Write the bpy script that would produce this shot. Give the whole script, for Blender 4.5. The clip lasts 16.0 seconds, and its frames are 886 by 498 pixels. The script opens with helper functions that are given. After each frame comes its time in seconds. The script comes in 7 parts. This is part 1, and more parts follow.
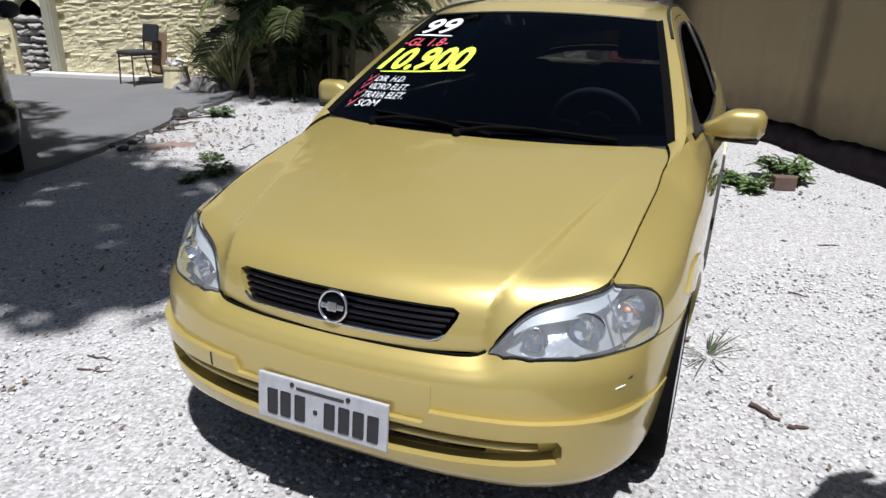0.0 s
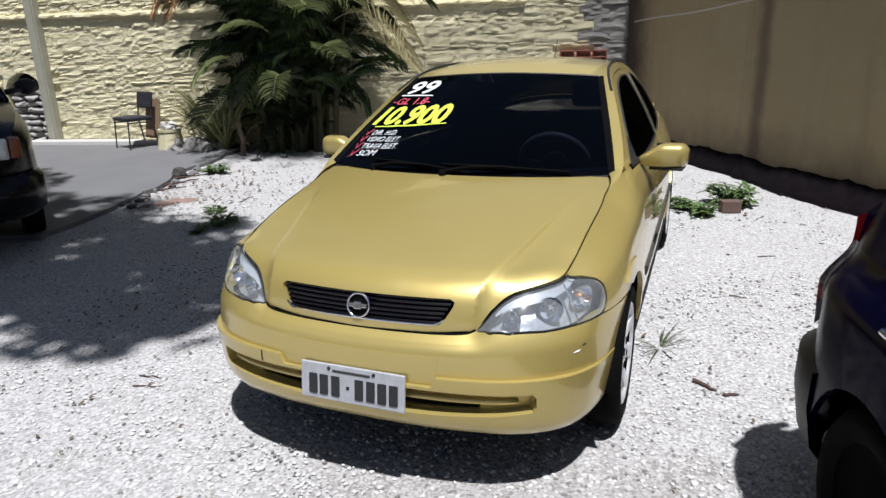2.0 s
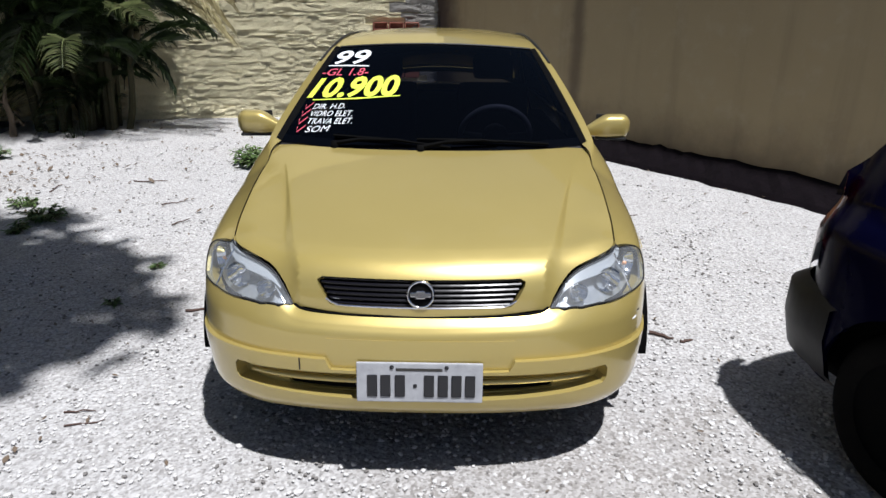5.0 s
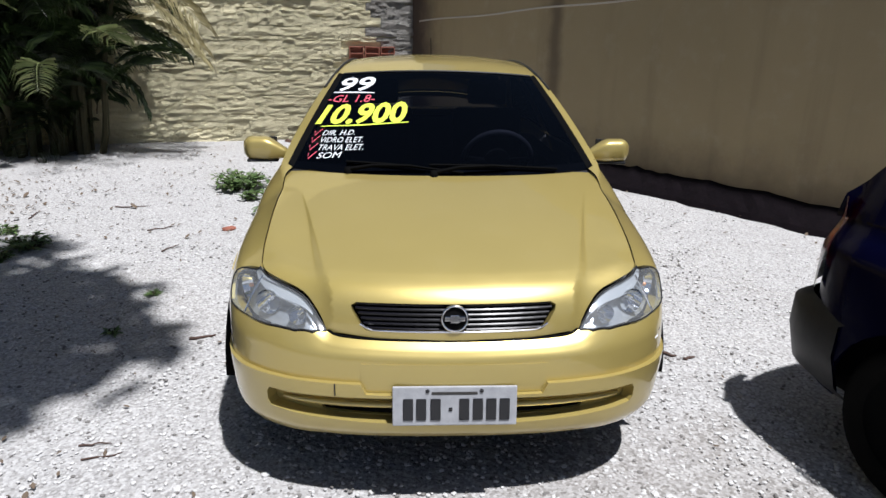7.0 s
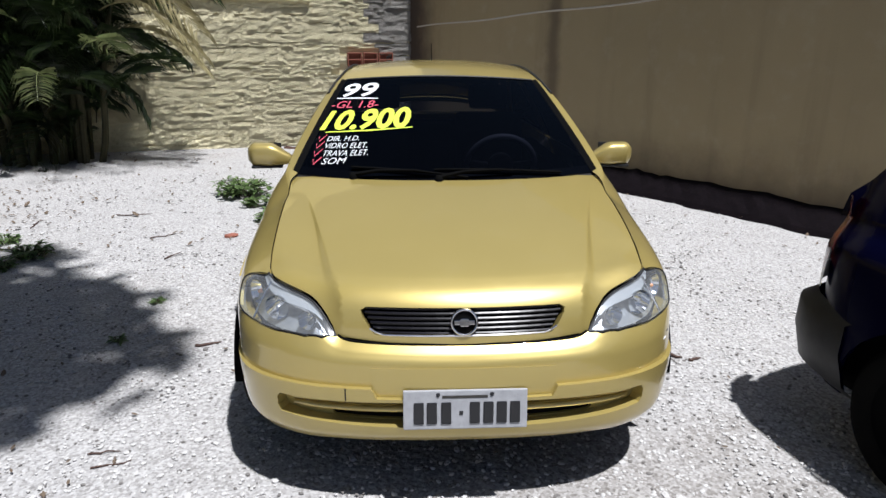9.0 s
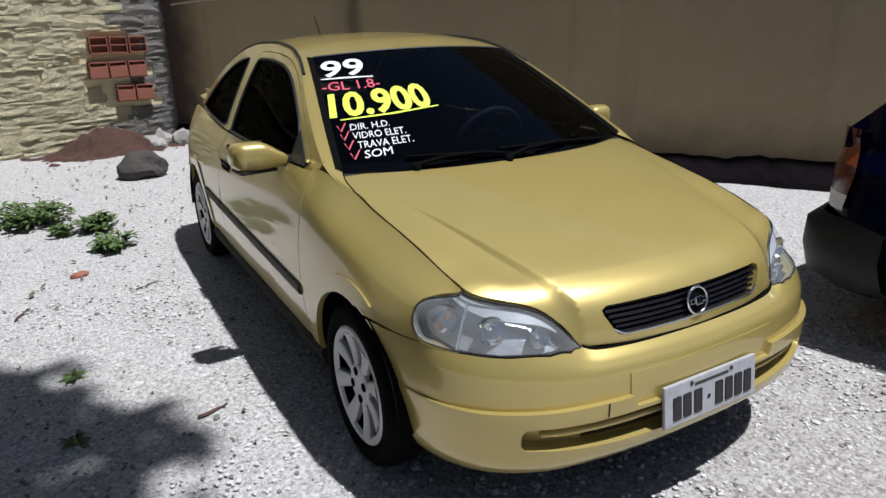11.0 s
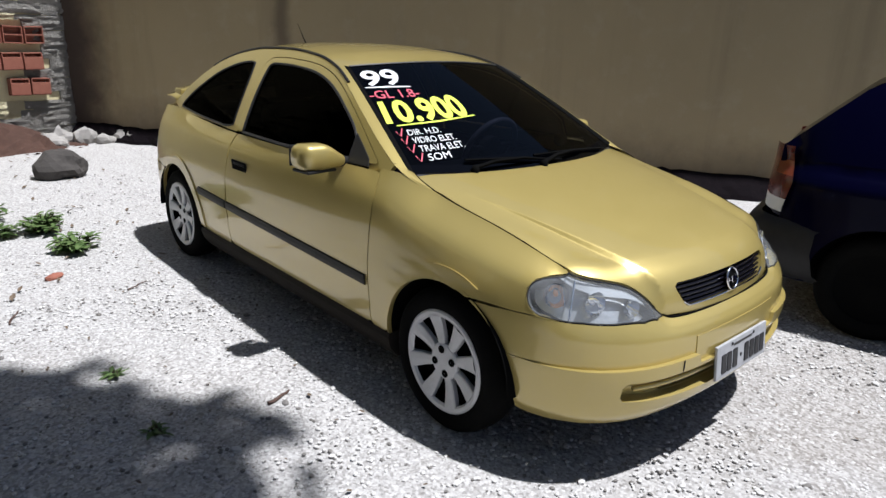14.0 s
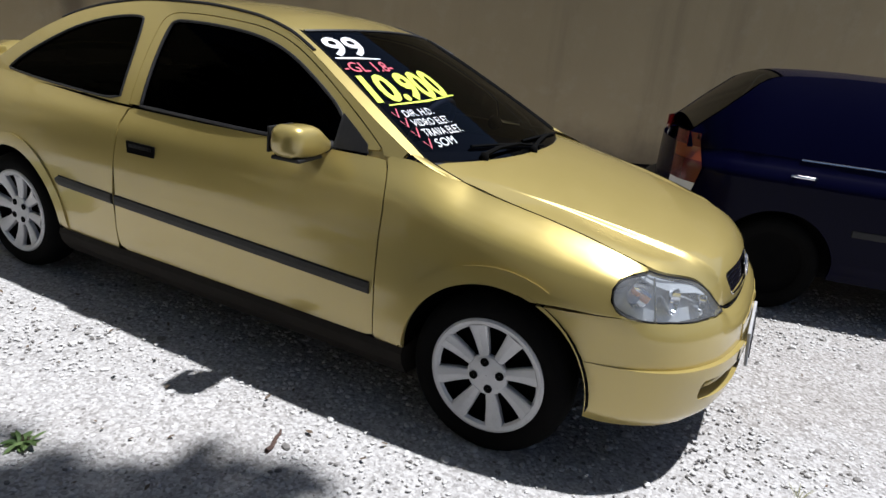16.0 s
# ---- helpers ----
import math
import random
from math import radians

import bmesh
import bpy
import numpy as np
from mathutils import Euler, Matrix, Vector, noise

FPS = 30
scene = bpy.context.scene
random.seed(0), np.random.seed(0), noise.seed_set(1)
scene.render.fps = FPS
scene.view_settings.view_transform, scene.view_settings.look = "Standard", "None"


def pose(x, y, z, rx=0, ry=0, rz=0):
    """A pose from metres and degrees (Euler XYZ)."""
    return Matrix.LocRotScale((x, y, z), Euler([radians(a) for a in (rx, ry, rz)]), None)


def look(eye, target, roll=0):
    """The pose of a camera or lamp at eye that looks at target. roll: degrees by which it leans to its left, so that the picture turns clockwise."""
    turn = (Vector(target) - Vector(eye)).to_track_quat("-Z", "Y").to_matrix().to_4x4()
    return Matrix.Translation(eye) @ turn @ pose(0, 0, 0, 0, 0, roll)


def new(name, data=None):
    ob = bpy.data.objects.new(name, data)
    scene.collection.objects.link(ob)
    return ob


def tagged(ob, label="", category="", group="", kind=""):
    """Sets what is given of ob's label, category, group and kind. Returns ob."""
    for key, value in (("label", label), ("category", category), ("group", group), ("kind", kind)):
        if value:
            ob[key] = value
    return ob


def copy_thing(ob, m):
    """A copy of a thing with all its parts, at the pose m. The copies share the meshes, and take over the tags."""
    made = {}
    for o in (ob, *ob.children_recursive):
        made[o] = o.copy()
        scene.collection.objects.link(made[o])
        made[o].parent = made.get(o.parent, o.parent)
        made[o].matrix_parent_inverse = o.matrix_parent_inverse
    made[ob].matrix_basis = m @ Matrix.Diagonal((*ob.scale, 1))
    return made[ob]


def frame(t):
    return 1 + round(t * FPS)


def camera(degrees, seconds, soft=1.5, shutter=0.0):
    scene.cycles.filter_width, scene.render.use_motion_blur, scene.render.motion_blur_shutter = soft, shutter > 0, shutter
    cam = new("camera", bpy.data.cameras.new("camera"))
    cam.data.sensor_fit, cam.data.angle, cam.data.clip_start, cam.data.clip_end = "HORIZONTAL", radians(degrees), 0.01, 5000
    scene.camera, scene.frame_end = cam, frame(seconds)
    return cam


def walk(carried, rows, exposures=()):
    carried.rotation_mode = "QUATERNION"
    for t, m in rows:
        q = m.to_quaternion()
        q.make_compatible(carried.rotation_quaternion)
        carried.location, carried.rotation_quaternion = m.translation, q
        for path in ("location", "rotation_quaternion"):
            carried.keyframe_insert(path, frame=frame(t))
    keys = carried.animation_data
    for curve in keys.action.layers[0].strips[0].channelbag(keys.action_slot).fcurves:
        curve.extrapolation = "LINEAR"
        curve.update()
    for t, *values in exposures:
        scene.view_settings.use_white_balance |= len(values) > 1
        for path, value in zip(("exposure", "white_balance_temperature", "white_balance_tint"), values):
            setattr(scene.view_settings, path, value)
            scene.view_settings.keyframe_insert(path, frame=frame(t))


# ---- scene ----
cam = camera(67.3, 16.0)
PATH = [
    (0, (0.889, -2.0, 1.434), (0.133, -0.295, 0.711), 1.0),
    (0.5, (1.021, -2.248, 1.489), (0.315, -0.462, 0.93), 1.1),
    (1, (1.07, -2.425, 1.512), (0.341, -0.642, 0.972), -0.7),
    (1.5, (1.084, -2.528, 1.515), (0.372, -0.753, 0.931), -1.0),
    (2, (1.079, -2.546, 1.515), (0.354, -0.778, 0.925), -1.5),
    (2.5, (1.081, -2.546, 1.523), (0.374, -0.769, 0.939), -1.9),
    (3, (1.075, -2.554, 1.512), (0.369, -0.786, 0.9), -0.4),
    (3.2, (1.07, -2.564, 1.509), (0.376, -0.791, 0.896), -0.4),
    (5.3, (-0.025, -2.62, 1.503), (0.013, -0.735, 0.833), 0.7),
    (5.5, (-0.073, -2.605, 1.504), (-0.013, -0.716, 0.847), 0.4),
    (6, (-0.125, -2.623, 1.519), (-0.034, -0.723, 0.901), -0.2),
    (6.5, (-0.129, -2.645, 1.523), (-0.042, -0.742, 0.914), 0.7),
    (7, (-0.123, -2.653, 1.526), (-0.046, -0.749, 0.919), 1.1),
    (7.5, (-0.115, -2.65, 1.521), (-0.043, -0.753, 0.89), 1.0),
    (8, (-0.12, -2.649, 1.524), (-0.054, -0.744, 0.918), 0.6),
    (8.5, (-0.131, -2.65, 1.525), (-0.075, -0.743, 0.922), 0.1),
    (9, (-0.158, -2.66, 1.525), (-0.075, -0.752, 0.932), 0.5),
    (9.5, (-0.271, -2.631, 1.482), (-0.097, -0.747, 0.833), 3.4),
    (9.7, (-0.381, -2.555, 1.464), (-0.126, -0.664, 0.865), 3.3),
    (11.8, (-2.136, -1.756, 1.485), (-0.874, -0.349, 0.832), 0.2),
    (12, (-2.21, -1.762, 1.504), (-0.891, -0.396, 0.875), 0.8),
    (12.5, (-2.303, -1.733, 1.516), (-1.005, -0.322, 0.945), 1.1),
    (13, (-2.356, -1.738, 1.524), (-1.055, -0.321, 0.977), 2.0),
    (13.5, (-2.384, -1.739, 1.515), (-1.103, -0.319, 0.93), 2.6),
    (14, (-2.393, -1.725, 1.505), (-1.126, -0.307, 0.884), 2.4),
    (14.5, (-2.405, -1.705, 1.501), (-1.119, -0.304, 0.885), 2.2),
    (15, (-2.47, -1.576, 1.488), (-1.18, -0.171, 0.888), 3.7),
    (15.3, (-2.475, -1.348, 1.452), (-1.0, -0.085, 0.974), 7.1),
    (15.5, (-2.510, -1.164, 1.434), (-0.995, 0.024, 0.889), 3.1),
    (15.8, (-2.647, -0.87, 1.422), (-1.048, 0.168, 0.814), 6.8),
    (16, (-2.755, -0.733, 1.4), (-1.051, 0.107, 0.773), 6.8),
]
walk(cam, [(t, look(eye, target, roll)) for t, eye, target, roll in PATH], [(0, 0.46, 6080, 12), (3.2, 0.45, 6080, 12), (5.3, 0.41, 6080, 12), (9.0, 0.40, 6080, 12), (9.7, 0.36, 6080, 12), (11.8, 0.20, 6080, 12), (12.2, 0.28, 6080, 12), (13.0, 0.49, 6080, 12), (16, 0.55, 6080, 12)])

# ---------------------------------------------------------------- light
SUN_WAY = Vector((0.225, -0.285, 1.0)).normalized()
world = bpy.data.worlds.new("sky_world")
scene.world = world
world.use_nodes = True
_wn = world.node_tree
_bg = _wn.nodes["Background"]
_sky = _wn.nodes.new("ShaderNodeTexSky")
_sky.sky_type = "NISHITA"
_sky.sun_disc = False
_sky.sun_elevation = math.asin(SUN_WAY.z)
_sky.sun_rotation = math.atan2(SUN_WAY.x, SUN_WAY.y)
_wn.links.new(_sky.outputs["Color"], _bg.inputs["Color"])
_bg.inputs["Strength"].default_value = 0.04
sun_data = bpy.data.lights.new("sun", "SUN")
sun_data.energy = 5.0
sun_data.angle = radians(1.3)
sun_data.color = (1.0, 0.98, 0.95)
sun = new("sun", sun_data)
sun.matrix_world = look(SUN_WAY * 30, (0, 0, 0))

# ---------------------------------------------------------------- materials


class Mat:
    """A small builder of node materials."""

    def __init__(self, name, color=(0.5, 0.5, 0.5), rough=0.6, metal=0.0, coat=0.0, spec=0.5):
        self.m = bpy.data.materials.new(name)
        self.m.use_nodes = True
        self.t = self.m.node_tree
        self.b = self.t.nodes["Principled BSDF"]
        self.b.inputs["Base Color"].default_value = (*color, 1)
        self.b.inputs["Roughness"].default_value = rough
        self.b.inputs["Metallic"].default_value = metal
        self.b.inputs["Coat Weight"].default_value = coat
        self.b.inputs["Coat Roughness"].default_value = 0.04
        self.b.inputs["Specular IOR Level"].default_value = spec
        self.co = None

    def node(self, kind, **kw):
        n = self.t.nodes.new(kind)
        for k, v in kw.items():
            n.inputs[k.replace("_", " ")].default_value = v
        return n

    def link(self, a, b):
        self.t.links.new(a, b)

    def where(self, scale=(1, 1, 1)):
        if self.co is None:
            self.co = self.t.nodes.new("ShaderNodeTexCoord")
        mp = self.t.nodes.new("ShaderNodeMapping")
        mp.inputs["Scale"].default_value = scale
        self.link(self.co.outputs["Object"], mp.inputs["Vector"])
        return mp.outputs["Vector"]

    def noise(self, scale, detail=4, rough=0.55, stretch=(1, 1, 1), distort=0.0):
        n = self.node("ShaderNodeTexNoise", Scale=scale, Detail=detail, Roughness=rough, Distortion=distort)
        self.link(self.where(stretch), n.inputs["Vector"])
        return n.outputs["Fac"]

    def voronoi(self, scale, feature="F1", stretch=(1, 1, 1), out="Distance"):
        n = self.node("ShaderNodeTexVoronoi", Scale=scale)
        n.feature = feature
        self.link(self.where(stretch), n.inputs["Vector"])
        return n.outputs[out]

    def ramp(self, fac, stops):
        n = self.t.nodes.new("ShaderNodeValToRGB")
        e = n.color_ramp.elements
        while len(e) < len(stops):
            e.new(0.5)
        for el, (p, c) in zip(e, stops):
            el.position = p
            el.color = (*c, 1) if len(c) == 3 else c
        self.link(fac, n.inputs["Fac"])
        return n.outputs["Color"]

    def band(self, fac, lo, hi, a=0.0, b=1.0):
        n = self.node("ShaderNodeMapRange")
        n.inputs["From Min"].default_value, n.inputs["From Max"].default_value = lo, hi
        n.inputs["To Min"].default_value, n.inputs["To Max"].default_value = a, b
        n.interpolation_type = "SMOOTHSTEP"
        self.link(fac, n.inputs["Value"])
        return n.outputs["Result"]

    def mix(self, fac, a, b, mode="MIX"):
        n = self.t.nodes.new("ShaderNodeMix")
        n.data_type = "RGBA"
        n.blend_type = mode
        for sock, v in ((n.inputs[0], fac), (n.inputs[6], a), (n.inputs[7], b)):
            if isinstance(v, (int, float)):
                sock.default_value = v
            elif isinstance(v, tuple):
                sock.default_value = (*v, 1)
            else:
                self.link(v, sock)
        return n.outputs[2]

    def math(self, op, a, b=0.0):
        n = self.t.nodes.new("ShaderNodeMath")
        n.operation = op
        for sock, v in ((n.inputs[0], a), (n.inputs[1], b)):
            if isinstance(v, (int, float)):
                sock.default_value = v
            else:
                self.link(v, sock)
        return n.outputs[0]

    def random(self):
        return self.t.nodes.new("ShaderNodeObjectInfo").outputs["Random"]

    def island(self):
        return self.t.nodes.new("ShaderNodeNewGeometry").outputs["Random Per Island"]

    def color(self, c):
        self.link(c, self.b.inputs["Base Color"])
        return self

    def rough(self, r):
        self.link(r, self.b.inputs["Roughness"])
        return self

    def bump(self, height, strength=0.5, distance=0.01):
        n = self.node("ShaderNodeBump", Strength=strength, Distance=distance)
        prev = self.b.inputs["Normal"].links
        if prev:
            self.link(prev[0].from_socket, n.inputs["Normal"])
        self.link(height, n.inputs["Height"])
        self.link(n.outputs["Normal"], self.b.inputs["Normal"])
        return self


def ground_mat():
    m = Mat("white_gravel_dust", rough=0.95, spec=0.2)
    big = m.noise(0.55, 5, 0.6)
    mid = m.noise(3.2, 6, 0.65)
    fine = m.noise(42, 5, 0.7)
    peb = m.voronoi(34)
    tone = m.ramp(mid, [(0.25, (0.246, 0.235, 0.224)), (0.55, (0.352, 0.341, 0.329)), (0.8, (0.422, 0.414, 0.403))])
    dirt = m.ramp(fine, [(0.30, (0.088, 0.079, 0.070)), (0.44, (0.352, 0.339, 0.326)), (0.60, (0.510, 0.502, 0.493))])
    c = m.mix(0.60, tone, dirt)
    stain = m.band(big, 0.54, 0.74)
    c = m.mix(m.math("MULTIPLY", stain, 0.45), c, (0.211, 0.176, 0.136))
    # brown soil shows through in front of the cars
    away = m.t.nodes.new("ShaderNodeVectorMath")
    away.operation = "DISTANCE"
    m.link(m.where((1, 0.75, 1)), away.inputs[0])
    away.inputs[1].default_value = (0.75, -0.85, 0)
    soil = m.band(m.math("ADD", away.outputs["Value"], m.math("MULTIPLY", m.math("SUBTRACT", mid, 0.5), 2.2)), 0.35, 1.25, 0.62, 0.0)
    c = m.mix(soil, c, (0.172, 0.146, 0.116))
    cell = m.voronoi(95, out="Color")
    c = m.mix(0.50, c, m.ramp(cell, [(0.0, (0.070, 0.066, 0.062)), (0.25, (0.229, 0.220, 0.211)), (0.55, (0.422, 0.414, 0.405)), (1.0, (0.686, 0.678, 0.669))]))
    m.color(c)
    m.bump(fine, 0.7, 0.012)
    m.bump(peb, 0.55, 0.008)
    m.bump(mid, 0.5, 0.03)
    return m.m


def stone_mat(name, a, b, grey_from=None):
    m = Mat(name, rough=0.85, spec=0.25)
    n1, n2 = m.noise(5, 6, 0.65), m.noise(30, 5, 0.65)
    c = m.mix(n1, a, b)
    c = m.mix(m.band(n2, 0.55, 0.75, 0, 0.45), c, tuple(x * 0.55 for x in a))
    r = m.random()
    c = m.mix(m.math("MULTIPLY", r, 0.28), c, tuple(x * 0.7 for x in b))
    m.color(c)
    m.bump(n1, 0.9, 0.05)
    m.bump(m.noise(13, 6, 0.7, stretch=(1, 1, 2.2)), 0.9, 0.04)
    m.bump(n2, 0.7, 0.01)
    return m.m


def plaster_mat():
    m = Mat("stained_brown_render", rough=0.9, spec=0.15)
    big, mid, fine = m.noise(0.7, 5, 0.6), m.noise(4, 6, 0.65), m.noise(60, 4, 0.6)
    streak = m.noise(1.0, 5, 0.6, stretch=(2.2, 2.2, 0.16))
    c = m.mix(big, (0.280, 0.222, 0.133), (0.372, 0.299, 0.180))
    c = m.mix(m.band(streak, 0.5, 0.72, 0, 0.30), c, (0.15, 0.118, 0.082))
    c = m.mix(m.band(mid, 0.50, 0.75, 0, 0.40), c, (0.38, 0.325, 0.225))
    # two damp stains run down the wall: in the corner and at a joint
    dot = m.t.nodes.new("ShaderNodeVectorMath")
    dot.operation = "DOT_PRODUCT"
    m.link(m.where(), dot.inputs[0])
    dot.inputs[1].default_value = (0.577, -0.817, 0)
    along = m.math("ADD", dot.outputs["Value"], 0.577 * 0.17 + 0.817 * 7.9)
    wob = m.math("MULTIPLY", m.math("SUBTRACT", m.noise(2.2, 5, 0.65), 0.5), 0.55)
    d1 = m.math("ADD", along, wob)
    damp = m.band(d1, 0.05, 0.70, 0.92, 0.0)
    joint = m.band(m.math("ABSOLUTE", m.math("SUBTRACT", m.math("ADD", along, m.math("MULTIPLY", wob, 0.25)), 2.88)), 0.02, 0.16, 0.6, 0.0)
    sepz = m.t.nodes.new("ShaderNodeSeparateXYZ")
    m.link(m.where(), sepz.inputs[0])
    # the render also gets darker towards the foot of the wall
    low_tone = m.band(m.math("ADD", sepz.outputs["Z"], m.math("MULTIPLY", wob, 1.3)), 0.05, 0.75, 0.55, 0.0)
    for f in (damp, joint, low_tone):
        c = m.mix(f, c, (0.055, 0.040, 0.036))
    m.color(c)
    m.bump(fine, 0.35, 0.004)
    m.bump(mid, 0.25, 0.012)
    return m.m


def plain_mat(name, a, b, scale=6, rough=0.8, bump=0.3, metal=0.0, coat=0.0, spec=0.4, fine=40):
    m = Mat(name, a, rough, metal, coat, spec)
    n1, n2 = m.noise(scale, 5, 0.6), m.noise(fine, 4, 0.6)
    c = m.mix(n1, a, b)
    c = m.mix(m.band(n2, 0.5, 0.8, 0, 0.3), c, tuple(x * 0.7 for x in a))
    m.color(c)
    if bump:
        m.bump(n1, bump, 0.01)
        m.bump(n2, bump, 0.004)
    return m.m


def leaf_mat(name, a, b, rough=0.45):
    m = Mat(name, a, rough, spec=0.4)
    n = m.noise(9, 3, 0.5)
    r = m.island()
    c = m.mix(r, a, b)
    c = m.mix(m.band(n, 0.5, 0.75, 0, 0.4), c, tuple(x * 0.6 for x in a))
    m.color(c)
    tr = m.t.nodes.new("ShaderNodeBsdfTranslucent")
    m.link(c, tr.inputs["Color"])
    mx = m.t.nodes.new("ShaderNodeMixShader")
    mx.inputs[0].default_value = 0.25
    out = m.t.nodes["Material Output"]
    m.link(m.b.outputs[0], mx.inputs[1])
    m.link(tr.outputs[0], mx.inputs[2])
    m.link(mx.outputs[0], out.inputs["Surface"])
    return m.m


GROUND = ground_mat()
STONE_YELLOW = stone_mat("yellow_painted_stone", (0.74, 0.665, 0.425), (0.81, 0.745, 0.505))
STONE_GREY = stone_mat("bare_grey_stone", (0.22, 0.208, 0.19), (0.39, 0.37, 0.335))
MORTAR = plain_mat("mortar", (0.58, 0.51, 0.31), (0.66, 0.59, 0.37), 8, 0.95, 0.6)
PLASTER = plaster_mat()
WALL_LINE = plain_mat("pale_mortar_line", (0.42, 0.38, 0.32), (0.55, 0.5, 0.44), 5, 0.9, 0.2)
FOOTING = plain_mat("near_black_footing", (0.0010, 0.0006, 0.0010), (0.0065, 0.0040, 0.0058), 11, 0.95, 1.0, spec=0.1)
CONCRETE = plain_mat("grey_concrete", (0.105, 0.105, 0.107), (0.165, 0.164, 0.165), 1.6, 0.85, 0.25)
CURB = plain_mat("pale_curb", (0.50, 0.48, 0.45), (0.62, 0.60, 0.57), 4, 0.85, 0.3)
PILLAR = plain_mat("pale_yellow_post", (0.50, 0.45, 0.28), (0.56, 0.51, 0.34), 4, 0.85, 0.2)
BRICK = plain_mat("red_clay_brick", (0.22, 0.075, 0.05), (0.31, 0.12, 0.08), 9, 0.85, 0.4)
RED_SOIL = plain_mat("red_brown_soil", (0.035, 0.018, 0.013), (0.085, 0.043, 0.030), 9, 0.95, 0.9)
ROCK = plain_mat("grey_rubble", (0.20, 0.19, 0.18), (0.42, 0.40, 0.37), 8, 0.9, 0.7)
DARK_ROCK = plain_mat("dark_boulder", (0.03, 0.027, 0.025), (0.07, 0.063, 0.057), 9, 0.9, 0.7)
# shade and sunlight are put into the colours of two palm greens
PALM_SHADED = leaf_mat("palm_shaded_green", (0.007, 0.015, 0.004), (0.028, 0.046, 0.012), 0.4)
PALM_SUNLIT = leaf_mat("palm_sunlit_green", (0.16, 0.21, 0.07), (0.30, 0.32, 0.14), 0.35)
PALM_STRAW = leaf_mat("palm_straw", (0.30, 0.26, 0.13), (0.42, 0.37, 0.20), 0.6)
PALM_DRY = leaf_mat("palm_dry", (0.20, 0.10, 0.04), (0.30, 0.17, 0.07), 0.7)
WEED_GREEN = leaf_mat("weed_green", (0.07, 0.125, 0.036), (0.14, 0.205, 0.072))
GRASS_DRY = leaf_mat("dry_grass", (0.20, 0.20, 0.09), (0.30, 0.29, 0.15), 0.7)
PALM_STEM = plain_mat("palm_stem", (0.030, 0.030, 0.015), (0.065, 0.058, 0.032), 10, 0.8, 0.4, spec=0.2)
TREE_LEAF = leaf_mat("tree_leaf", (0.035, 0.07, 0.02), (0.07, 0.12, 0.03))
BARK = plain_mat("bark", (0.10, 0.075, 0.05), (0.17, 0.13, 0.09), 12, 0.95, 0.9)
TWIG = plain_mat("dry_twig", (0.055, 0.032, 0.026), (0.10, 0.062, 0.048), 20, 0.9, 0.5)
DEAD_LEAF = plain_mat("dead_leaf", (0.07, 0.055, 0.04), (0.17, 0.12, 0.08), 20, 0.8, 0.4)
PEBBLE = plain_mat("white_pebble", (0.40, 0.39, 0.375), (0.66, 0.65, 0.635), 20, 0.9, 0.5)
CHAIR_FABRIC = plain_mat("black_vinyl", (0.02, 0.021, 0.027), (0.035, 0.036, 0.045), 12, 0.55, 0.3, spec=0.2)
CHAIR_METAL = plain_mat("black_steel_tube", (0.015, 0.015, 0.016), (0.03, 0.03, 0.03), 12, 0.4, 0.1)
CARDBOARD = plain_mat("brown_board", (0.20, 0.13, 0.075), (0.27, 0.18, 0.11), 5, 0.85, 0.2)
ADDED_WALL_PALE = plain_mat("pale_added_wall", (0.42, 0.40, 0.36), (0.52, 0.50, 0.46), 1.2, 0.85, 0.2)

# ---------------------------------------------------------------- mesh helpers


def mesh_object(name, bm, material, smooth=False, parent=None):
    bmesh.ops.recalc_face_normals(bm, faces=bm.faces)
    me = bpy.data.meshes.new(name)
    bm.to_mesh(me)
    bm.free()
    if smooth:
        me.shade_smooth()
    mats = material if isinstance(material, (list, tuple)) else [material]
    for mt in mats:
        me.materials.append(mt)
    ob = new(name, me)
    if parent is not None:
        ob.parent = parent
    return ob


def part(name, bm, material, parent, label="", smooth=False):
    ob = mesh_object(name, bm, material, smooth, parent)
    if label:
        tagged(ob, label)
    return ob


def thing(name, at, label, category, group="", rz=0.0):
    ob = new(name)
    ob.empty_display_size = 0.1
    ob.matrix_world = pose(*at, 0, 0, rz)
    return tagged(ob, label, category, group)


def box(bm, lo, hi, bevel=0.0, m=None):
    r = bmesh.ops.create_cube(bm, size=1.0)
    c = [(a + b) / 2 for a, b in zip(lo, hi)]
    s = [abs(b - a) for a, b in zip(lo, hi)]
    mat = Matrix.Translation(c) @ Matrix.Diagonal((*s, 1))
    if m is not None:
        mat = m @ mat
    bmesh.ops.transform(bm, matrix=mat, verts=r["verts"])
    if bevel:
        es = {e for v in r["verts"] for e in v.link_edges}
        bmesh.ops.bevel(bm, geom=list(es), offset=bevel, segments=2, affect="EDGES", profile=0.6)
    return r["verts"]


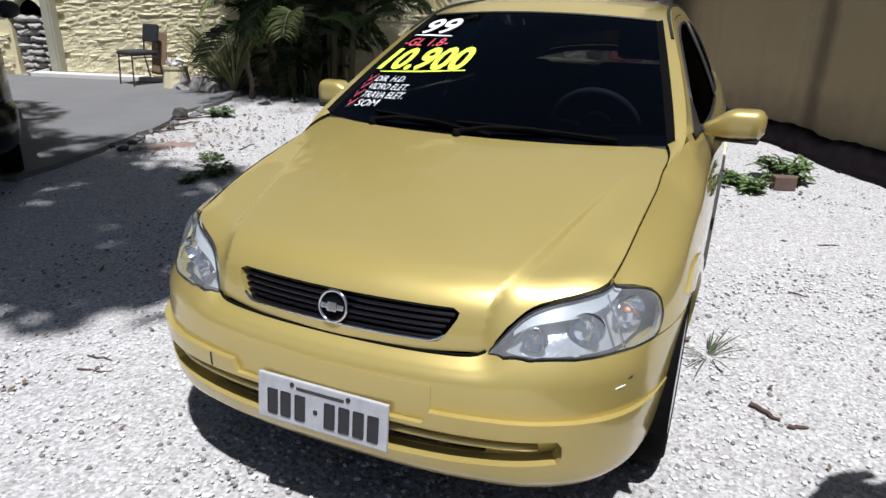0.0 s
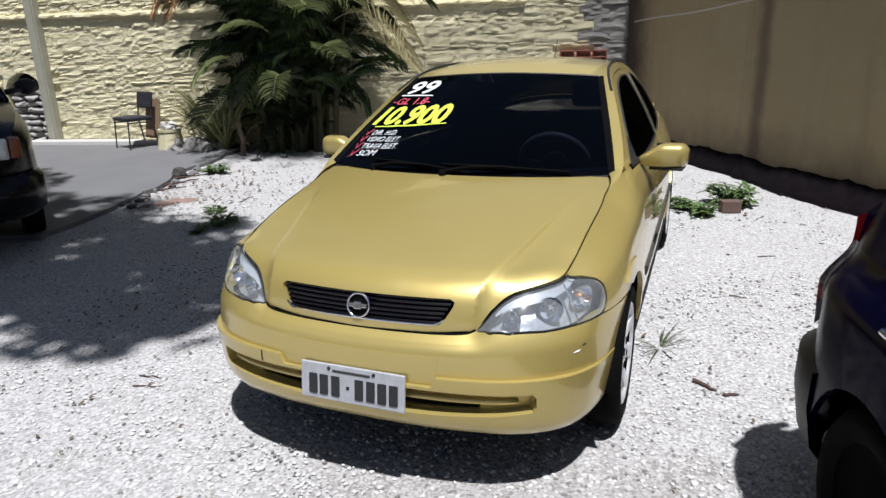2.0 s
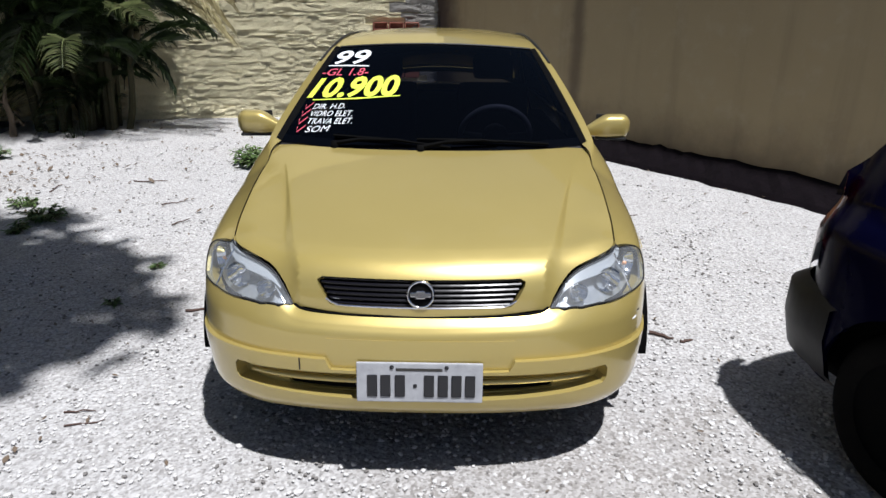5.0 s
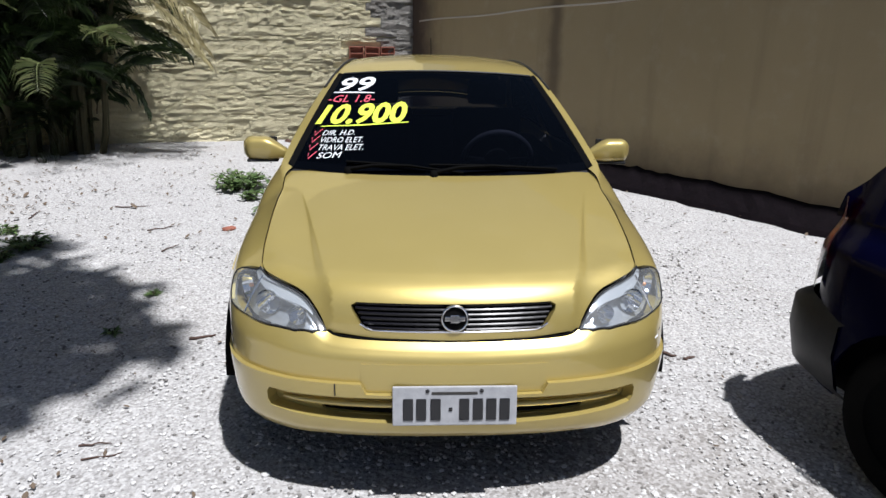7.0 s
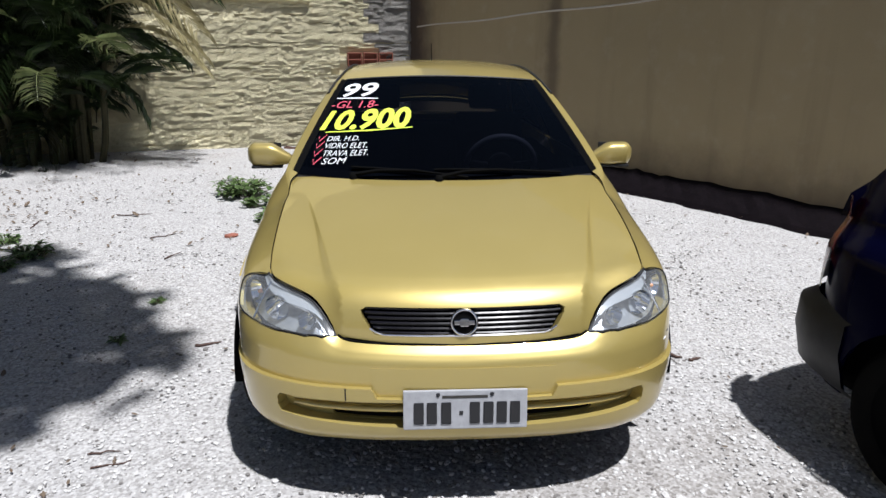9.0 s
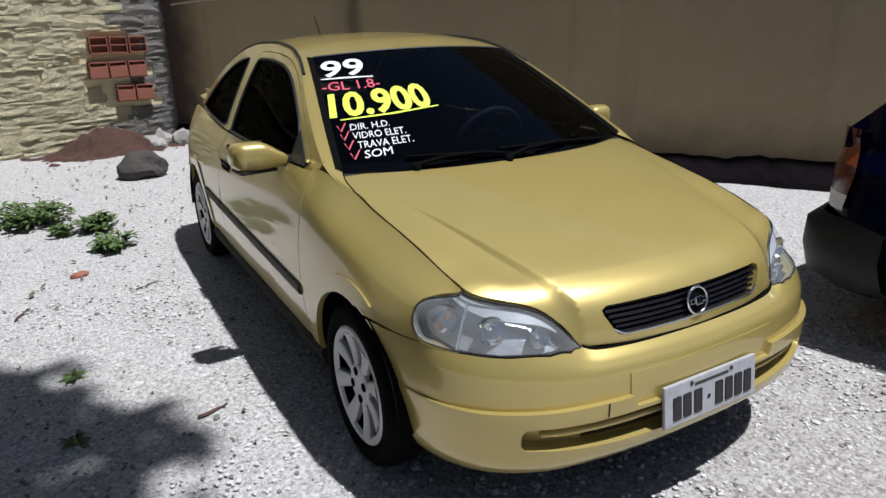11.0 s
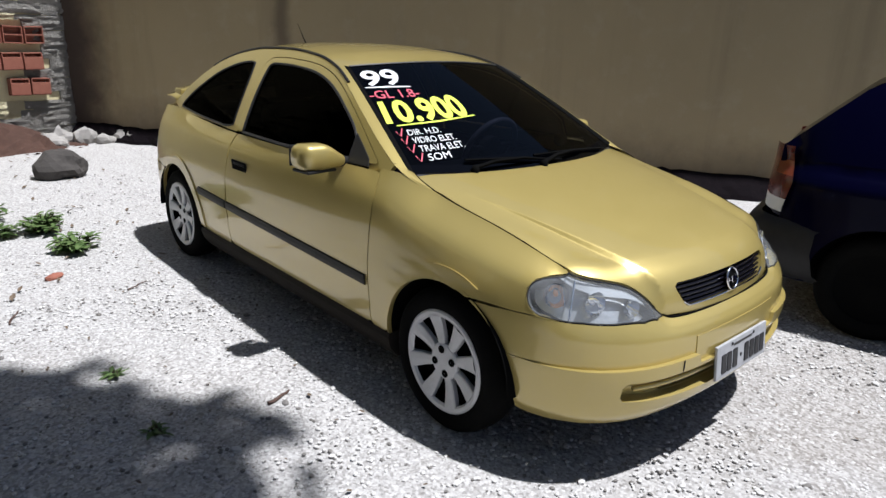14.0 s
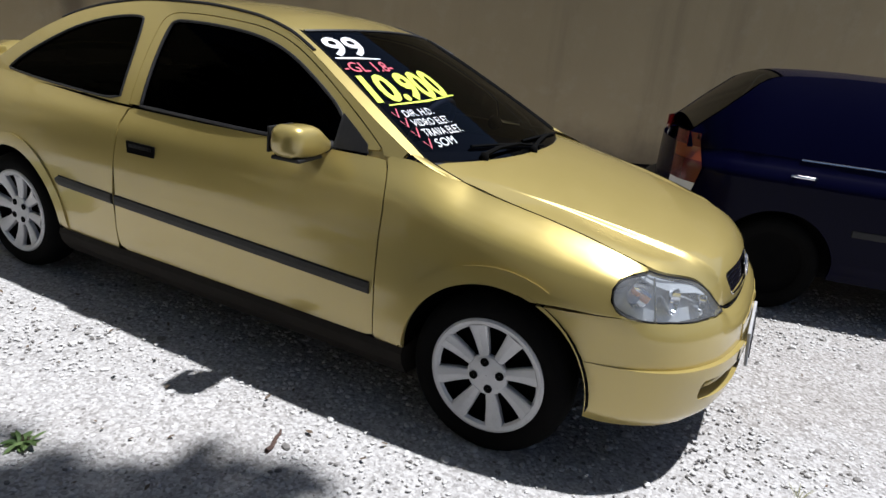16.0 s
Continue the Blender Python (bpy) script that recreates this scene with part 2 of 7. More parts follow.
def tube(bm, pts, rad, seg=8, closed=False, cap=True):
    """A round bar along pts; rad is a number or one number a point."""
    pts = [Vector(p) for p in pts]
    n = len(pts)
    rads = rad if isinstance(rad, (list, tuple)) else [rad] * n
    rings = []
    side = None
    for i, p in enumerate(pts):
        if closed:
            t = pts[(i + 1) % n] - pts[i - 1]
        else:
            t = pts[min(i + 1, n - 1)] - pts[max(i - 1, 0)]
        t.normalize()
        if side is None:
            side = t.orthogonal().normalized()
        side = (side - t * side.dot(t)).normalized()
        up = t.cross(side)
        rings.append([bm.verts.new(p + (side * math.cos(a) + up * math.sin(a)) * rads[i]) for a in [2 * math.pi * k / seg for k in range(seg)]])
    for i in range(n if closed else n - 1):
        a, b = rings[i], rings[(i + 1) % n]
        for k in range(seg):
            bm.faces.new((a[k], a[(k + 1) % seg], b[(k + 1) % seg], b[k]))
    if cap and not closed:
        bm.faces.new(rings[0][::-1])
        bm.faces.new(rings[-1])
    return rings


def lathe(bm, prof, seg=32, axis="x", m=None):
    """Turns the outline (radius, along) round an axis."""
    rings = []
    for r, h in prof:
        ring = []
        for k in range(seg):
            a = 2 * math.pi * k / seg
            p = Vector((h, r * math.cos(a), r * math.sin(a))) if axis == "x" else Vector((r * math.cos(a), r * math.sin(a), h))
            ring.append(bm.verts.new(m @ p if m is not None else p))
        rings.append(ring)
    for a, b in zip(rings, rings[1:]):
        for k in range(seg):
            bm.faces.new((a[k], a[(k + 1) % seg], b[(k + 1) % seg], b[k]))
    return rings


def lump(bm, centre, size, seed, rough=0.35, level=2):
    """An uneven stone."""
    r = bmesh.ops.create_icosphere(bm, subdivisions=level, radius=1.0)
    for v in r["verts"]:
        d = 1 + rough * (noise.noise(v.co * 1.3 + Vector((seed * 3.1, seed * 1.7, 0))))
        v.co = Vector((v.co.x * size[0] * d, v.co.y * size[1] * d, v.co.z * size[2] * d)) + Vector(centre)


# ---------------------------------------------------------------- ground and walls
CORNER = Vector((-0.17, 7.9, 0))
BACK_WAY = Vector((-0.974, -0.229, 0)).normalized()
SIDE_WAY = Vector((0.577, -0.817, 0)).normalized()


def build_ground():
    bm = bmesh.new()
    # fine sheet near the cars, wide sheet out to the horizon
    def axis(lo, hi, step, far):
        a = list(np.arange(lo, hi + 0.001, step))
        return [-far, -60, -25] + a + [25, 60, far]
    xs, ys = axis(-12, 8, 0.125, 900), axis(-7, 10, 0.125, 900)
    rows = []
    for y in ys:
        row = []
        for x in xs:
            near = max(0.0, 1 - max(abs(x + 2) / 12, abs(y - 1.5) / 10))
            z = 0.0
            if near > 0:
                z = (0.010 * noise.noise(Vector((x * 1.1, y * 1.1, 3))) + 0.007 * noise.noise(Vector((x * 4.3, y * 4.3, 7)))) * min(1, near * 5)
            row.append(bm.verts.new((x, y, z)))
        rows.append(row)
    for a, b in zip(rows, rows[1:]):
        for k in range(len(xs) - 1):
            bm.faces.new((a[k], a[k + 1], b[k + 1], b[k]))
    ob = mesh_object("ground", bm, GROUND, True)
    tagged(ob, "crushed white stone yard with dust, leaves and brown stains", "ground", kind="structure")


build_ground()


def wall_box(name, a, b, height, thick, side, material, label):
    """An upright wall whose seen face runs from a to b; side: which way its thickness lies."""
    a, b = Vector(a), Vector(b)
    d = (b - a).normalized()
    n = Vector((-d.y, d.x, 0)) * side
    bm = bmesh.new()
    nx = max(2, int((b - a).length / 0.4))
    nz = max(2, int(height / 0.4))
    def sheet(off):
        g = [[bm.verts.new(a + (b - a) * (i / nx) + n * off + Vector((0, 0, -0.2 + (height + 0.2) * k / nz))) for i in range(nx + 1)] for k in range(nz + 1)]
        for r0, r1 in zip(g, g[1:]):
            for i in range(nx):
                bm.faces.new((r0[i], r0[i + 1], r1[i + 1], r1[i]))
        return g
    f, r = sheet(0), sheet(thick)
    for k in range(nz):
        bm.faces.new((f[k][0], f[k + 1][0], r[k + 1][0], r[k][0]))
        bm.faces.new((f[k][nx], f[k + 1][nx], r[k + 1][nx], r[k][nx]))
    for i in range(nx):
        bm.faces.new((f[nz][i], f[nz][i + 1], r[nz][i + 1], r[nz][i]))
    ob = mesh_object(name, bm, material)
    return tagged(ob, label, "wall", kind="structure")


# side wall: plastered, runs along the yard behind the cars
wall_side = wall_box("wall_side", CORNER + SIDE_WAY * 14, CORNER - SIDE_WAY * 0.25, 4.2, 0.2, -1, PLASTER, "tall brown rendered boundary wall with dark damp streaks")
NICHE_A, NICHE_B, NICHE_TOP = 9.78, 10.50, 1.22
_back_at = CORNER + Vector((0.05, 0.12, 0))
wall_back = wall_box("wall_back", _back_at, _back_at + BACK_WAY * NICHE_A, 5.6, 0.2, -1, MORTAR, "rough stone boundary wall painted pale yellow, bare grey near the corner")
wall_back_far = wall_box("wall_back_far", _back_at + BACK_WAY * NICHE_B, _back_at + BACK_WAY * 14, 5.6, 0.2, -1, MORTAR, "rough stone boundary wall painted pale yellow beyond the niche")

# ---------------------------------------------------------------- the gold hatchback: its outer surfaces
# x across, y from the front axle to the tail, z up.


def pchip(xs, ys):
    """A smooth curve through few knots that never overshoots."""
    xs, ys = np.asarray(xs, float), np.asarray(ys, float)
    h = np.diff(xs)
    dl = np.diff(ys) / h
    m = np.zeros(len(xs))
    for i in range(1, len(xs) - 1):
        if dl[i - 1] * dl[i] > 0:
            w1, w2 = 2 * h[i] + h[i - 1], h[i] + 2 * h[i - 1]
            m[i] = (w1 + w2) / (w1 / dl[i - 1] + w2 / dl[i])
    m[0], m[-1] = dl[0], dl[-1]

    def f(x):
        x = min(max(x, xs[0]), xs[-1])
        i = min(max(int(np.searchsorted(xs, x)) - 1, 0), len(h) - 1)
        t = (x - xs[i]) / h[i]
        return ((1 + 2 * t) * (1 - t) ** 2 * ys[i] + t * (1 - t) ** 2 * h[i] * m[i] + t * t * (3 - 2 * t) * ys[i + 1] + t * t * (t - 1) * h[i] * m[i + 1])
    return f


def step(a, b, x):
    t = min(max((x - a) / (b - a), 0.0), 1.0)
    return t * t * (3 - 2 * t)


# outline of the body seen from above, front centre to rear centre
PLAN = np.array([(0, -0.752), (0.20, -0.747), (0.38, -0.728), (0.54, -0.685), (0.67, -0.606), (0.755, -0.503), (0.805, -0.37), (0.835, -0.20), (0.850, 0.05), (0.855, 0.5), (0.856, 1.2), (0.855, 2.0),
                 (0.845, 2.6), (0.825, 2.95), (0.775, 3.13), (0.66, 3.235), (0.45, 3.285), (0.2, 3.30), (0, 3.305)])


def _dense_plan():
    p = PLAN
    q = np.vstack([p[1] * (-1, 1), p, p[-2] * (-1, 1)])
    out = []
    for i in range(1, len(q) - 2):
        a, b, c, d = q[i - 1], q[i], q[i + 1], q[i + 2]
        for k in range(24):
            t = k / 24
            out.append(0.5 * (2 * b + (c - a) * t + (2 * a - 5 * b + 4 * c - d) * t ** 2 + (3 * b - 3 * c + d - a) * t ** 3))
    out.append(q[-2])
    return np.array(out)


_DP = _dense_plan()
_DU = np.concatenate([[0], np.cumsum(np.linalg.norm(np.diff(_DP, axis=0), axis=1))])
_T = np.gradient(_DP, _DU, axis=0)
_T /= np.linalg.norm(_T, axis=1)[:, None]


def plan(u):
    u = min(max(u, 0), _DU[-1])
    return (np.interp(u, _DU, _DP[:, 0]), np.interp(u, _DU, _DP[:, 1]), np.interp(u, _DU, _T[:, 0]), np.interp(u, _DU, _T[:, 1]))


def u_of_x(x):
    n = 7 * 24
    return float(np.interp(x, _DP[:n, 0], _DU[:n]))


def u_of_y(y):
    n = 4 * 24
    e = 15 * 24
    return float(np.interp(y, _DP[n:e, 1], _DU[n:e]))


U_END = float(_DU[-1])
STATION = [0, u_of_x(0.41), u_of_x(0.50), u_of_x(0.60), u_of_y(-0.53), u_of_y(-0.40), u_of_y(-0.2), u_of_y(0.15), u_of_y(0.45), u_of_y(1.0), u_of_y(1.8), u_of_y(2.5), u_of_y(2.9), u_of_y(3.12), U_END]
HEIGHT = [
    (0.252, 0.297, 0.375, 0.450, 0.530, 0.570, 0.590), (0.250, 0.296, 0.375, 0.450, 0.540, 0.583, 0.610),
    (0.246, 0.294, 0.375, 0.450, 0.540, 0.606, 0.661),
    (0.238, 0.290, 0.375, 0.455, 0.545, 0.628, 0.700), (0.228, 0.284, 0.372, 0.455, 0.550, 0.650, 0.727),
    (0.222, 0.280, 0.370, 0.455, 0.560, 0.695, 0.755), (0.250, 0.310, 0.400, 0.500, 0.600, 0.720, 0.818),
    (0.250, 0.320, 0.420, 0.520, 0.620, 0.770, 0.887), (0.270, 0.330, 0.440, 0.540, 0.660, 0.820, 0.957),
    (0.270, 0.330, 0.440, 0.540, 0.660, 0.820, 0.935), (0.270, 0.330, 0.440, 0.540, 0.660, 0.820, 0.925),
    (0.270, 0.330, 0.440, 0.560, 0.680, 0.830, 0.945), (0.260, 0.320, 0.420, 0.550, 0.680, 0.830, 0.965),
    (0.250, 0.310, 0.400, 0.500, 0.660, 0.820, 0.955), (0.250, 0.310, 0.400, 0.500, 0.620, 0.800, 0.930)]
INSET = [
    (0.045, 0.015, 0.004, 0.000, 0.007, 0.035, 0.088), (0.045, 0.015, 0.004, 0.000, 0.008, 0.040, 0.088),
    (0.045, 0.015, 0.004, 0.000, 0.008, 0.050, 0.114),
    (0.050, 0.018, 0.005, 0.000, 0.008, 0.060, 0.150), (0.055, 0.020, 0.006, 0.000, 0.006, 0.056, 0.156),
    (0.050, 0.020, 0.006, 0.000, 0.003, 0.030, 0.130), (0.035, 0.020, 0.008, 0.002, 0.000, 0.030, 0.162),
    (0.030, 0.015, 0.006, 0.000, 0.004, 0.030, 0.162), (0.028, 0.016, 0.006, 0.000, 0.004, 0.028, 0.112),
    (0.030, 0.016, 0.006, 0.000, 0.004, 0.030, 0.072), (0.030, 0.016, 0.006, 0.000, 0.005, 0.034, 0.085),
    (0.030, 0.016, 0.006, 0.000, 0.006, 0.045, 0.110), (0.040, 0.020, 0.006, 0.000, 0.008, 0.050, 0.125),
    (0.050, 0.020, 0.005, 0.000, 0.010, 0.040, 0.100), (0.050, 0.020, 0.005, 0.000, 0.030, 0.050, 0.080)]
_FZ = [pchip(STATION, [r[k] for r in HEIGHT]) for k in range(7)]
_FD = [pchip(STATION, [r[k] for r in INSET]) for k in range(7)]

# the shoulder: under the bonnet's nose, up round the lamp, then back along the bonnet's side
SHOULDER = [(-0.20, -0.692, 0.592), (0, -0.697, 0.590), (0.20, -0.692, 0.592), (0.34, -0.676, 0.596), (0.400, -0.660, 0.602), (0.420, -0.641, 0.617), (0.440, -0.619, 0.648), (0.460, -0.597, 0.675),
            (0.480, -0.577, 0.695), (0.500, -0.560, 0.708), (0.530, -0.541, 0.720), (0.560, -0.523, 0.728), (0.600, -0.497, 0.737), (0.635, -0.470, 0.746), (0.658, -0.440, 0.755), (0.668, -0.38, 0.773),
            (0.676, -0.30, 0.797), (0.682, -0.20, 0.822), (0.688, -0.10, 0.844), (0.693, 0.0, 0.862), (0.697, 0.10, 0.880), (0.703, 0.20, 0.902), (0.714, 0.28, 0.924)]


def _dense_shoulder():
    q = [np.array(p) for p in SHOULDER]
    out = []
    for i in range(1, len(q) - 2):
        a, b, c, d = q[i - 1], q[i], q[i + 1], q[i + 2]
        for k in range(10):
            t = k / 10
            out.append(0.5 * (2 * b + (c - a) * t + (2 * a - 5 * b + 4 * c - d) * t ** 2 + (3 * b - 3 * c + d - a) * t ** 3))
    return np.array(out)


_SH = _dense_shoulder()


def _shoulder_tables():
    us, ds, zs = [], [], []
    for p in _SH:
        r = np.hypot(_DP[:, 0] - p[0], _DP[:, 1] - p[1])
        i = int(np.argmin(r))
        if not us or _DU[i] > us[-1] + 1e-4:
            us.append(float(_DU[i])), ds.append(float(r[i])), zs.append(float(p[2]))
    grid = np.linspace(0, us[-1], 160)
    kern = np.exp(-0.5 * (np.arange(-6, 7) / 2.0) ** 2)
    kern /= kern.sum()
    soft = [np.convolve(np.pad(np.interp(grid, us, a), 6, mode="edge"), kern, "valid") for a in (ds, zs)]
    return grid, soft[0], soft[1]


_SU, _SD, _SZ = _shoulder_tables()
_S_NOSE, _S_LAMP, _S_BACK, _S_REAR = u_of_x(0.56), u_of_y(-0.42), u_of_y(0.05), u_of_y(0.24)


def top_levels(u, z, d):
    """Lets the shoulder line rule the top of the section, and fills the level below it."""
    k = 1 - step(_S_BACK, _S_REAR, u)
    z6, d6 = float(np.interp(u, _SU, _SZ)), float(np.interp(u, _SU, _SD))
    z[6] += k * (z6 - z[6])
    d[6] += k * (d6 - d[6])
    n = 1 - step(_S_NOSE, _S_LAMP, u)
    z[5] += n * (z[4] + 0.52 * (z[6] - z[4]) - z[5])
    d[5] += n * (d[4] + 0.36 * (d[6] - d[4]) - d[5])
    return z, d


_LEV = list(range(7))
LEDGE = pchip([0, u_of_x(0.5), u_of_y(-0.3), u_of_y(0.0)], [0.468, 0.466, 0.452, 0.445])
_memo = {}


def section(u):
    k = round(u, 4)
    if k not in _memo:
        z, d = top_levels(u, [f(u) for f in _FZ], [f(u) for f in _FD])
        _memo[k] = (pchip(_LEV, z), pchip(_LEV, d))
    return _memo[k]


WHEELS = ((0.0, 0.288), (2.606, 0.288))


def body(u, v):
    """The wrap of the lower body, for x >= 0."""
    fz, fd = section(u)
    z, d = fz(v), fd(v)
    x, y, tx, ty = plan(u)
    return np.array((x - ty * d, y + tx * d, z))


def v_of_z(u, z):
    fz = section(u)[0]
    lo, hi = 0.0, 6.0
    for _ in range(26):
        mid = (lo + hi) / 2
        if fz(mid) < z:
            lo = mid
        else:
            hi = mid
    return (lo + hi) / 2


def side_uv(y, z):
    """(u, v) of the place on the flank at y, z."""
    u = u_of_y(y)
    v = v_of_z(u, z)
    for _ in range(3):
        p = body(u, v)
        u += (y - p[1])
        v = v_of_z(u, z)
    return u, v


def front_uv(x, z):
    """(u, v) of the place on the nose at x, z."""
    u = u_of_x(x) if x < 0.8 else u_of_x(0.8)
    v = v_of_z(u, z)
    for _ in range(5):
        p = body(u, v)
        q = body(u + 0.01, v)
        g = (q[0] - p[0]) / 0.01
        u += (x - p[0]) / max(g, 0.3)
        u = max(u, 0.0)
        v = v_of_z(u, z)
    return u, v


# bonnet: one long profile from the shut line under the grille to the windscreen, bowed across
_HY = [-0.700, -0.694, -0.676, -0.640, -0.575, -0.40, -0.20, 0.0, 0.23]
_HZ = [0.590, 0.635, 0.690, 0.735, 0.772, 0.819, 0.864, 0.903, 0.945]


def _dense_hood():
    par = np.arange(len(_HY))
    fy, fz = pchip(par, _HY), pchip(par, _HZ)
    t = np.linspace(0, len(_HY) - 1, 400)
    p = np.array([(fy(a), fz(a)) for a in t])
    return p, np.concatenate([[0], np.cumsum(np.linalg.norm(np.diff(p, axis=0), axis=1))])


_HP, _HQ = _dense_hood()
Q_END = float(_HQ[-1])


def bow(x):
    return 0.25 * x * x + 0.25 * x ** 4


def ridge_x(y):
    return 0.398 + 0.29 * (y + 0.68)


def crease_w(y):
    return 0.015 + 0.030 * (1 - step(-0.68, -0.15, y))


def _hood_base(x, y):
    """Height of the plain bonnet with its two creases: a sharp edge, a narrow fall outside it, then a slow rise."""
    z = np.interp(y, _HP[:, 0], _HP[:, 1]) - 0.004 * (x / 0.68) ** 2
    fade = step(-0.655, -0.500, y) * (1 - step(-0.45, 0.06, y))
    e = abs(x) - ridge_x(y)
    w = crease_w(y)
    return z - fade * 0.0150 * step(0.0, w, e) * (1 - step(w, 0.20, e))


def _edge_fits():
    """What the bonnet must fall along the lamp, and rise along the wing, to meet them."""
    lamp = [p for p in _SH if 0.41 <= p[0] and p[1] <= -0.445]
    fall = [_hood_base(p[0], p[1] - bow(p[0])) - p[2] for p in lamp]
    side = [p for p in _SH if p[1] > -0.445]
    rise = [p[2] - _hood_base(p[0], p[1] - bow(p[0])) for p in side]
    return [p[0] for p in lamp], [p[1] for p in lamp], fall, [p[1] for p in side], rise


_LX, _LY, _LF, _SY, _SR = _edge_fits()
_FY = [-0.651, -0.630, -0.602, -0.568, -0.541, -0.510, -0.483, -0.448, -0.25]
_FALL = pchip(_FY, [0.014] + [max(float(np.interp(y, _LY, _LF)), 0.0) for y in _FY[1:-1]] + [0.0])
_EDGE_X = pchip(_FY, [float(np.interp(y, _LY, _LX)) for y in _FY[:-1]] + [0.66])
_KY = [-0.44, -0.36, -0.25, -0.12, 0.0, 0.12, 0.25]
_RISE = pchip(_KY, np.interp(_KY, _SY, _SR))


def hood(x, q):
    y, z = np.interp(q, _HQ, _HP[:, 0]), np.interp(q, _HQ, _HP[:, 1])
    z += _hood_base(x, y) - np.interp(y, _HP[:, 0], _HP[:, 1])
    a = abs(x)
    yy = y + bow(x)
    # a flat facet falls from the crease to the lamp's edge
    r0 = ridge_x(y)
    t = min(max((a - r0) / max(_EDGE_X(yy) - r0, 0.02), 0.0), 1.0)
    z -= _FALL(yy) * (t + 0.12 * math.sin(math.pi * t))
    z += _RISE(yy) * step(0.50, 0.69, a) * step(-0.46, -0.36, yy)
    return np.array((x, yy, z))


def q_of_y(x, y):
    return float(np.interp(y - bow(x), _HP[:, 0], _HQ))


def q_of_z(z):
    return float(np.interp(z, _HP[:, 1], _HQ))


# windscreen
def screen(a, b, off=0.0):
    base = np.array((a * 0.680, 0.222 + 0.160 * a * a, 0.942 + 0.008 * a * a))
    top = np.array((a * 0.508, 1.030 + 0.075 * a * a, 1.350 - 0.024 * a * a))
    bulge = 4 * b * (1 - b) * 0.010 + off
    return base + (top - base) * b + np.array((0, -0.47, 0.88)) * bulge


# cabin sides above the belt
_GB = pchip([0.3, 0.6, 1.2, 1.8, 2.4, 2.83, 3.15], [0.742, 0.766, 0.783, 0.771, 0.742, 0.704, 0.660])


def cabin_x(y, z):
    h = z - 0.93
    return _GB(y) - 0.42 * h - 0.32 * h * h if h > 0 else _GB(y) - 0.42 * h


RAIL = pchip([0.40, 0.60, 0.80, 1.00, 1.15, 1.35, 1.65, 1.95, 2.20, 2.40, 2.60, 2.80, 2.95, 3.05], [0.955, 1.058, 1.165, 1.266, 1.323, 1.362, 1.379, 1.371, 1.340, 1.292, 1.213, 1.106, 1.010, 0.955])
_ROOF_C = pchip([1.030, 1.3, 1.65, 2.0, 2.3, 2.5, 2.75, 3.0, 3.2, 3.26], [1.353, 1.401, 1.420, 1.412, 1.378, 1.332, 1.225, 1.095, 0.985, 0.940])


def roof(c, y):
    """c runs from -1 to 1 across; the front edge follows the windscreen."""
    zr = RAIL(y)
    xe = cabin_x(y, zr)
    zc = _ROOF_C(y)
    return np.array((c * xe, y - 0.0, zc - (zc - zr) * abs(c) ** 2.4))

# ---------------------------------------------------------------- materials of the cars


def gold_mat():
    m = Mat("gold_metallic_paint", (0.37, 0.285, 0.085), 0.40, 0.45, 1.0)
    n = m.noise(1.4, 4, 0.5)
    fl = m.noise(900, 2, 0.5)
    c = m.mix(n, (0.432, 0.336, 0.102), (0.462, 0.361, 0.112))
    c = m.mix(m.band(fl, 0.45, 0.7, 0, 0.22), c, (0.52, 0.435, 0.18))
    dust = m.noise(6, 6, 0.7)
    c = m.mix(m.band(dust, 0.5, 0.85, 0, 0.16), c, (0.45, 0.38, 0.22))
    m.color(c)
    m.rough(m.band(dust, 0.3, 0.8, 0.345, 0.39))
    m.b.inputs["Coat Roughness"].default_value = 0.03
    return m.m


def glass_mat(name, tint, gloss=1.0, rough=0.0):
    m = Mat(name)
    t = m.t
    tr = t.nodes.new("ShaderNodeBsdfTransparent")
    tr.inputs["Color"].default_value = (*tint, 1)
    gl = t.nodes.new("ShaderNodeBsdfGlossy")
    gl.inputs["Roughness"].default_value = rough
    gl.inputs["Color"].default_value = (gloss, gloss, gloss, 1)
    fr = t.nodes.new("ShaderNodeFresnel")
    fr.inputs["IOR"].default_value = 1.5
    mx = t.nodes.new("ShaderNodeMixShader")
    t.links.new(fr.outputs[0], mx.inputs[0])
    t.links.new(tr.outputs[0], mx.inputs[1])
    t.links.new(gl.outputs[0], mx.inputs[2])
    t.links.new(mx.outputs[0], t.nodes["Material Output"].inputs["Surface"])
    return m.m


GOLD = gold_mat()
SCREEN_GLASS = glass_mat("tinted_windscreen", (0.15, 0.16, 0.20), 0.45)
SIDE_GLASS = glass_mat("dark_side_glass", (0.010, 0.0095, 0.009), 0.03)
PARKED_GLASS = glass_mat("smoked_car_glass", (0.40, 0.40, 0.40), 0.8)
REAR_GLASS = glass_mat("black_rear_glass", (0.004, 0.004, 0.005), 0.6)
def hazy_lens_mat():
    m = Mat("hazy_clear_lens", (0.75, 0.78, 0.80), 0.12, 0.0, 1.0)
    t = m.t
    tr = t.nodes.new("ShaderNodeBsdfTransparent")
    tr.inputs["Color"].default_value = (0.93, 0.95, 0.97, 1)
    mx = t.nodes.new("ShaderNodeMixShader")
    hz = m.band(m.noise(7, 5, 0.6), 0.3, 0.75, 0.09, 0.18)
    m.link(hz, mx.inputs[0])
    m.link(tr.outputs[0], mx.inputs[1])
    m.link(m.b.outputs[0], mx.inputs[2])
    m.link(mx.outputs[0], t.nodes["Material Output"].inputs["Surface"])
    return m.m


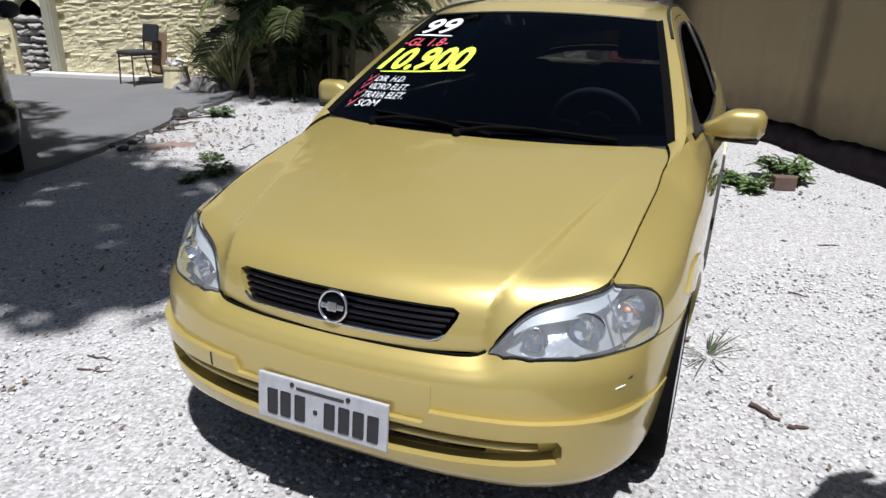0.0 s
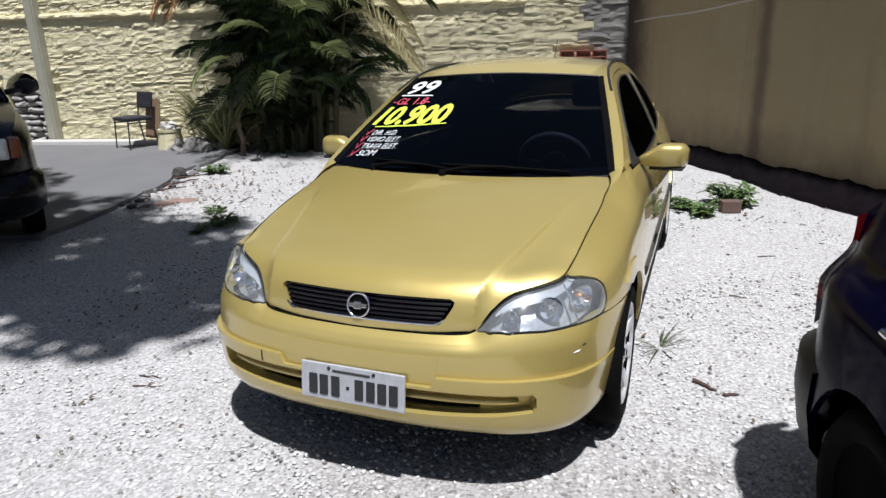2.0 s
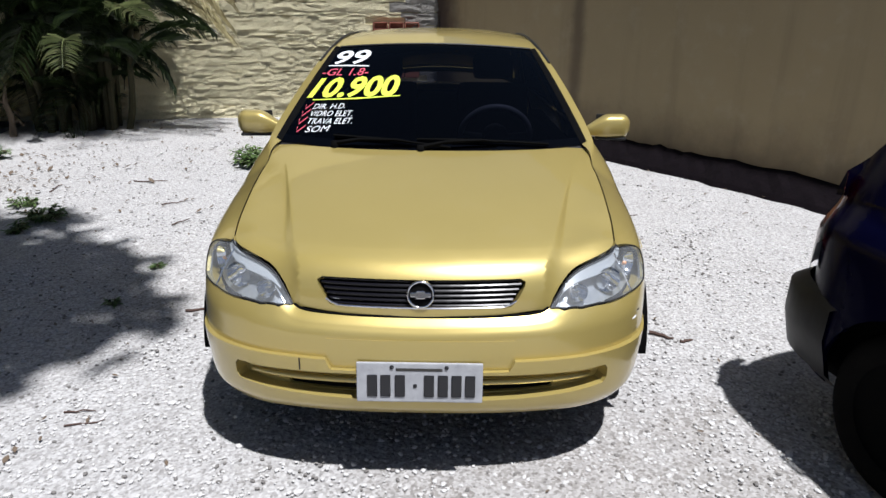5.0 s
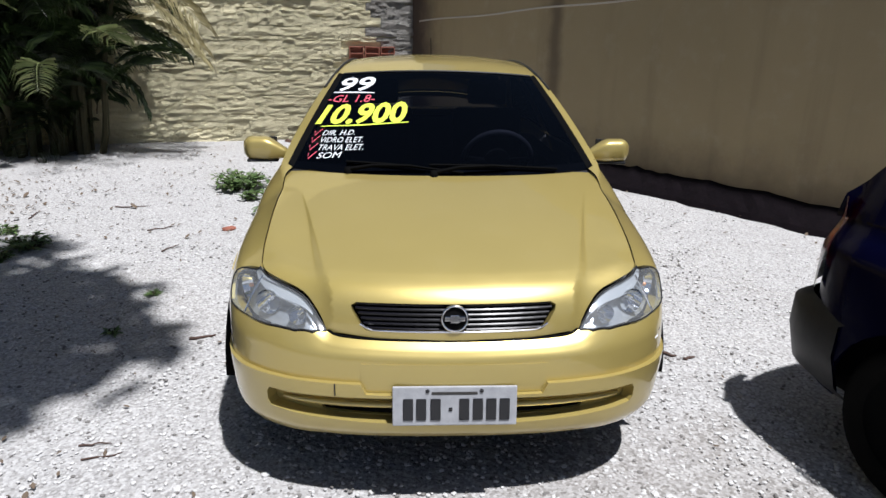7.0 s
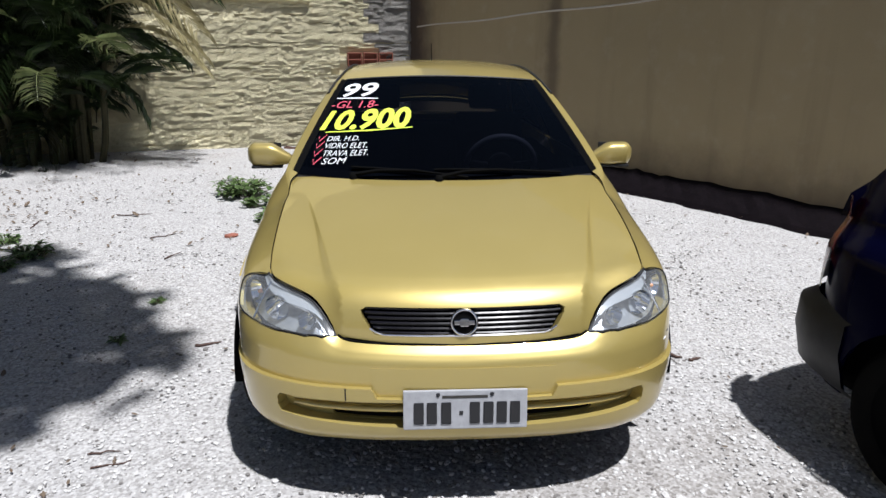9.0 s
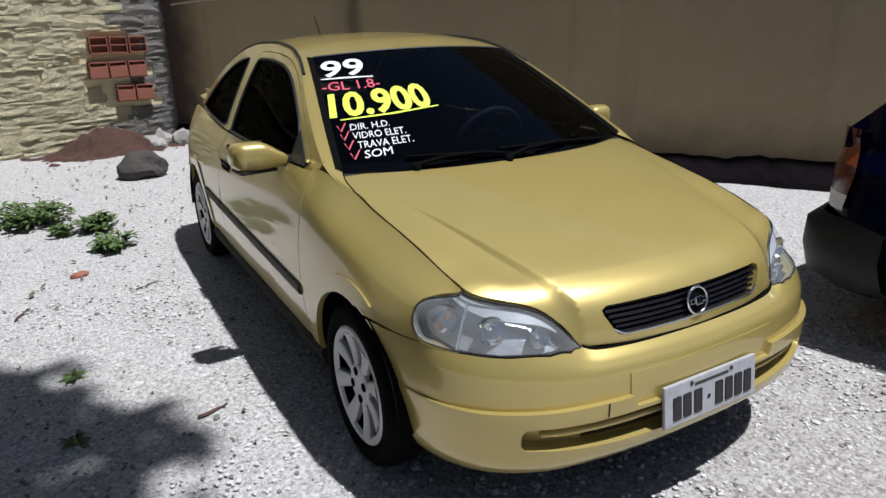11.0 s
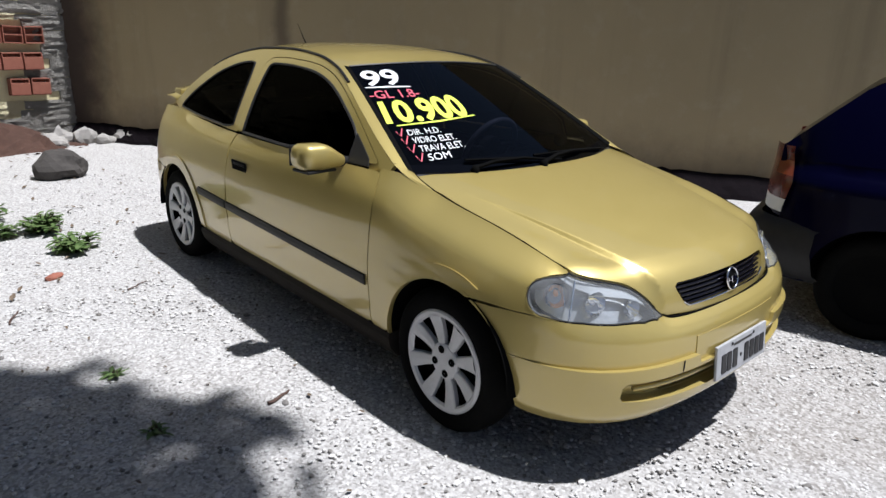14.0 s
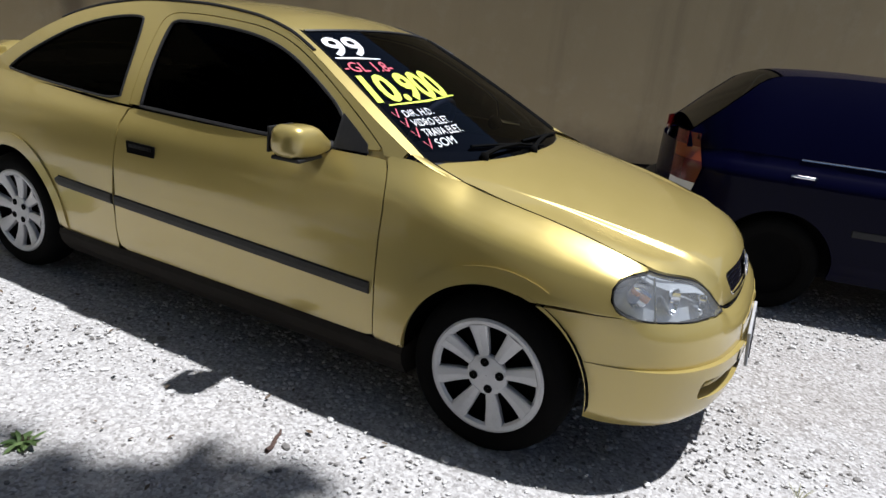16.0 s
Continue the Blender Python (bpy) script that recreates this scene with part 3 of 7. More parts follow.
LENS_GLASS = hazy_lens_mat()
BLACK_PLASTIC = plain_mat("black_plastic", (0.012, 0.012, 0.013), (0.025, 0.025, 0.026), 20, 0.5, 0.1, fine=120, spec=0.25)
GREY_TRIM = plain_mat("dark_grey_trim", (0.035, 0.033, 0.03), (0.055, 0.052, 0.047), 12, 0.6, 0.1, fine=120, spec=0.25)
SILL_BLACK = plain_mat("dusty_sill_plastic", (0.014, 0.012, 0.010), (0.030, 0.026, 0.022), 9, 0.7, 0.2, spec=0.08)
RUBBER = plain_mat("tyre_rubber", (0.003, 0.003, 0.003), (0.007, 0.0068, 0.0065), 14, 0.85, 0.3, fine=90, spec=0.04)
# near-black for dark parts and joints; also paints shade into hollows
DARK_VOID = plain_mat("hollow_shade_and_part_black", (0.003, 0.003, 0.003), (0.006, 0.006, 0.006), 6, 0.95, 0.0, spec=0.03)
INTERIOR = plain_mat("dark_interior", (0.010, 0.010, 0.012), (0.018, 0.018, 0.022), 6, 0.8, 0.1, spec=0.05)
SEAT_CLOTH = plain_mat("grey_seat_cloth", (0.022, 0.022, 0.026), (0.036, 0.036, 0.040), 30, 0.9, 0.2, spec=0.05)
CHROME = Mat("chrome", (0.78, 0.78, 0.80), 0.12, 1.0).m
REFLECTOR = Mat("lamp_reflector", (0.66, 0.68, 0.71), 0.08, 1.0).m
LAMP_GREY = plain_mat("lamp_housing", (0.50, 0.51, 0.52), (0.62, 0.63, 0.64), 9, 0.4, 0.0)
LAMP_BOWL = plain_mat("lamp_bowl_grey", (0.34, 0.36, 0.38), (0.52, 0.54, 0.56), 22, 0.25, 0.4, metal=0.5)
GRILLE_BLACK = Mat("gloss_black_grille", (0.004, 0.0035, 0.006), 0.22, spec=0.35).m
LAMP_SHEEN = plain_mat("painted_lamp_sheen", (0.27, 0.285, 0.295), (0.36, 0.375, 0.385), 9, 0.35, 0.0)
AMBER = Mat("amber_lens", (0.75, 0.30, 0.10), 0.25, 0.0, 0.6).m
TAIL_AMBER = Mat("tail_amber_lens", (0.17, 0.035, 0.008), 0.25, 0.0, 0.3).m
RED_LENS = Mat("red_lens", (0.075, 0.003, 0.003), 0.25, 0.0, 0.3).m
WHEEL_SILVER = plain_mat("silver_wheel_trim", (0.50, 0.50, 0.51), (0.60, 0.60, 0.61), 12, 0.42, 0.05, metal=0.25, fine=60)
PLATE_WHITE = plain_mat("worn_plate_enamel", (0.25, 0.255, 0.27), (0.46, 0.465, 0.48), 22, 0.5, 0.15, fine=70)
PLATE_BLACK = Mat("plate_black", (0.015, 0.015, 0.017), 0.5).m
PAINT_WHITE = Mat("white_window_paint", (0.68, 0.70, 0.71), 0.6).m
PAINT_YELLOW = Mat("yellow_window_paint", (0.60, 0.72, 0.06), 0.6).m
PAINT_RED = Mat("red_window_paint", (0.55, 0.07, 0.11), 0.6).m
NAVY_PAINT = plain_mat("dark_navy_paint", (0.0008, 0.0008, 0.009), (0.0012, 0.0012, 0.012), 2, 0.25, 0.0, coat=0.06, spec=0.04)
BLACK_PAINT = plain_mat("black_car_paint", (0.004, 0.004, 0.005), (0.008, 0.008, 0.009), 2, 0.25, 0.0, coat=0.15, spec=0.12)

# ---------------------------------------------------------------- panels cut out of smooth surfaces
from mathutils.geometry import delaunay_2d_cdt


def inside(p, loop):
    x, y = p
    n = len(loop)
    r = False
    j = n - 1
    for i in range(n):
        xi, yi = loop[i]
        xj, yj = loop[j]
        if (yi > y) != (yj > y) and x < (xj - xi) * (y - yi) / (yj - yi) + xi:
            r = not r
        j = i
    return r


def refine(loop, stp):
    """Even steps along a closed outline."""
    out = []
    n = len(loop)
    for i in range(n):
        a, b = loop[i], loop[(i + 1) % n]
        k = max(1, int(math.dist(a, b) / stp + 0.5))
        for t in range(k):
            out.append((a[0] + (b[0] - a[0]) * t / k, a[1] + (b[1] - a[1]) * t / k))
    return out


def dedupe(loop):
    out = []
    for p in loop:
        if not out or math.dist(p, out[-1]) > 1e-4:
            out.append(p)
    if math.dist(out[0], out[-1]) < 1e-4:
        out.pop()
    return out


def panel_mesh(name, fn, outline, holes=(), stp=0.03, depth=0.015, mirror=False, flip=1, edge=True, both=False, lift=0.0, lines=()):
    """A skin over the outline (in the surface's own two numbers, each about a metre a unit), with turned-in edges.
    mirror: x is turned round; both: both halves in one mesh."""
    outer = refine(dedupe(outline), stp)
    inner = [refine(dedupe(h), stp) for h in holes]
    loops = [outer] + inner
    pts = [p for lp in loops for p in lp]
    edges = []
    base = 0
    for lp in loops:
        n = len(lp)
        edges += [(base + i, base + (i + 1) % n) for i in range(n)]
        base += n
    for ln in lines:
        edges += [(len(pts) + i, len(pts) + i + 1) for i in range(len(ln) - 1)]
        pts += ln
    lo = np.min(np.array(outer), axis=0)
    hi = np.max(np.array(outer), axis=0)
    barr = np.array(pts)
    row = 0
    y = lo[1] + stp * 0.5
    while y < hi[1]:
        x = lo[0] + stp * (0.5 if row % 2 else 1.0)
        while x < hi[0]:
            p = (x, y)
            if np.min(np.abs(barr[:, 0] - x) + np.abs(barr[:, 1] - y)) > 0.55 * stp and inside(p, outer) and not any(inside(p, h) for h in inner):
                pts.append(p)
            x += stp
        y += stp * 0.87
        row += 1
    vs, es, fs, ov, oe, of = delaunay_2d_cdt([Vector(p) for p in pts], edges, [], 0, 1e-6)
    tri = []
    for f in fs:
        c = (sum(vs[i][0] for i in f) / len(f), sum(vs[i][1] for i in f) / len(f))
        if inside(c, outer) and not any(inside(c, h) for h in inner):
            tri.append(list(f))
    h = 0.002
    co, no = [], []
    for v in vs:
        p = fn(v[0], v[1])
        du = fn(v[0] + h, v[1]) - fn(v[0] - h, v[1])
        dv = fn(v[0], v[1] + h) - fn(v[0], v[1] - h)
        n = np.cross(du, dv) * flip
        ln = np.linalg.norm(n)
        n = n / ln if ln > 1e-12 else np.array((0, 0, 1.0))
        co.append(p + n * lift)
        no.append(n)
    out_co, out_no, out_f = [], [], []

    def emit(sx):
        b = len(out_co)
        for p, n in zip(co, no):
            out_co.append((p[0] * sx, p[1], p[2]))
            out_no.append((n[0] * sx, n[1], n[2]))
        ccw = (sx > 0) == (flip > 0)
        for f in tri:
            a = [b + i for i in f]
            out_f.append(a if ccw else a[::-1])
        if edge:
            count = {}
            for f in tri:
                for i in range(3):
                    k = (f[i], f[(i + 1) % 3])
                    count[frozenset(k)] = (count.get(frozenset(k), (0, k))[0] + 1, k)
            for fs_, (cn, (i, j)) in count.items():
                if cn != 1:
                    continue
                if both and abs(co[i][0]) < 1e-4 and abs(co[j][0]) < 1e-4:
                    continue
                pi, pj = co[i], co[j]
                e = pj - pi
                nn = (no[i] + no[j]) / 2
                w = np.cross(e, nn)
                w = w / (np.linalg.norm(w) + 1e-12) * (1 if flip > 0 else -1)
                k = len(out_co)
                for q in (pi, pj, pj - no[j] * depth, pi - no[i] * depth):
                    out_co.append((q[0] * sx, q[1], q[2]))
                    out_no.append((w[0] * sx, w[1], w[2]))
                face = [k + 1, k, k + 3, k + 2]
                out_f.append(face if ccw else face[::-1])

    for sx in ((1, -1) if both else ((-1,) if mirror else (1,))):
        emit(sx)
    me = bpy.data.meshes.new(name)
    me.from_pydata(out_co, [], out_f)
    me.shade_smooth()
    me.normals_split_custom_set_from_vertices(out_no)
    return me


def panel(name, material, parent, *a, label="", **k):
    me = panel_mesh(name, *a, **k)
    me.materials.append(material)
    ob = new(name, me)
    ob.parent = parent
    if label:
        tagged(ob, label)
    return ob


VS = 0.115  # height of one level, so that the panel's plane is nearly true to size


def wrap(u, w):
    return body(max(u, 0.0) if u >= 0 else 0.0, min(max(w / VS, 0), 6)) if u >= 0 else body(-u, min(max(w / VS, 0), 6)) * np.array((-1, 1, 1))


def sp(y, z):
    u, v = side_uv(y, z)
    return (u, v * VS)


def fp(x, z):
    u, v = front_uv(x, z)
    return (u, v * VS)


def shrink(loop, d):
    """The outline moved inwards by d."""
    n = len(loop)
    area = sum(loop[i][0] * loop[(i + 1) % n][1] - loop[(i + 1) % n][0] * loop[i][1] for i in range(n))
    s = 1 if area > 0 else -1
    out = []
    for i in range(n):
        a, b, c = np.array(loop[i - 1]), np.array(loop[i]), np.array(loop[(i + 1) % n])
        e1, e2 = b - a, c - b
        n1 = np.array((-e1[1], e1[0])) / (np.linalg.norm(e1) + 1e-9) * s
        n2 = np.array((-e2[1], e2[0])) / (np.linalg.norm(e2) + 1e-9) * s
        m = n1 + n2
        m = m / max(np.dot(m, m) / 2, 0.6)
        out.append(tuple(b + m * d))
    return out


def curve2(pts, n=8):
    """A smooth open line through pts."""
    q = [np.array(p, float) for p in pts]
    q = [2 * q[0] - q[1]] + q + [2 * q[-1] - q[-2]]
    out = []
    for i in range(1, len(q) - 2):
        a, b, c, d = q[i - 1], q[i], q[i + 1], q[i + 2]
        for k in range(n):
            t = k / n
            out.append(tuple(0.5 * (2 * b + (c - a) * t + (2 * a - 5 * b + 4 * c - d) * t ** 2 + (3 * b - 3 * c + d - a) * t ** 3)))
    out.append(tuple(q[-2]))
    return out


def arch(cy, cz, r, z_from, z_to, n=30):
    """The wheel opening from its front foot over the top to its rear foot, as (y, z)."""
    a0 = math.pi - math.asin(max(-1, min(1, (z_from - cz) / r)))
    a1 = math.asin(max(-1, min(1, (z_to - cz) / r)))
    return [(cy + r * math.cos(a0 + (a1 - a0) * k / n), cz + r * math.sin(a0 + (a1 - a0) * k / n)) for k in range(n + 1)]


ARCH_R = 0.338
GAP = 0.0025


def build_gold_car():
    car = thing("gold_hatchback_car", (0, 0, 0), "metallic gold three-door hatchback with painted price on its dark windscreen", "car")
    car.matrix_world = pose(-0.005, 0, 0, 0, -0.23, 0.55)
    sides = (1, -1)

    # ---- front bumper
    top = [(u, 5.96 * VS) for u in np.linspace(0, u_of_x(0.425), 12)] + [fp(0.46, 0.605), fp(0.52, 0.606), fp(0.62, 0.607), fp(0.70, 0.609)]
    top += [sp(-0.46, 0.612), sp(-0.40, 0.616), sp(-0.30, 0.612), sp(-0.235, 0.606)]
    ar = [sp(y, z) for y, z in arch(0, 0.288, ARCH_R, 0.24, 0.606, 30) if y < -0.10 and z < 0.604]
    ar = [p for p in ar][::-1]
    bottom = [(u, 0.02) for u in np.linspace(ar[-1][0] if ar else 1.2, 0.0, 14)]
    # lower air slots cross the middle, so the nose is cut as one sheet from side to side
    def slot_full(x1, lo_c, hi_c, lo_e, hi_e):
        xs = np.linspace(0, x1, 10)
        lo = [fp(x, lo_c + (lo_e - lo_c) * (x / x1) ** 2) for x in xs]
        hi = [fp(x, hi_c + (hi_e - hi_c) * (x / x1) ** 2) for x in xs]
        h = lo + [fp(x1 + 0.010, lo_e + 0.25 * (hi_e - lo_e)), fp(x1 + 0.010, lo_e + 0.75 * (hi_e - lo_e))] + hi[::-1]
        return h + [(-u, w) for u, w in h[::-1]][1:-1]
    def ledge_w(u, dz=0.0):
        return v_of_z(u, LEDGE(u) + dz) * VS
    u_arch = min(ar, key=lambda p: abs(p[1] - ledge_w(p[0])))[0]
    led = [(u, ledge_w(u)) for u in np.linspace(u_arch, fp(0.30, 0.45)[0], 40)]
    ar_hi = [p for p in ar if p[1] > ledge_w(p[0]) - 0.006]
    ar_lo = [p for p in ar if p[1] < ledge_w(p[0]) - 0.002]
    mid_hi = [fp(x, 0.470) for x in (0.295, 0.2, 0.1, 0.0)]
    up_half = top + ar_hi + [(u, w - 0.010) for u, w in led] + mid_hi
    bump_ob = panel("front_bumper", GOLD, car, wrap, dedupe(up_half + [(-u, w) for u, w in up_half[::-1]]), stp=0.02, depth=0.05, flip=1)
    mid_lo = [fp(x, 0.432) for x in (0.283, 0.2, 0.1, 0.0)]
    lo_half = mid_lo[::-1] + led[::-1] + ar_lo + bottom
    def skirt(u, w):
        a = abs(u)
        x, y, tx, ty = plan(a)
        k = 0.018 * (1 - 0.85 * step(u_of_y(-0.60), u_arch, a))
        return wrap(u, w) + np.array((ty * k * (1 if u >= 0 else -1), -tx * k, 0))
    low_ob = panel("bumper_skirt", GOLD, bump_ob, skirt, dedupe(lo_half + [(-u, w) for u, w in lo_half[::-1]]), [slot_full(0.60, 0.322, 0.421, 0.345, 0.415)], stp=0.02, depth=0.045, flip=1)
    panel("bumper_recess", GOLD, bump_ob, wrap, slot_full(0.615, 0.314, 0.428, 0.335, 0.422), [slot_full(0.33, 0.390, 0.417, 0.391, 0.414), slot_full(0.43, 0.328, 0.368, 0.338, 0.369)], stp=0.03, depth=0.01, flip=1, lift=-0.024)
    bm = bmesh.new()
    lip = [wrap(u, 5.965 * VS) + np.array((0, 0.001, 0.002)) for u in np.linspace(-u_of_x(0.425), u_of_x(0.425), 41)]
    tube(bm, lip, 0.0042, 6)
    part("nose_gap", bm, DARK_VOID, car)
    # scuff on the bumper corner
    for (x0, z0), (x1, z1), mt in (((0.715, 0.528), (0.735, 0.531), PAINT_WHITE), ((0.738, 0.545), (0.748, 0.548), BLACK_PLASTIC)):
        bm = bmesh.new()
        tube(bm, [wrap(*fp(x0 + (x1 - x0) * t, z0 + (z1 - z0) * t)) for t in (0, 0.35, 0.7, 1)], [0.0008, 0.0022, 0.0026, 0.0008], 6)
        part("scuff_mark", bm, mt, bump_ob)
    # dark ducts behind the slots
    bm = bmesh.new()
    box(bm, (-0.50, -0.63, 0.285), (0.50, -0.55, 0.44), 0.01)
    part("bumper_duct", bm, DARK_VOID, bump_ob)
    bm = bmesh.new()
    rail = [wrap(*(fp(abs(x), 0.382))) * np.array((1 if x >= 0 else -1, 1, 1)) + np.array((0, 0.008, 0)) for x in np.linspace(-0.56, 0.56, 30)]
    tube(bm, rail, 0.010, 8)
    part("slot_bar", bm, GOLD, bump_ob, smooth=True)
    # plate backing panel and towing cover line
    zc0, zc1 = 0.434, 0.530
    cov = [fp(x, zc1) for x in np.linspace(0, 0.300, 8)] + [fp(x, zc0) for x in np.linspace(0.300, 0, 8)]
    cov = cov + [(-u, w) for u, w in cov[::-1]][1:-1]
    panel("plate_mount", GOLD, car, wrap, cov, stp=0.03, depth=0.012, lift=0.003)
    bm = bmesh.new()
    for s in sides:
        line = [wrap(*fp(0.385, z)) + np.array((0, -0.0195, 0)) for z in np.linspace(0.424, 0.466, 8)]
        if s < 0:
            tube(bm, [p * np.array((s, 1, 1)) for p in line], 0.0022, 6)
    part("cover_seam", bm, BLACK_PLASTIC, bump_ob)

    # ---- number plate: characters are plain bars
    plate = thing_part("number_plate", car, "worn white enamel number plate with dark characters")
    bm = bmesh.new()
    box(bm, (-0.20, -0.006, -0.066), (0.20, 0.006, 0.066), 0.004)
    part("plate_sheet", bm, PLATE_WHITE, plate)
    bm = bmesh.new()
    xs = [-0.150, -0.108, -0.062, 0.030, 0.074, 0.117, 0.160]
    for x in xs:
        bm = bmesh.new()
        box(bm, (x - 0.016, -0.0085, -0.046), (x + 0.016, -0.0062, 0.026), 0.003)
        part("character_bar", bm, PLATE_BLACK, plate)
    bm = bmesh.new()
    box(bm, (-0.020, -0.0085, -0.016), (-0.008, -0.0062, -0.004), 0.002)
    part("dot", bm, PLATE_BLACK, plate)
    bm = bmesh.new()
    box(bm, (-0.075, -0.0075, 0.040), (0.072, -0.0062, 0.049), 0.001)
    part("place_bar", bm, GREY_TRIM, plate)
    for x in (-0.088, 0.085):
        bm = bmesh.new()
        lathe(bm, [(0.0005, -0.010), (0.006, -0.009), (0.007, -0.006)], 10, "x", pose(x, 0, 0.052, 0, 0, 90))
        part("plate_screw", bm, PLATE_BLACK, plate)
    plate.matrix_local = pose(0, -0.772, 0.399, -7, 0, 0)

    # ---- bonnet with the grille in it
    hood_edge = []
    for u in np.linspace(u_of_x(0.425), u_of_y(0.33), 46):
        p = body(u, 6.0)
        hood_edge.append((p[0] - 0.004, q_of_y(p[0] - 0.004, p[1])))
    nose = [(x, 0.004 + 0.013 * step(0.2, 0.42, x)) for x in (0.0, 0.1, 0.2, 0.3, 0.36, 0.395)]
    rear = [(x, Q_END - 0.004) for x in (0.69, 0.6, 0.45, 0.3, 0.15, 0.0)]
    half = nose + hood_edge + [(0.700, Q_END - 0.02)] + rear
    hood_out = dedupe(half + [(-x, q) for x, q in half[::-1]])
    g_top, g_bot = q_of_z(0.706), q_of_z(0.618)
    gr = [(0.0, g_top), (0.20, g_top), (0.318, g_top - 0.001), (0.335, g_top - 0.012), (0.332, g_top - 0.028), (0.305, g_bot + 0.018), (0.288, g_bot + 0.003), (0.26, g_bot), (0.12, g_bot), (0.0, g_bot)]
    gr_full = dedupe(gr + [(-x, q) for x, q in gr[::-1]])
    crease = []
    for f in (0.0, 0.33, 0.67, 1.0):
        ys = np.linspace(-0.655, 0.03, 64)
        ln = [(ridge_x(y) + f * crease_w(y), float(np.interp(y, _HP[:, 0], _HQ))) for y in ys]
        crease += [ln, [(-x, q) for x, q in ln]]
    hood_ob = panel("bonnet", GOLD, car, hood, hood_out, [gr_full], stp=0.013, depth=0.03, flip=1, lines=crease)
    # grille
    grille = thing_part("grille", car, "black slatted grille with a chrome lower trim")
    bm = bmesh.new()
    def gp(x, q, back):
        p = hood(x, q)
        return p + np.array((0, back, -back * 0.15))
    for k in range(6):
        q = g_bot + 0.008 + (g_top - g_bot - 0.014) * k / 5
        x1 = 0.285 + 0.045 * (k / 5)
        tube(bm, [gp(x, q, 0.012) for x in np.linspace(-x1, x1, 15)], 0.0052, 6)
    part("slats", bm, GRILLE_BLACK, grille)
    bm = bmesh.new()
    g = [[bm.verts.new(gp(x, g_bot - 0.012 + (g_top - g_bot + 0.024) * r / 4, 0.032)) for x in np.linspace(-0.36, 0.36, 13)] for r in range(5)]
    for r in range(4):
        for k in range(12):
            bm.faces.new((g[r][k], g[r][k + 1], g[r + 1][k + 1], g[r + 1][k]))
    part("backing", bm, DARK_VOID, grille)
    bm = bmesh.new()
    tube(bm, [gp(x, g_bot + 0.003 + 0.02 * step(0.27, 0.31, abs(x)), 0.001) for x in np.linspace(-0.306, 0.306, 31)], 0.0032, 6)
    part("chrome_trim", bm, CHROME, grille, "thin bright trim along the lower edge")
    # round badge, drawn as a plain ring and bar
    badge = thing_part("badge", car, "chrome ring badge with a plain cross bar")
    bm = bmesh.new()
    tube(bm, [(0.041 * math.cos(a), 0, 0.041 * math.sin(a)) for a in [2 * math.pi * k / 28 for k in range(28)]], 0.0042, 8, closed=True)
    part("ring", bm, CHROME, badge, smooth=True)
    bm = bmesh.new()
    box(bm, (-0.033, -0.006, -0.0075), (0.033, 0.004, 0.0075), 0.002)
    box(bm, (-0.014, -0.008, -0.013), (0.014, 0.004, 0.013), 0.002)
    part("bar", bm, CHROME, badge)
    bm = bmesh.new()
    lathe(bm, [(0.0002, 0.0), (0.038, 0.001), (0.038, 0.006)], 24, "x", pose(0, 0.004, 0, 0, 0, 90))
    part("disc", bm, DARK_VOID, badge)
    bp = hood(0.0, (g_top + g_bot) / 2)
    badge.matrix_local = pose(0, bp[1] - 0.004, bp[2] + 0.002, -14, 0, 0)

    # ---- lamps, wings, doors, quarters on both sides
    for s in sides:
        mir = s < 0
        # headlamp
        top_e = [(u, 5.93 * VS) for u in np.linspace(u_of_x(0.435), u_of_y(-0.475), 18)]
        low = [fp(0.418, 0.6075), fp(0.46, 0.610), fp(0.52, 0.6115), fp(0.62, 0.6125), fp(0.70, 0.614), sp(-0.46, 0.617), sp(-0.415, 0.621)]
        out = [sp(-0.385, 0.635), sp(-0.362, 0.665), sp(-0.357, 0.70), sp(-0.366, 0.724), sp(-0.392, 0.736), sp(-0.43, 0.743)]
        lamp_loop = dedupe(low + curve2([low[-1]] + out + [top_e[-1]], 4)[1:-1] + top_e[::-1])
        lamp = thing_part("headlamp", car, "clear headlamp with chrome reflectors")
        panel("lens", LENS_GLASS, lamp, wrap, lamp_loop, stp=0.03, depth=0.02, mirror=mir, flip=1, lift=-0.001)
        panel("lamp_bowl", LAMP_BOWL, lamp, wrap, shrink(lamp_loop, 0.004), stp=0.03, depth=0.01, mirror=mir, flip=1, lift=-0.055, edge=False)
        bm = bmesh.new()
        rim = [wrap(*p) * np.array((s, 1, 1)) for p in refine(lamp_loop, 0.018)]
        tube(bm, rim, 0.0024, 6, closed=True)
        part("seal", bm, BLACK_PLASTIC, lamp)
        # pale band paints the sky's sheen on the lens; upright divider before the indicator
        ub = np.linspace(u_of_x(0.49), u_of_y(-0.43), 16)
        band = [(u, 5.86 * VS) for u in ub] + [(u, (5.86 - 0.30 * math.sin(math.pi * (0.06 + 0.88 * k / 15)) ** 0.6) * VS) for k, u in reversed(list(enumerate(ub)))]
        panel("top_band", LAMP_SHEEN, lamp, wrap, dedupe(band), stp=0.03, depth=0.004, mirror=mir, flip=1, lift=-0.013)
        bm = bmesh.new()
        ud = u_of_y(-0.515)
        tube(bm, [(body(ud, v) - np.array((0.35, -0.85, 0.3)) * 0.014) * np.array((s, 1, 1)) for v in np.linspace(4.55, 5.8, 6)], 0.004, 6)
        part("divider", bm, CHROME, lamp)
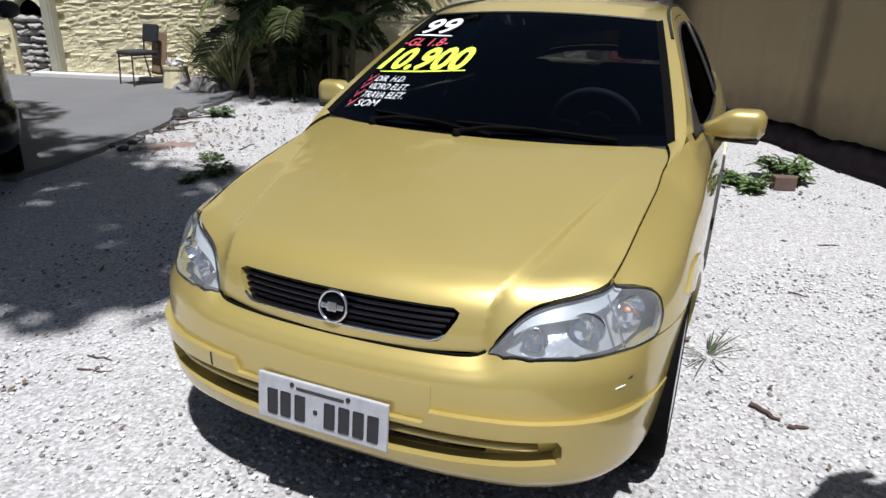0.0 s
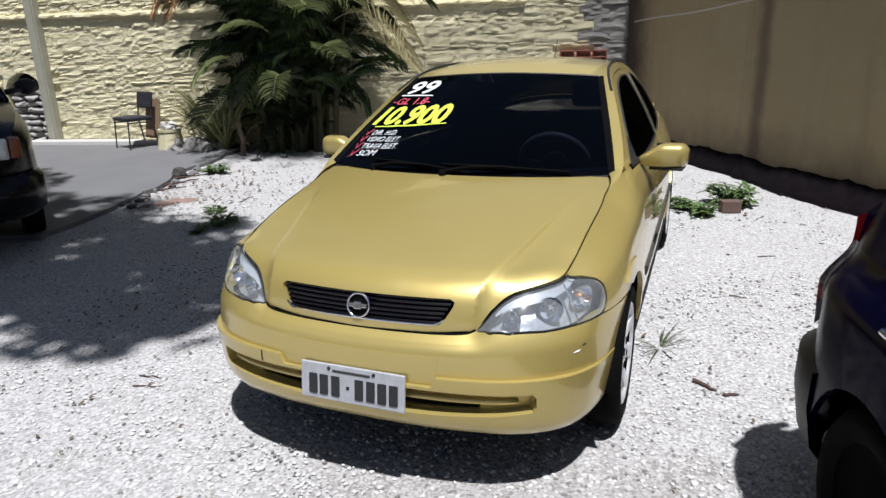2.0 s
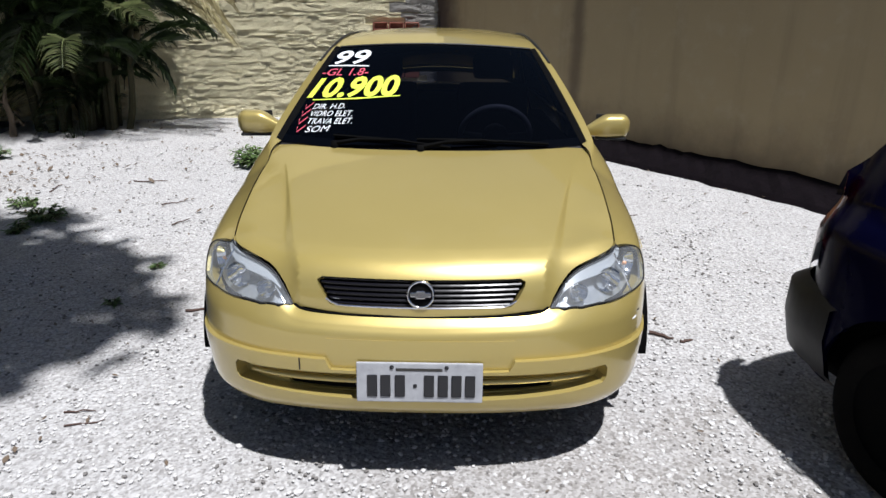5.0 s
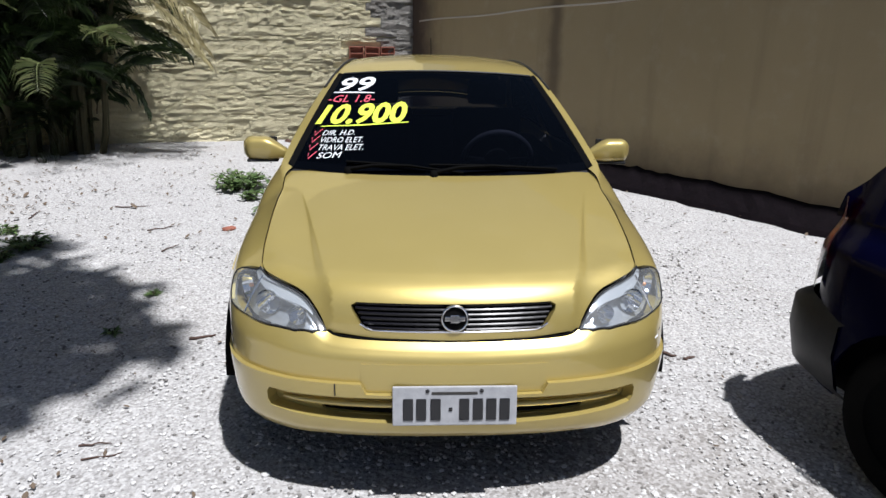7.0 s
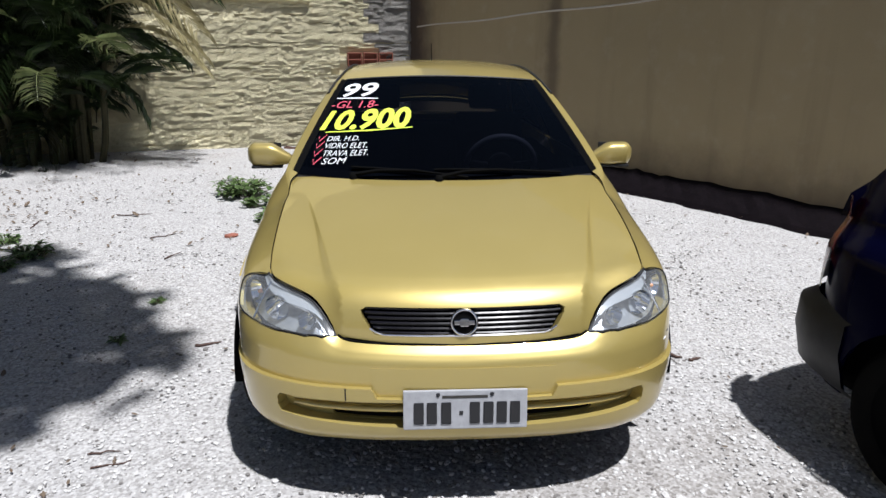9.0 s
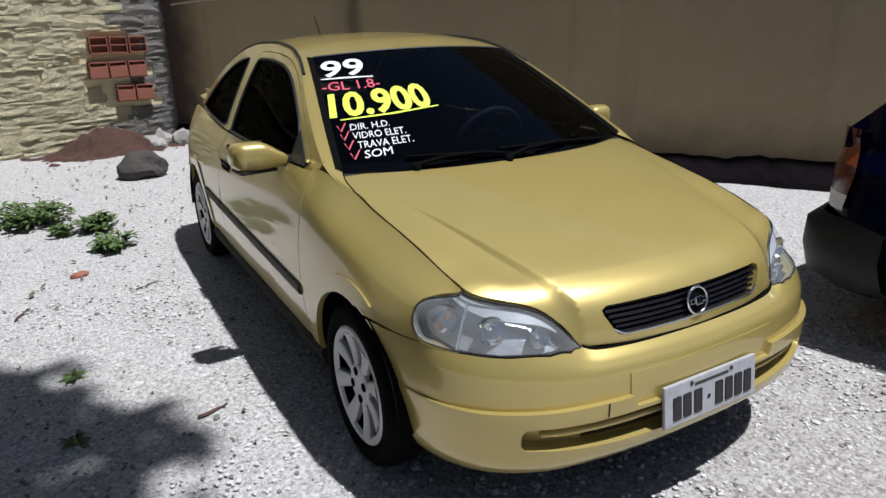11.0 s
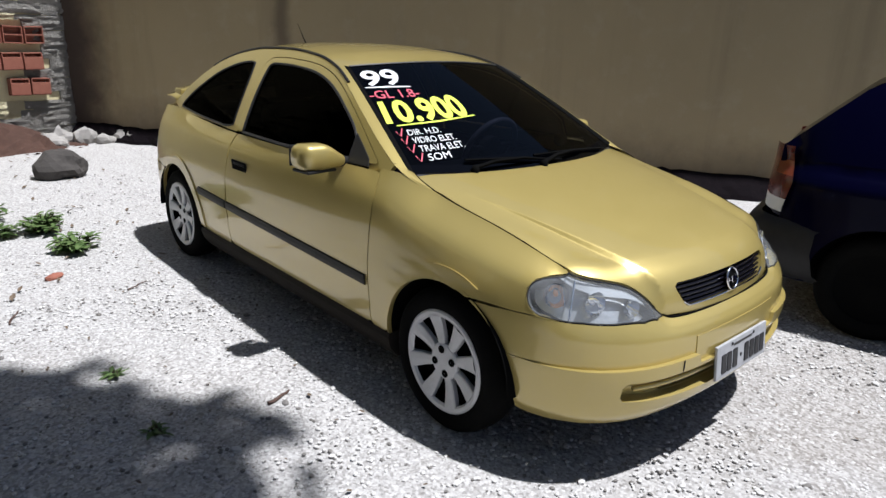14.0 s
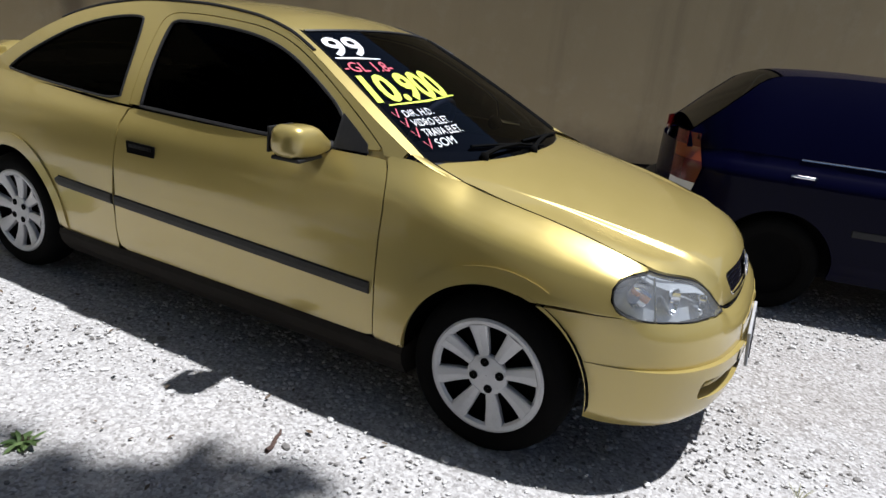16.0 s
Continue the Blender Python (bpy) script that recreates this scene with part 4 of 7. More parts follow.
        for x, z, r in ((0.525, 0.640, 0.032), (0.635, 0.660, 0.044), (0.735, 0.682, 0.044)):
            u, v = front_uv(x, z)
            p = body(u, v)
            dirn = Vector((0.25 * s, -0.97, 0.05)) if x < 0.7 else Vector((0.75 * s, -0.66, 0.05))
            m = Matrix.Translation(Vector((p[0] * s, p[1], p[2])) - dirn * 0.028) @ dirn.to_track_quat("X", "Z").to_matrix().to_4x4()
            bm = bmesh.new()
            lathe(bm, [(r, 0.0), (r * 0.9, -0.012), (r * 0.65, -0.03), (r * 0.3, -0.042), (0.001, -0.045)], 20, "x", m)
            part("reflector", bm, REFLECTOR, lamp, smooth=True)
            bm = bmesh.new()
            lathe(bm, [(0.001, -0.004), (r * 0.16, -0.008), (r * 0.2, -0.04)], 12, "x", m)
            part("bulb", bm, CHROME if x < 0.7 else AMBER, lamp, smooth=True)
        # front wing
        he = [(u, 5.985 * VS) for u in np.linspace(u_of_y(-0.468), u_of_y(0.505), 22)]
        seam = [sp(0.511, 0.945), sp(0.496, 0.915), sp(0.482, 0.88), sp(0.472, 0.84)] + [sp(0.463, z) for z in np.linspace(0.78, 0.30, 9)]
        foot = [sp(0.45, 0.285), sp(0.40, 0.277)]
        ar2 = [sp(y, z) for y, z in arch(0, 0.288, ARCH_R, 0.606, 0.275, 34)]
        edge_l = [sp(-0.30, 0.6155), sp(-0.398, 0.6205), sp(-0.377, 0.635), sp(-0.354, 0.663), sp(-0.349, 0.70), sp(-0.361, 0.729), sp(-0.393, 0.744), sp(-0.43, 0.752)]
        wing = dedupe(he + seam + foot + ar2[::-1] + edge_l)
        panel("front_wing", GOLD, car, wrap, wing, stp=0.024, depth=0.014, mirror=mir, flip=1)
        bm = bmesh.new()
        tube(bm, [body(u, 5.992) * np.array((s, 1, 1)) + np.array((-0.001 * s, 0, 0.0006)) for u in np.linspace(u_of_y(-0.462), u_of_y(0.24), 30)], 0.0017, 6)
        part("bonnet_gap", bm, DARK_VOID, car)
        # raised lips of the wheel arches
        for (wy_, wz_), z0_, z1_ in ((WHEELS[0], 0.62, 0.30), (WHEELS[1], 0.30, 0.58)):
            inn = [sp(y, z) for y, z in arch(wy_, wz_, ARCH_R + 0.001, z0_, z1_, 34)]
            outr = [sp(y, z) for y, z in arch(wy_, wz_, ARCH_R + 0.062, z0_ + (0.03 if z0_ > 0.5 else 0), z1_ + 0.0, 34)]
            panel("arch_lip", GOLD, car, wrap, dedupe(inn + outr[::-1]), stp=0.022, depth=0.012, mirror=mir, flip=1, lift=0.0075)
        # door skin
        d0, d1 = 0.468, 1.842
        door = [sp(0.478, 0.84), sp(0.488, 0.88), sp(0.502, 0.915), sp(0.517, 0.938)] + [sp(y, 0.9405 - 0.010 * (y - 0.5) / 1.3) for y in np.linspace(0.54, 1.80, 22)] + [sp(1.825, 0.915), sp(d1, 0.86)]
        door += [sp(d1 + 0.006 * math.sin(k), z) for k, z in enumerate(np.linspace(0.80, 0.34, 10))] + [sp(1.835, 0.305)]
        door += [sp(y, 0.291) for y in np.linspace(1.80, 0.50, 22)] + [sp(d0, 0.30), sp(d0, 0.50), sp(d0 + 0.001, 0.78)]
        door_ob = panel("door", GOLD, car, wrap, dedupe(door), stp=0.03, depth=0.014, mirror=mir, flip=1)
        # rear quarter
        q_top = [(u, 5.985 * VS) for u in np.linspace(u_of_y(1.815), u_of_y(3.09), 24)]
        q_end = [sp(3.07, z) for z in np.linspace(0.93, 0.58, 8)]
        ar3 = [sp(y, z) for y, z in arch(2.606, 0.288, ARCH_R, 0.275, 0.56, 40)]
        q_low = [sp(y, 0.282) for y in np.linspace(2.24, 1.86, 7)] + [sp(1.852, 0.31)]
        q_low += [sp(1.852, z) for z in np.linspace(0.36, 0.86, 10)] + [sp(1.835, 0.918)]
        quarter = dedupe(q_top + q_end + [sp(2.80, 0.57)] + ar3[::-1] + q_low)
        panel("rear_quarter", GOLD, car, wrap, quarter, stp=0.03, depth=0.014, mirror=mir, flip=1)
        # rear bumper half
        rb = [sp(2.815, 0.565)] + [sp(y, 0.572) for y in (2.9, 3.0, 3.07)] + [(u, v_of_z(u, 0.575) * VS) for u in np.linspace(u_of_y(3.1), U_END, 14)]
        rb += [(u, 0.02) for u in np.linspace(U_END, u_of_y(2.95), 16)]
        rb += [sp(y, z) for y, z in arch(2.606, 0.288, ARCH_R, 0.56, 0.285, 40) if y > 2.80][::-1]
        panel("rear_bumper", GOLD, car, wrap, dedupe(rb), stp=0.035, depth=0.02, mirror=mir, flip=1)
        # tail: lower hatch half and lamp
        hatch = [(u, v_of_z(u, 0.585) * VS) for u in np.linspace(u_of_y(3.115), U_END, 12)] + [(u, 5.98 * VS) for u in np.linspace(U_END, u_of_y(3.115), 12)]
        panel("hatch_skin", GOLD, car, wrap, dedupe(hatch), stp=0.04, depth=0.012, mirror=mir, flip=1)
        tl = [sp(3.078, 0.60)] + [sp(3.078, z) for z in np.linspace(0.64, 0.93, 7)] + [(u_of_y(3.108), v_of_z(u_of_y(3.108), z) * VS) for z in np.linspace(0.93, 0.60, 7)]
        panel("tail_lamp", RED_LENS, car, wrap, dedupe(tl), stp=0.03, depth=0.012, mirror=mir, flip=1)
        # sill
        bm = bmesh.new()
        prof = [(0.845, 0.287), (0.852, 0.262), (0.838, 0.215), (0.80, 0.165), (0.72, 0.15), (0.70, 0.29)]
        secs = []
        for y in np.linspace(0.335, 2.275, 18):
            secs.append([bm.verts.new((s * (x - 0.012), y, z)) for x, z in prof])
        for a, b in zip(secs, secs[1:]):
            for k in range(len(prof) - 1):
                bm.faces.new((a[k], a[k + 1], b[k + 1], b[k]))
        bm.faces.new(secs[0])
        bm.faces.new(secs[-1])
        part("sill", bm, SILL_BLACK, car, "dusty black plastic sill", smooth=False)
        # rubbing strip in two lengths
        for y0, y1 in ((0.485, 1.835), (1.855, 2.245)):
            bm = bmesh.new()
            secs = []
            n = 20
            for k in range(n + 1):
                y = y0 + (y1 - y0) * k / n
                zc = 0.487 + 0.045 * (y - 0.48) / 1.77
                ring = []
                taper = 1.0 if not (k == n and y1 > 2) else 0.4
                for dx, dz in ((-0.004, -0.026), (0.009, -0.021), (0.012, 0.0), (0.009, 0.021), (-0.004, 0.026)):
                    p = wrap(*sp(y, zc + dz * taper))
                    ring.append(bm.verts.new(((p[0] + dx) * s, p[1], p[2])))
                secs.append(ring)
            for a, b in zip(secs, secs[1:]):
                for k in range(4):
                    bm.faces.new((a[k], a[k + 1], b[k + 1], b[k]))
            bm.faces.new(secs[0])
            bm.faces.new(secs[-1])
            part("rubbing_strip", bm, GREY_TRIM, car, "dark grey rubbing strip", smooth=False)
        # door handle: dark recess with a grip
        hz, hy = 0.762, 1.685
        hp = wrap(*sp(hy, hz))
        bm = bmesh.new()
        box(bm, (-0.004, -0.085, -0.036), (0.004, 0.085, 0.036), 0.003)
        hnd = part("handle_recess", bm, DARK_VOID, door_ob)
        hnd.matrix_local = pose(hp[0] * s, hy, hz, 0, 4 * s, 0)
        bm = bmesh.new()
        box(bm, (-0.004, -0.075, 0.004), (0.012, 0.075, 0.032), 0.006)
        hg = part("handle_grip", bm, BLACK_PLASTIC, door_ob)
        hg.matrix_local = pose(hp[0] * s, hy, hz, 0, 4 * s, 0)

        # ---- cabin side
        def cab(y, z):
            return np.array((cabin_x(y, z), y, z))
        rail_y = list(np.linspace(0.445, 2.93, 46))
        upper = [(y, RAIL(y) - 0.002) for y in rail_y]
        belt = [(2.99, 0.975), (2.90, 0.958)] + [(y, 0.942 - 0.008 * step(2.3, 1.9, y)) for y in (2.7, 2.5, 2.3, 2.1, 1.95, 1.86)]
        # outline of the door frame
        dtop = [(0.545, 0.975), (0.62, 1.028), (0.75, 1.110), (0.90, 1.196), (1.05, 1.268), (1.18, 1.309), (1.32, 1.331), (1.55, 1.342), (1.72, 1.340), (1.800, 1.328), (1.838, 1.29), (1.846, 1.20), (1.842, 1.05), (1.838, 0.935)]
        dline = curve2(dtop, 4)
        frame_loop = dedupe(upper + belt + dline[::-1] + [(0.53, 0.951), (0.46, 0.951)])
        # quarter window opening
        qw = [(1.905, 0.962), (1.925, 1.15), (1.955, 1.272), (1.985, 1.297), (2.08, 1.293), (2.22, 1.268), (2.40, 1.212), (2.58, 1.125), (2.72, 1.045), (2.80, 0.985), (2.802, 0.972), (2.76, 0.966), (2.5, 0.955), (2.2, 0.948), (2.0, 0.946)]
        qw = dedupe(curve2(qw + [qw[0]], 3))
        panel("cabin_side", GOLD, car, cab, frame_loop, [qw], stp=0.03, depth=0.02, mirror=mir, flip=1)
        panel("quarter_glass", SIDE_GLASS, car, cab, shrink(qw, -0.004), stp=0.05, depth=0.004, mirror=mir, flip=1, lift=-0.006)
        bm = bmesh.new()
        tube(bm, [cab(y, z) * np.array((s, 1, 1)) for y, z in refine(qw, 0.04)], 0.006, 6, closed=True)
        part("window_seal", bm, BLACK_PLASTIC, car)
        # door frame with its glass
        gl = [(0.735, 0.944), (0.74, 1.05), (0.80, 1.098), (0.92, 1.166), (1.05, 1.228), (1.18, 1.270), (1.32, 1.294), (1.52, 1.306), (1.70, 1.305), (1.755, 1.297), (1.775, 1.27), (1.778, 1.16), (1.768, 1.02), (1.760, 0.940), (1.5, 0.940), (1.2, 0.941), (0.95, 0.943)]
        glass = dedupe(curve2(gl[:2], 2)[:-1] + curve2(gl[1:14], 4)[:-1] + gl[13:])
        frame2 = dedupe([(0.553, 0.962)] + shrink(dline, 0.0)[:-1] + [(1.838, 0.937)] + [(y, 0.936) for y in (1.7, 1.4, 1.1, 0.8)])
        frame2 = shrink(frame2, 0.004)
        panel("door_frame", GOLD, door_ob, cab, frame2, [glass], stp=0.03, depth=0.016, mirror=mir, flip=1)
        panel("door_glass", SIDE_GLASS, door_ob, cab, shrink(glass, -0.004), stp=0.05, depth=0.004, mirror=mir, flip=1, lift=-0.006)
        bm = bmesh.new()
        tube(bm, [cab(y, z) * np.array((s, 1, 1)) for y, z in refine(glass, 0.04)], 0.007, 6, closed=True)
        part("glass_seal", bm, BLACK_PLASTIC, door_ob)
        # black mirror triangle in the front corner of the window
        mt = [(0.592, 0.947), (0.742, 0.944), (0.742, 1.066), (0.67, 1.022), (0.605, 0.978)]
        panel("mirror_foot", BLACK_PLASTIC, door_ob, cab, mt, stp=0.05, depth=0.008, mirror=mir, flip=1, lift=0.005)
        panel("pillar_corner", GOLD, car, cab, [(0.465, 0.925), (0.60, 0.925), (0.60, 0.972), (0.545, 0.980), (0.50, 0.985), (0.465, 0.965)], stp=0.03, depth=0.004, mirror=mir, flip=1, lift=-0.008)
        # ---- windscreen pillar between glass and cabin side
        bm = bmesh.new()
        bt = bmesh.new()
        n = 26
        rows = []
        for k in range(n + 1):
            b = k / n
            w = screen(1.0, b)
            y = 0.43 + (1.135 - 0.43) * b
            c = np.array((cabin_x(y, RAIL(y)), y, RAIL(y)))
            out_n = np.array((0.62, -0.35, 0.70))
            out_n = out_n / np.linalg.norm(out_n)
            pts = []
            for j, t in enumerate((0.0, 0.10, 0.22, 0.33, 0.52, 0.78, 1.0)):
                pts.append((w + (c - w) * t + out_n * (0.0, 0.005, 0.009, 0.010, 0.007, 0.004, 0.0)[j]) * np.array((s, 1, 1)))
            rows.append(pts)
        g1 = [[bt.verts.new(p) for p in r[:4]] for r in rows]
        g2 = [[bm.verts.new(p) for p in r[3:]] for r in rows]
        for a, b in zip(g1, g1[1:]):
            for j in range(3):
                bt.faces.new((a[j], a[j + 1], b[j + 1], b[j]))
        for a, b in zip(g2, g2[1:]):
            for j in range(3):
                bm.faces.new((a[j], a[j + 1], b[j + 1], b[j]))
        part("screen_trim", bt, DARK_VOID, car, smooth=True)
        part("screen_pillar", bm, GOLD, car, smooth=True)
        # foot of the pillar: the wing's top runs up into it past the bonnet's rear corner
        bm = bmesh.new()
        rows = []
        base_c = np.array((cabin_x(0.43, RAIL(0.43)), 0.43, RAIL(0.43)))
        p0 = body(u_of_y(0.235), 6.0) + np.array((-0.002, 0, -0.001))
        for k in range(13):
            t = k / 12
            a = body(u_of_y(0.235 + 0.195 * t), 5.985 - 0.07 * min(1.0, 3 * t)) + np.array((0, 0, 0.0006))
            a = a + (base_c - body(u_of_y(0.43), 5.90)) * t ** 3
            w = p0 + (screen(1.0, 0.0) - p0) * t + np.array((0.010 * math.sin(math.pi * t), 0, 0.003 * math.sin(math.pi * t)))
            rows.append([bm.verts.new((a + (w - a) * f + np.array((0, 0, 0.006 * t * math.sin(math.pi * f)))) * np.array((s, 1, 1))) for f in (0, 0.25, 0.5, 0.75, 1.0)])
        for a, b in zip(rows, rows[1:]):
            for j in range(4):
                bm.faces.new((a[j], a[j + 1], b[j + 1], b[j]))
        part("pillar_foot", bm, GOLD, car, smooth=True)
        bm = bmesh.new()
        tube(bm, [(p0 + (screen(1.0, 0.0) - p0) * t + np.array((0.010 * math.sin(math.pi * t), 0, 0.003 * math.sin(math.pi * t) + 0.001))) * np.array((s, 1, 1)) for t in np.linspace(0, 1, 9)], 0.0022, 6)
        part("bonnet_gap", bm, DARK_VOID, car)
        bm = bmesh.new()
        tube(bm, [(screen(1.0, 0.02) * (1 - t) + np.array((cabin_x(0.455, RAIL(0.455)), 0.455, RAIL(0.455))) * t + np.array((0, 0, 0.0045 * math.sin(math.pi * t)))) * np.array((s, 1, 1)) for t in np.linspace(0.25, 0.95, 8)], 0.0012, 5)
        part("pillar_seam", bm, DARK_VOID, car)
        # roof gutter strip
        bm = bmesh.new()
        tube(bm, [np.array(((cabin_x(y, RAIL(y)) - 0.012) * s, y, RAIL(y) + 0.007)) for y in np.linspace(0.98, 2.55, 40)], 0.0075, 6)
        part("roof_strip", bm, BLACK_PLASTIC, car)
        # ---- door mirror
        mirror = thing_part("door_mirror", car, "gold door mirror on a black foot")
        bm = bmesh.new()
        rings = []
        for k in range(15):
            t = k / 14
            x = -0.125 + 0.225 * t
            grow = step(-0.1, 0.55, t)
            tip = 1.0 if t < 0.9 else (0.88 if k == 13 else 0.55)
            hz_ = (0.018 + 0.040 * grow) * tip * (0.6 if k == 0 else 1)
            hy_ = (0.030 + 0.034 * grow) * tip * (0.6 if k == 0 else 1)
            zc_ = -0.026 + 0.028 * grow
            ring = []
            for j in range(20):
                a = 2 * math.pi * j / 20
                ca, sa = math.cos(a), math.sin(a)
                e = 0.62
                ring.append(bm.verts.new((x, -0.030 + 0.040 * t + hy_ * math.copysign(abs(ca) ** e, ca), zc_ + hz_ * math.copysign(abs(sa) ** e, sa))))
            rings.append(ring)
        for a, b in zip(rings, rings[1:]):
            for j in range(20):
                bm.faces.new((a[j], a[(j + 1) % 20], b[(j + 1) % 20], b[j]))
        bm.faces.new(rings[0])
        bm.faces.new(rings[-1])
        part("housing", bm, GOLD, mirror, smooth=True)
        bm = bmesh.new()
        box(bm, (-0.070, -0.055, -0.064), (0.085, 0.060, -0.050), 0.006)
        box(bm, (-0.060, 0.066, -0.042), (0.088, 0.076, 0.048), 0.004)
        part("lower_trim", bm, BLACK_PLASTIC, mirror)
        bm = bmesh.new()
        tube(bm, [(-0.185, -0.085, -0.040), (-0.15, -0.060, -0.038), (-0.10, -0.025, -0.026)], [0.040, 0.032, 0.022], 10)
        part("foot", bm, BLACK_PLASTIC, mirror, smooth=True)
        bm = bmesh.new()
        box(bm, (-0.052, 0.076, -0.036), (0.080, 0.079, 0.042), 0.002)
        part("mirror_glass", bm, CHROME, mirror)
        mirror.matrix_local = pose(s * 0.893, 0.795, 0.972, 0, 0, 0) @ Matrix.Diagonal((s, 1, 1, 1)) @ pose(0, 0, 0, 0, 0, -6)

    # ---- roof, rear glass
    def roofp(c, y):
        return roof(c / 0.55, y)
    front_e = [(c * 0.55, 1.040 + 0.075 * c * c + 0.004) for c in np.linspace(-1, 1, 21)]
    back_e = [(c * 0.55, 2.46) for c in np.linspace(1, -1, 15)]
    panel("roof", GOLD, car, roofp, dedupe(front_e + [(0.55, y) for y in np.linspace(1.2, 2.4, 16)] + back_e + [(-0.55, y) for y in np.linspace(2.4, 1.2, 16)]), stp=0.035, depth=0.015, flip=1)
    rg = [(c * 0.50, 2.47) for c in np.linspace(-1, 1, 9)] + [(c * 0.50, 2.98) for c in np.linspace(1, -1, 9)]
    panel("rear_glass", REAR_GLASS, car, roofp, dedupe(rg), stp=0.05, depth=0.006, flip=1, lift=-0.003)
    for s in sides:
        rs = [(0.505, 2.47), (0.55, 2.47)] + [(0.55, y) for y in (2.6, 2.75, 2.9, 3.0)] + [(0.505, 2.98)]
        panel("hatch_side", GOLD, car, roofp, dedupe(rs), stp=0.04, depth=0.01, mirror=s < 0, flip=1)
    lowh = [(c * 0.55, 2.985) for c in np.linspace(-1, 1, 11)] + [(c * 0.55, 3.045) for c in np.linspace(1, -1, 11)]
    panel("hatch_lip", GOLD, car, roofp, dedupe(lowh), stp=0.04, depth=0.02, flip=1)
    # tail deck closes the gap between the lip and the hatch
    bm = bmesh.new()
    box(bm, (-0.60, 2.96, 0.86), (0.60, 3.16, 0.965), 0.03)
    part("tail_deck", bm, GOLD, car)
    # rear wing on two feet
    wing_t = thing_part("rear_wing", car, "gold rear spoiler on two feet")
    bm = bmesh.new()
    secs = []
    for k in range(25):
        t = -1 + 2 * k / 24
        x = 0.66 * t
        drop = 0.055 * step(0.72, 1.0, abs(t)) + 0.012 * t * t
        fw = 0.05 * t * t
        ring = []
        for dy, dz in ((0.0, 0.0), (0.05, 0.020), (0.12, 0.030), (0.20, 0.026), (0.205, 0.016), (0.12, 0.010), (0.04, -0.004)):
            ring.append(bm.verts.new((x, 3.0 + dy - fw, 1.055 - drop + dz)))
        secs.append(ring)
    for a, b in zip(secs, secs[1:]):
        for j in range(7):
            bm.faces.new((a[j], a[(j + 1) % 7], b[(j + 1) % 7], b[j]))
    bm.faces.new(secs[0])
    bm.faces.new(secs[-1])
    part("blade", bm, GOLD, wing_t, smooth=True)
    for x in (-0.60, 0.60):
        bm = bmesh.new()
        box(bm, (x - 0.02, 3.0, 0.93), (x + 0.02, 3.12, 1.06), 0.012)
        part("wing_foot", bm, GOLD, wing_t)

    # ---- windscreen, seal, cowl
    ws = [(-1.0, 0.0), (1.0, 0.0), (1.0, 1.0), (-1.0, 1.0)]
    def scr(a, b):
        return screen(a / 0.6, b / 0.92)
    panel("windscreen", SCREEN_GLASS, car, scr, [(a * 0.6, b * 0.92) for a, b in ws], stp=0.05, depth=0.005, flip=1)
    bm = bmesh.new()
    tube(bm, [screen(a, 1.0) + np.array((0, 0.002, 0.0)) for a in np.linspace(-1, 1, 21)], 0.007, 6)
    part("upper_seal", bm, BLACK_PLASTIC, car)
    bm = bmesh.new()
    g = []
    for a in np.linspace(-1.03, 1.03, 21):
        b0 = screen(a, 0.0)
        g.append([bm.verts.new(b0 + np.array((0, dy, dz))) for dy, dz in ((-0.040, -0.035), (-0.012, -0.014), (0.03, 0.006), (0.06, 0.022))])
    for a, b in zip(g, g[1:]):
        for j in range(3):
            bm.faces.new((a[j], a[j + 1], b[j + 1], b[j]))
    part("cowl", bm, BLACK_PLASTIC, car, smooth=True)
    # wipers
    for (a0, a1, a2) in ((-0.62, -0.22, 0.16), (-0.06, 0.34, 0.80)):
        wiper = thing_part("wiper", car, "black windscreen wiper")
        bm = bmesh.new()
        tube(bm, [screen(a0, 0.012, 0.012), screen(a0 * 0.6 + a1 * 0.4, 0.040, 0.022), screen(a1, 0.052, 0.020), screen(a1 + 0.1, 0.046, 0.014)], [0.011, 0.009, 0.007, 0.005], 6)
        part("arm", bm, DARK_VOID, wiper)
        bm = bmesh.new()
        tube(bm, [screen(a0 - 0.03 + (a2 - a0) * t, 0.075 - 0.060 * t + 0.02 * math.sin(math.pi * t), 0.009) for t in np.linspace(0, 1, 14)], 0.0065, 6)
        part("blade", bm, DARK_VOID, wiper)
        bm = bmesh.new()
        lathe(bm, [(0.001, 0.02), (0.014, 0.018), (0.018, 0.0), (0.018, -0.03)], 12, "z", Matrix.Translation(Vector(screen(a0, 0.008, 0.004))))
        part("pivot", bm, DARK_VOID, wiper, smooth=True)

    # ---- writing on the glass, in brush paint
    def write(txt, a0, a1, b0, b1, mat, name, slope=0.0, shear=0.25, bold=0.0):
        cu = bpy.data.curves.new("brush_text", "FONT")
        cu.body = txt
        cu.shear = shear
        cu.offset = bold
        cu.resolution_u = 3
        tmp = bpy.data.objects.new("brush_text", cu)
        me = bpy.data.meshes.new_from_object(tmp)
        bpy.data.objects.remove(tmp)
        co = np.array([v.co[:] for v in me.vertices])
        lo, hi = co.min(axis=0), co.max(axis=0)
        for v in me.vertices:
            t = (v.co.x - lo[0]) / (hi[0] - lo[0])
            h = (v.co.y - lo[1]) / (hi[1] - lo[1])
            v.co = screen(a0 + (a1 - a0) * t, b0 + (b1 - b0) * h + slope * t, 0.004)
        me.name = name
        me.materials.append(mat)
        ob = new(name, me)
        ob.parent = car
        tagged(ob, "brush-painted '" + txt + "' on the glass")
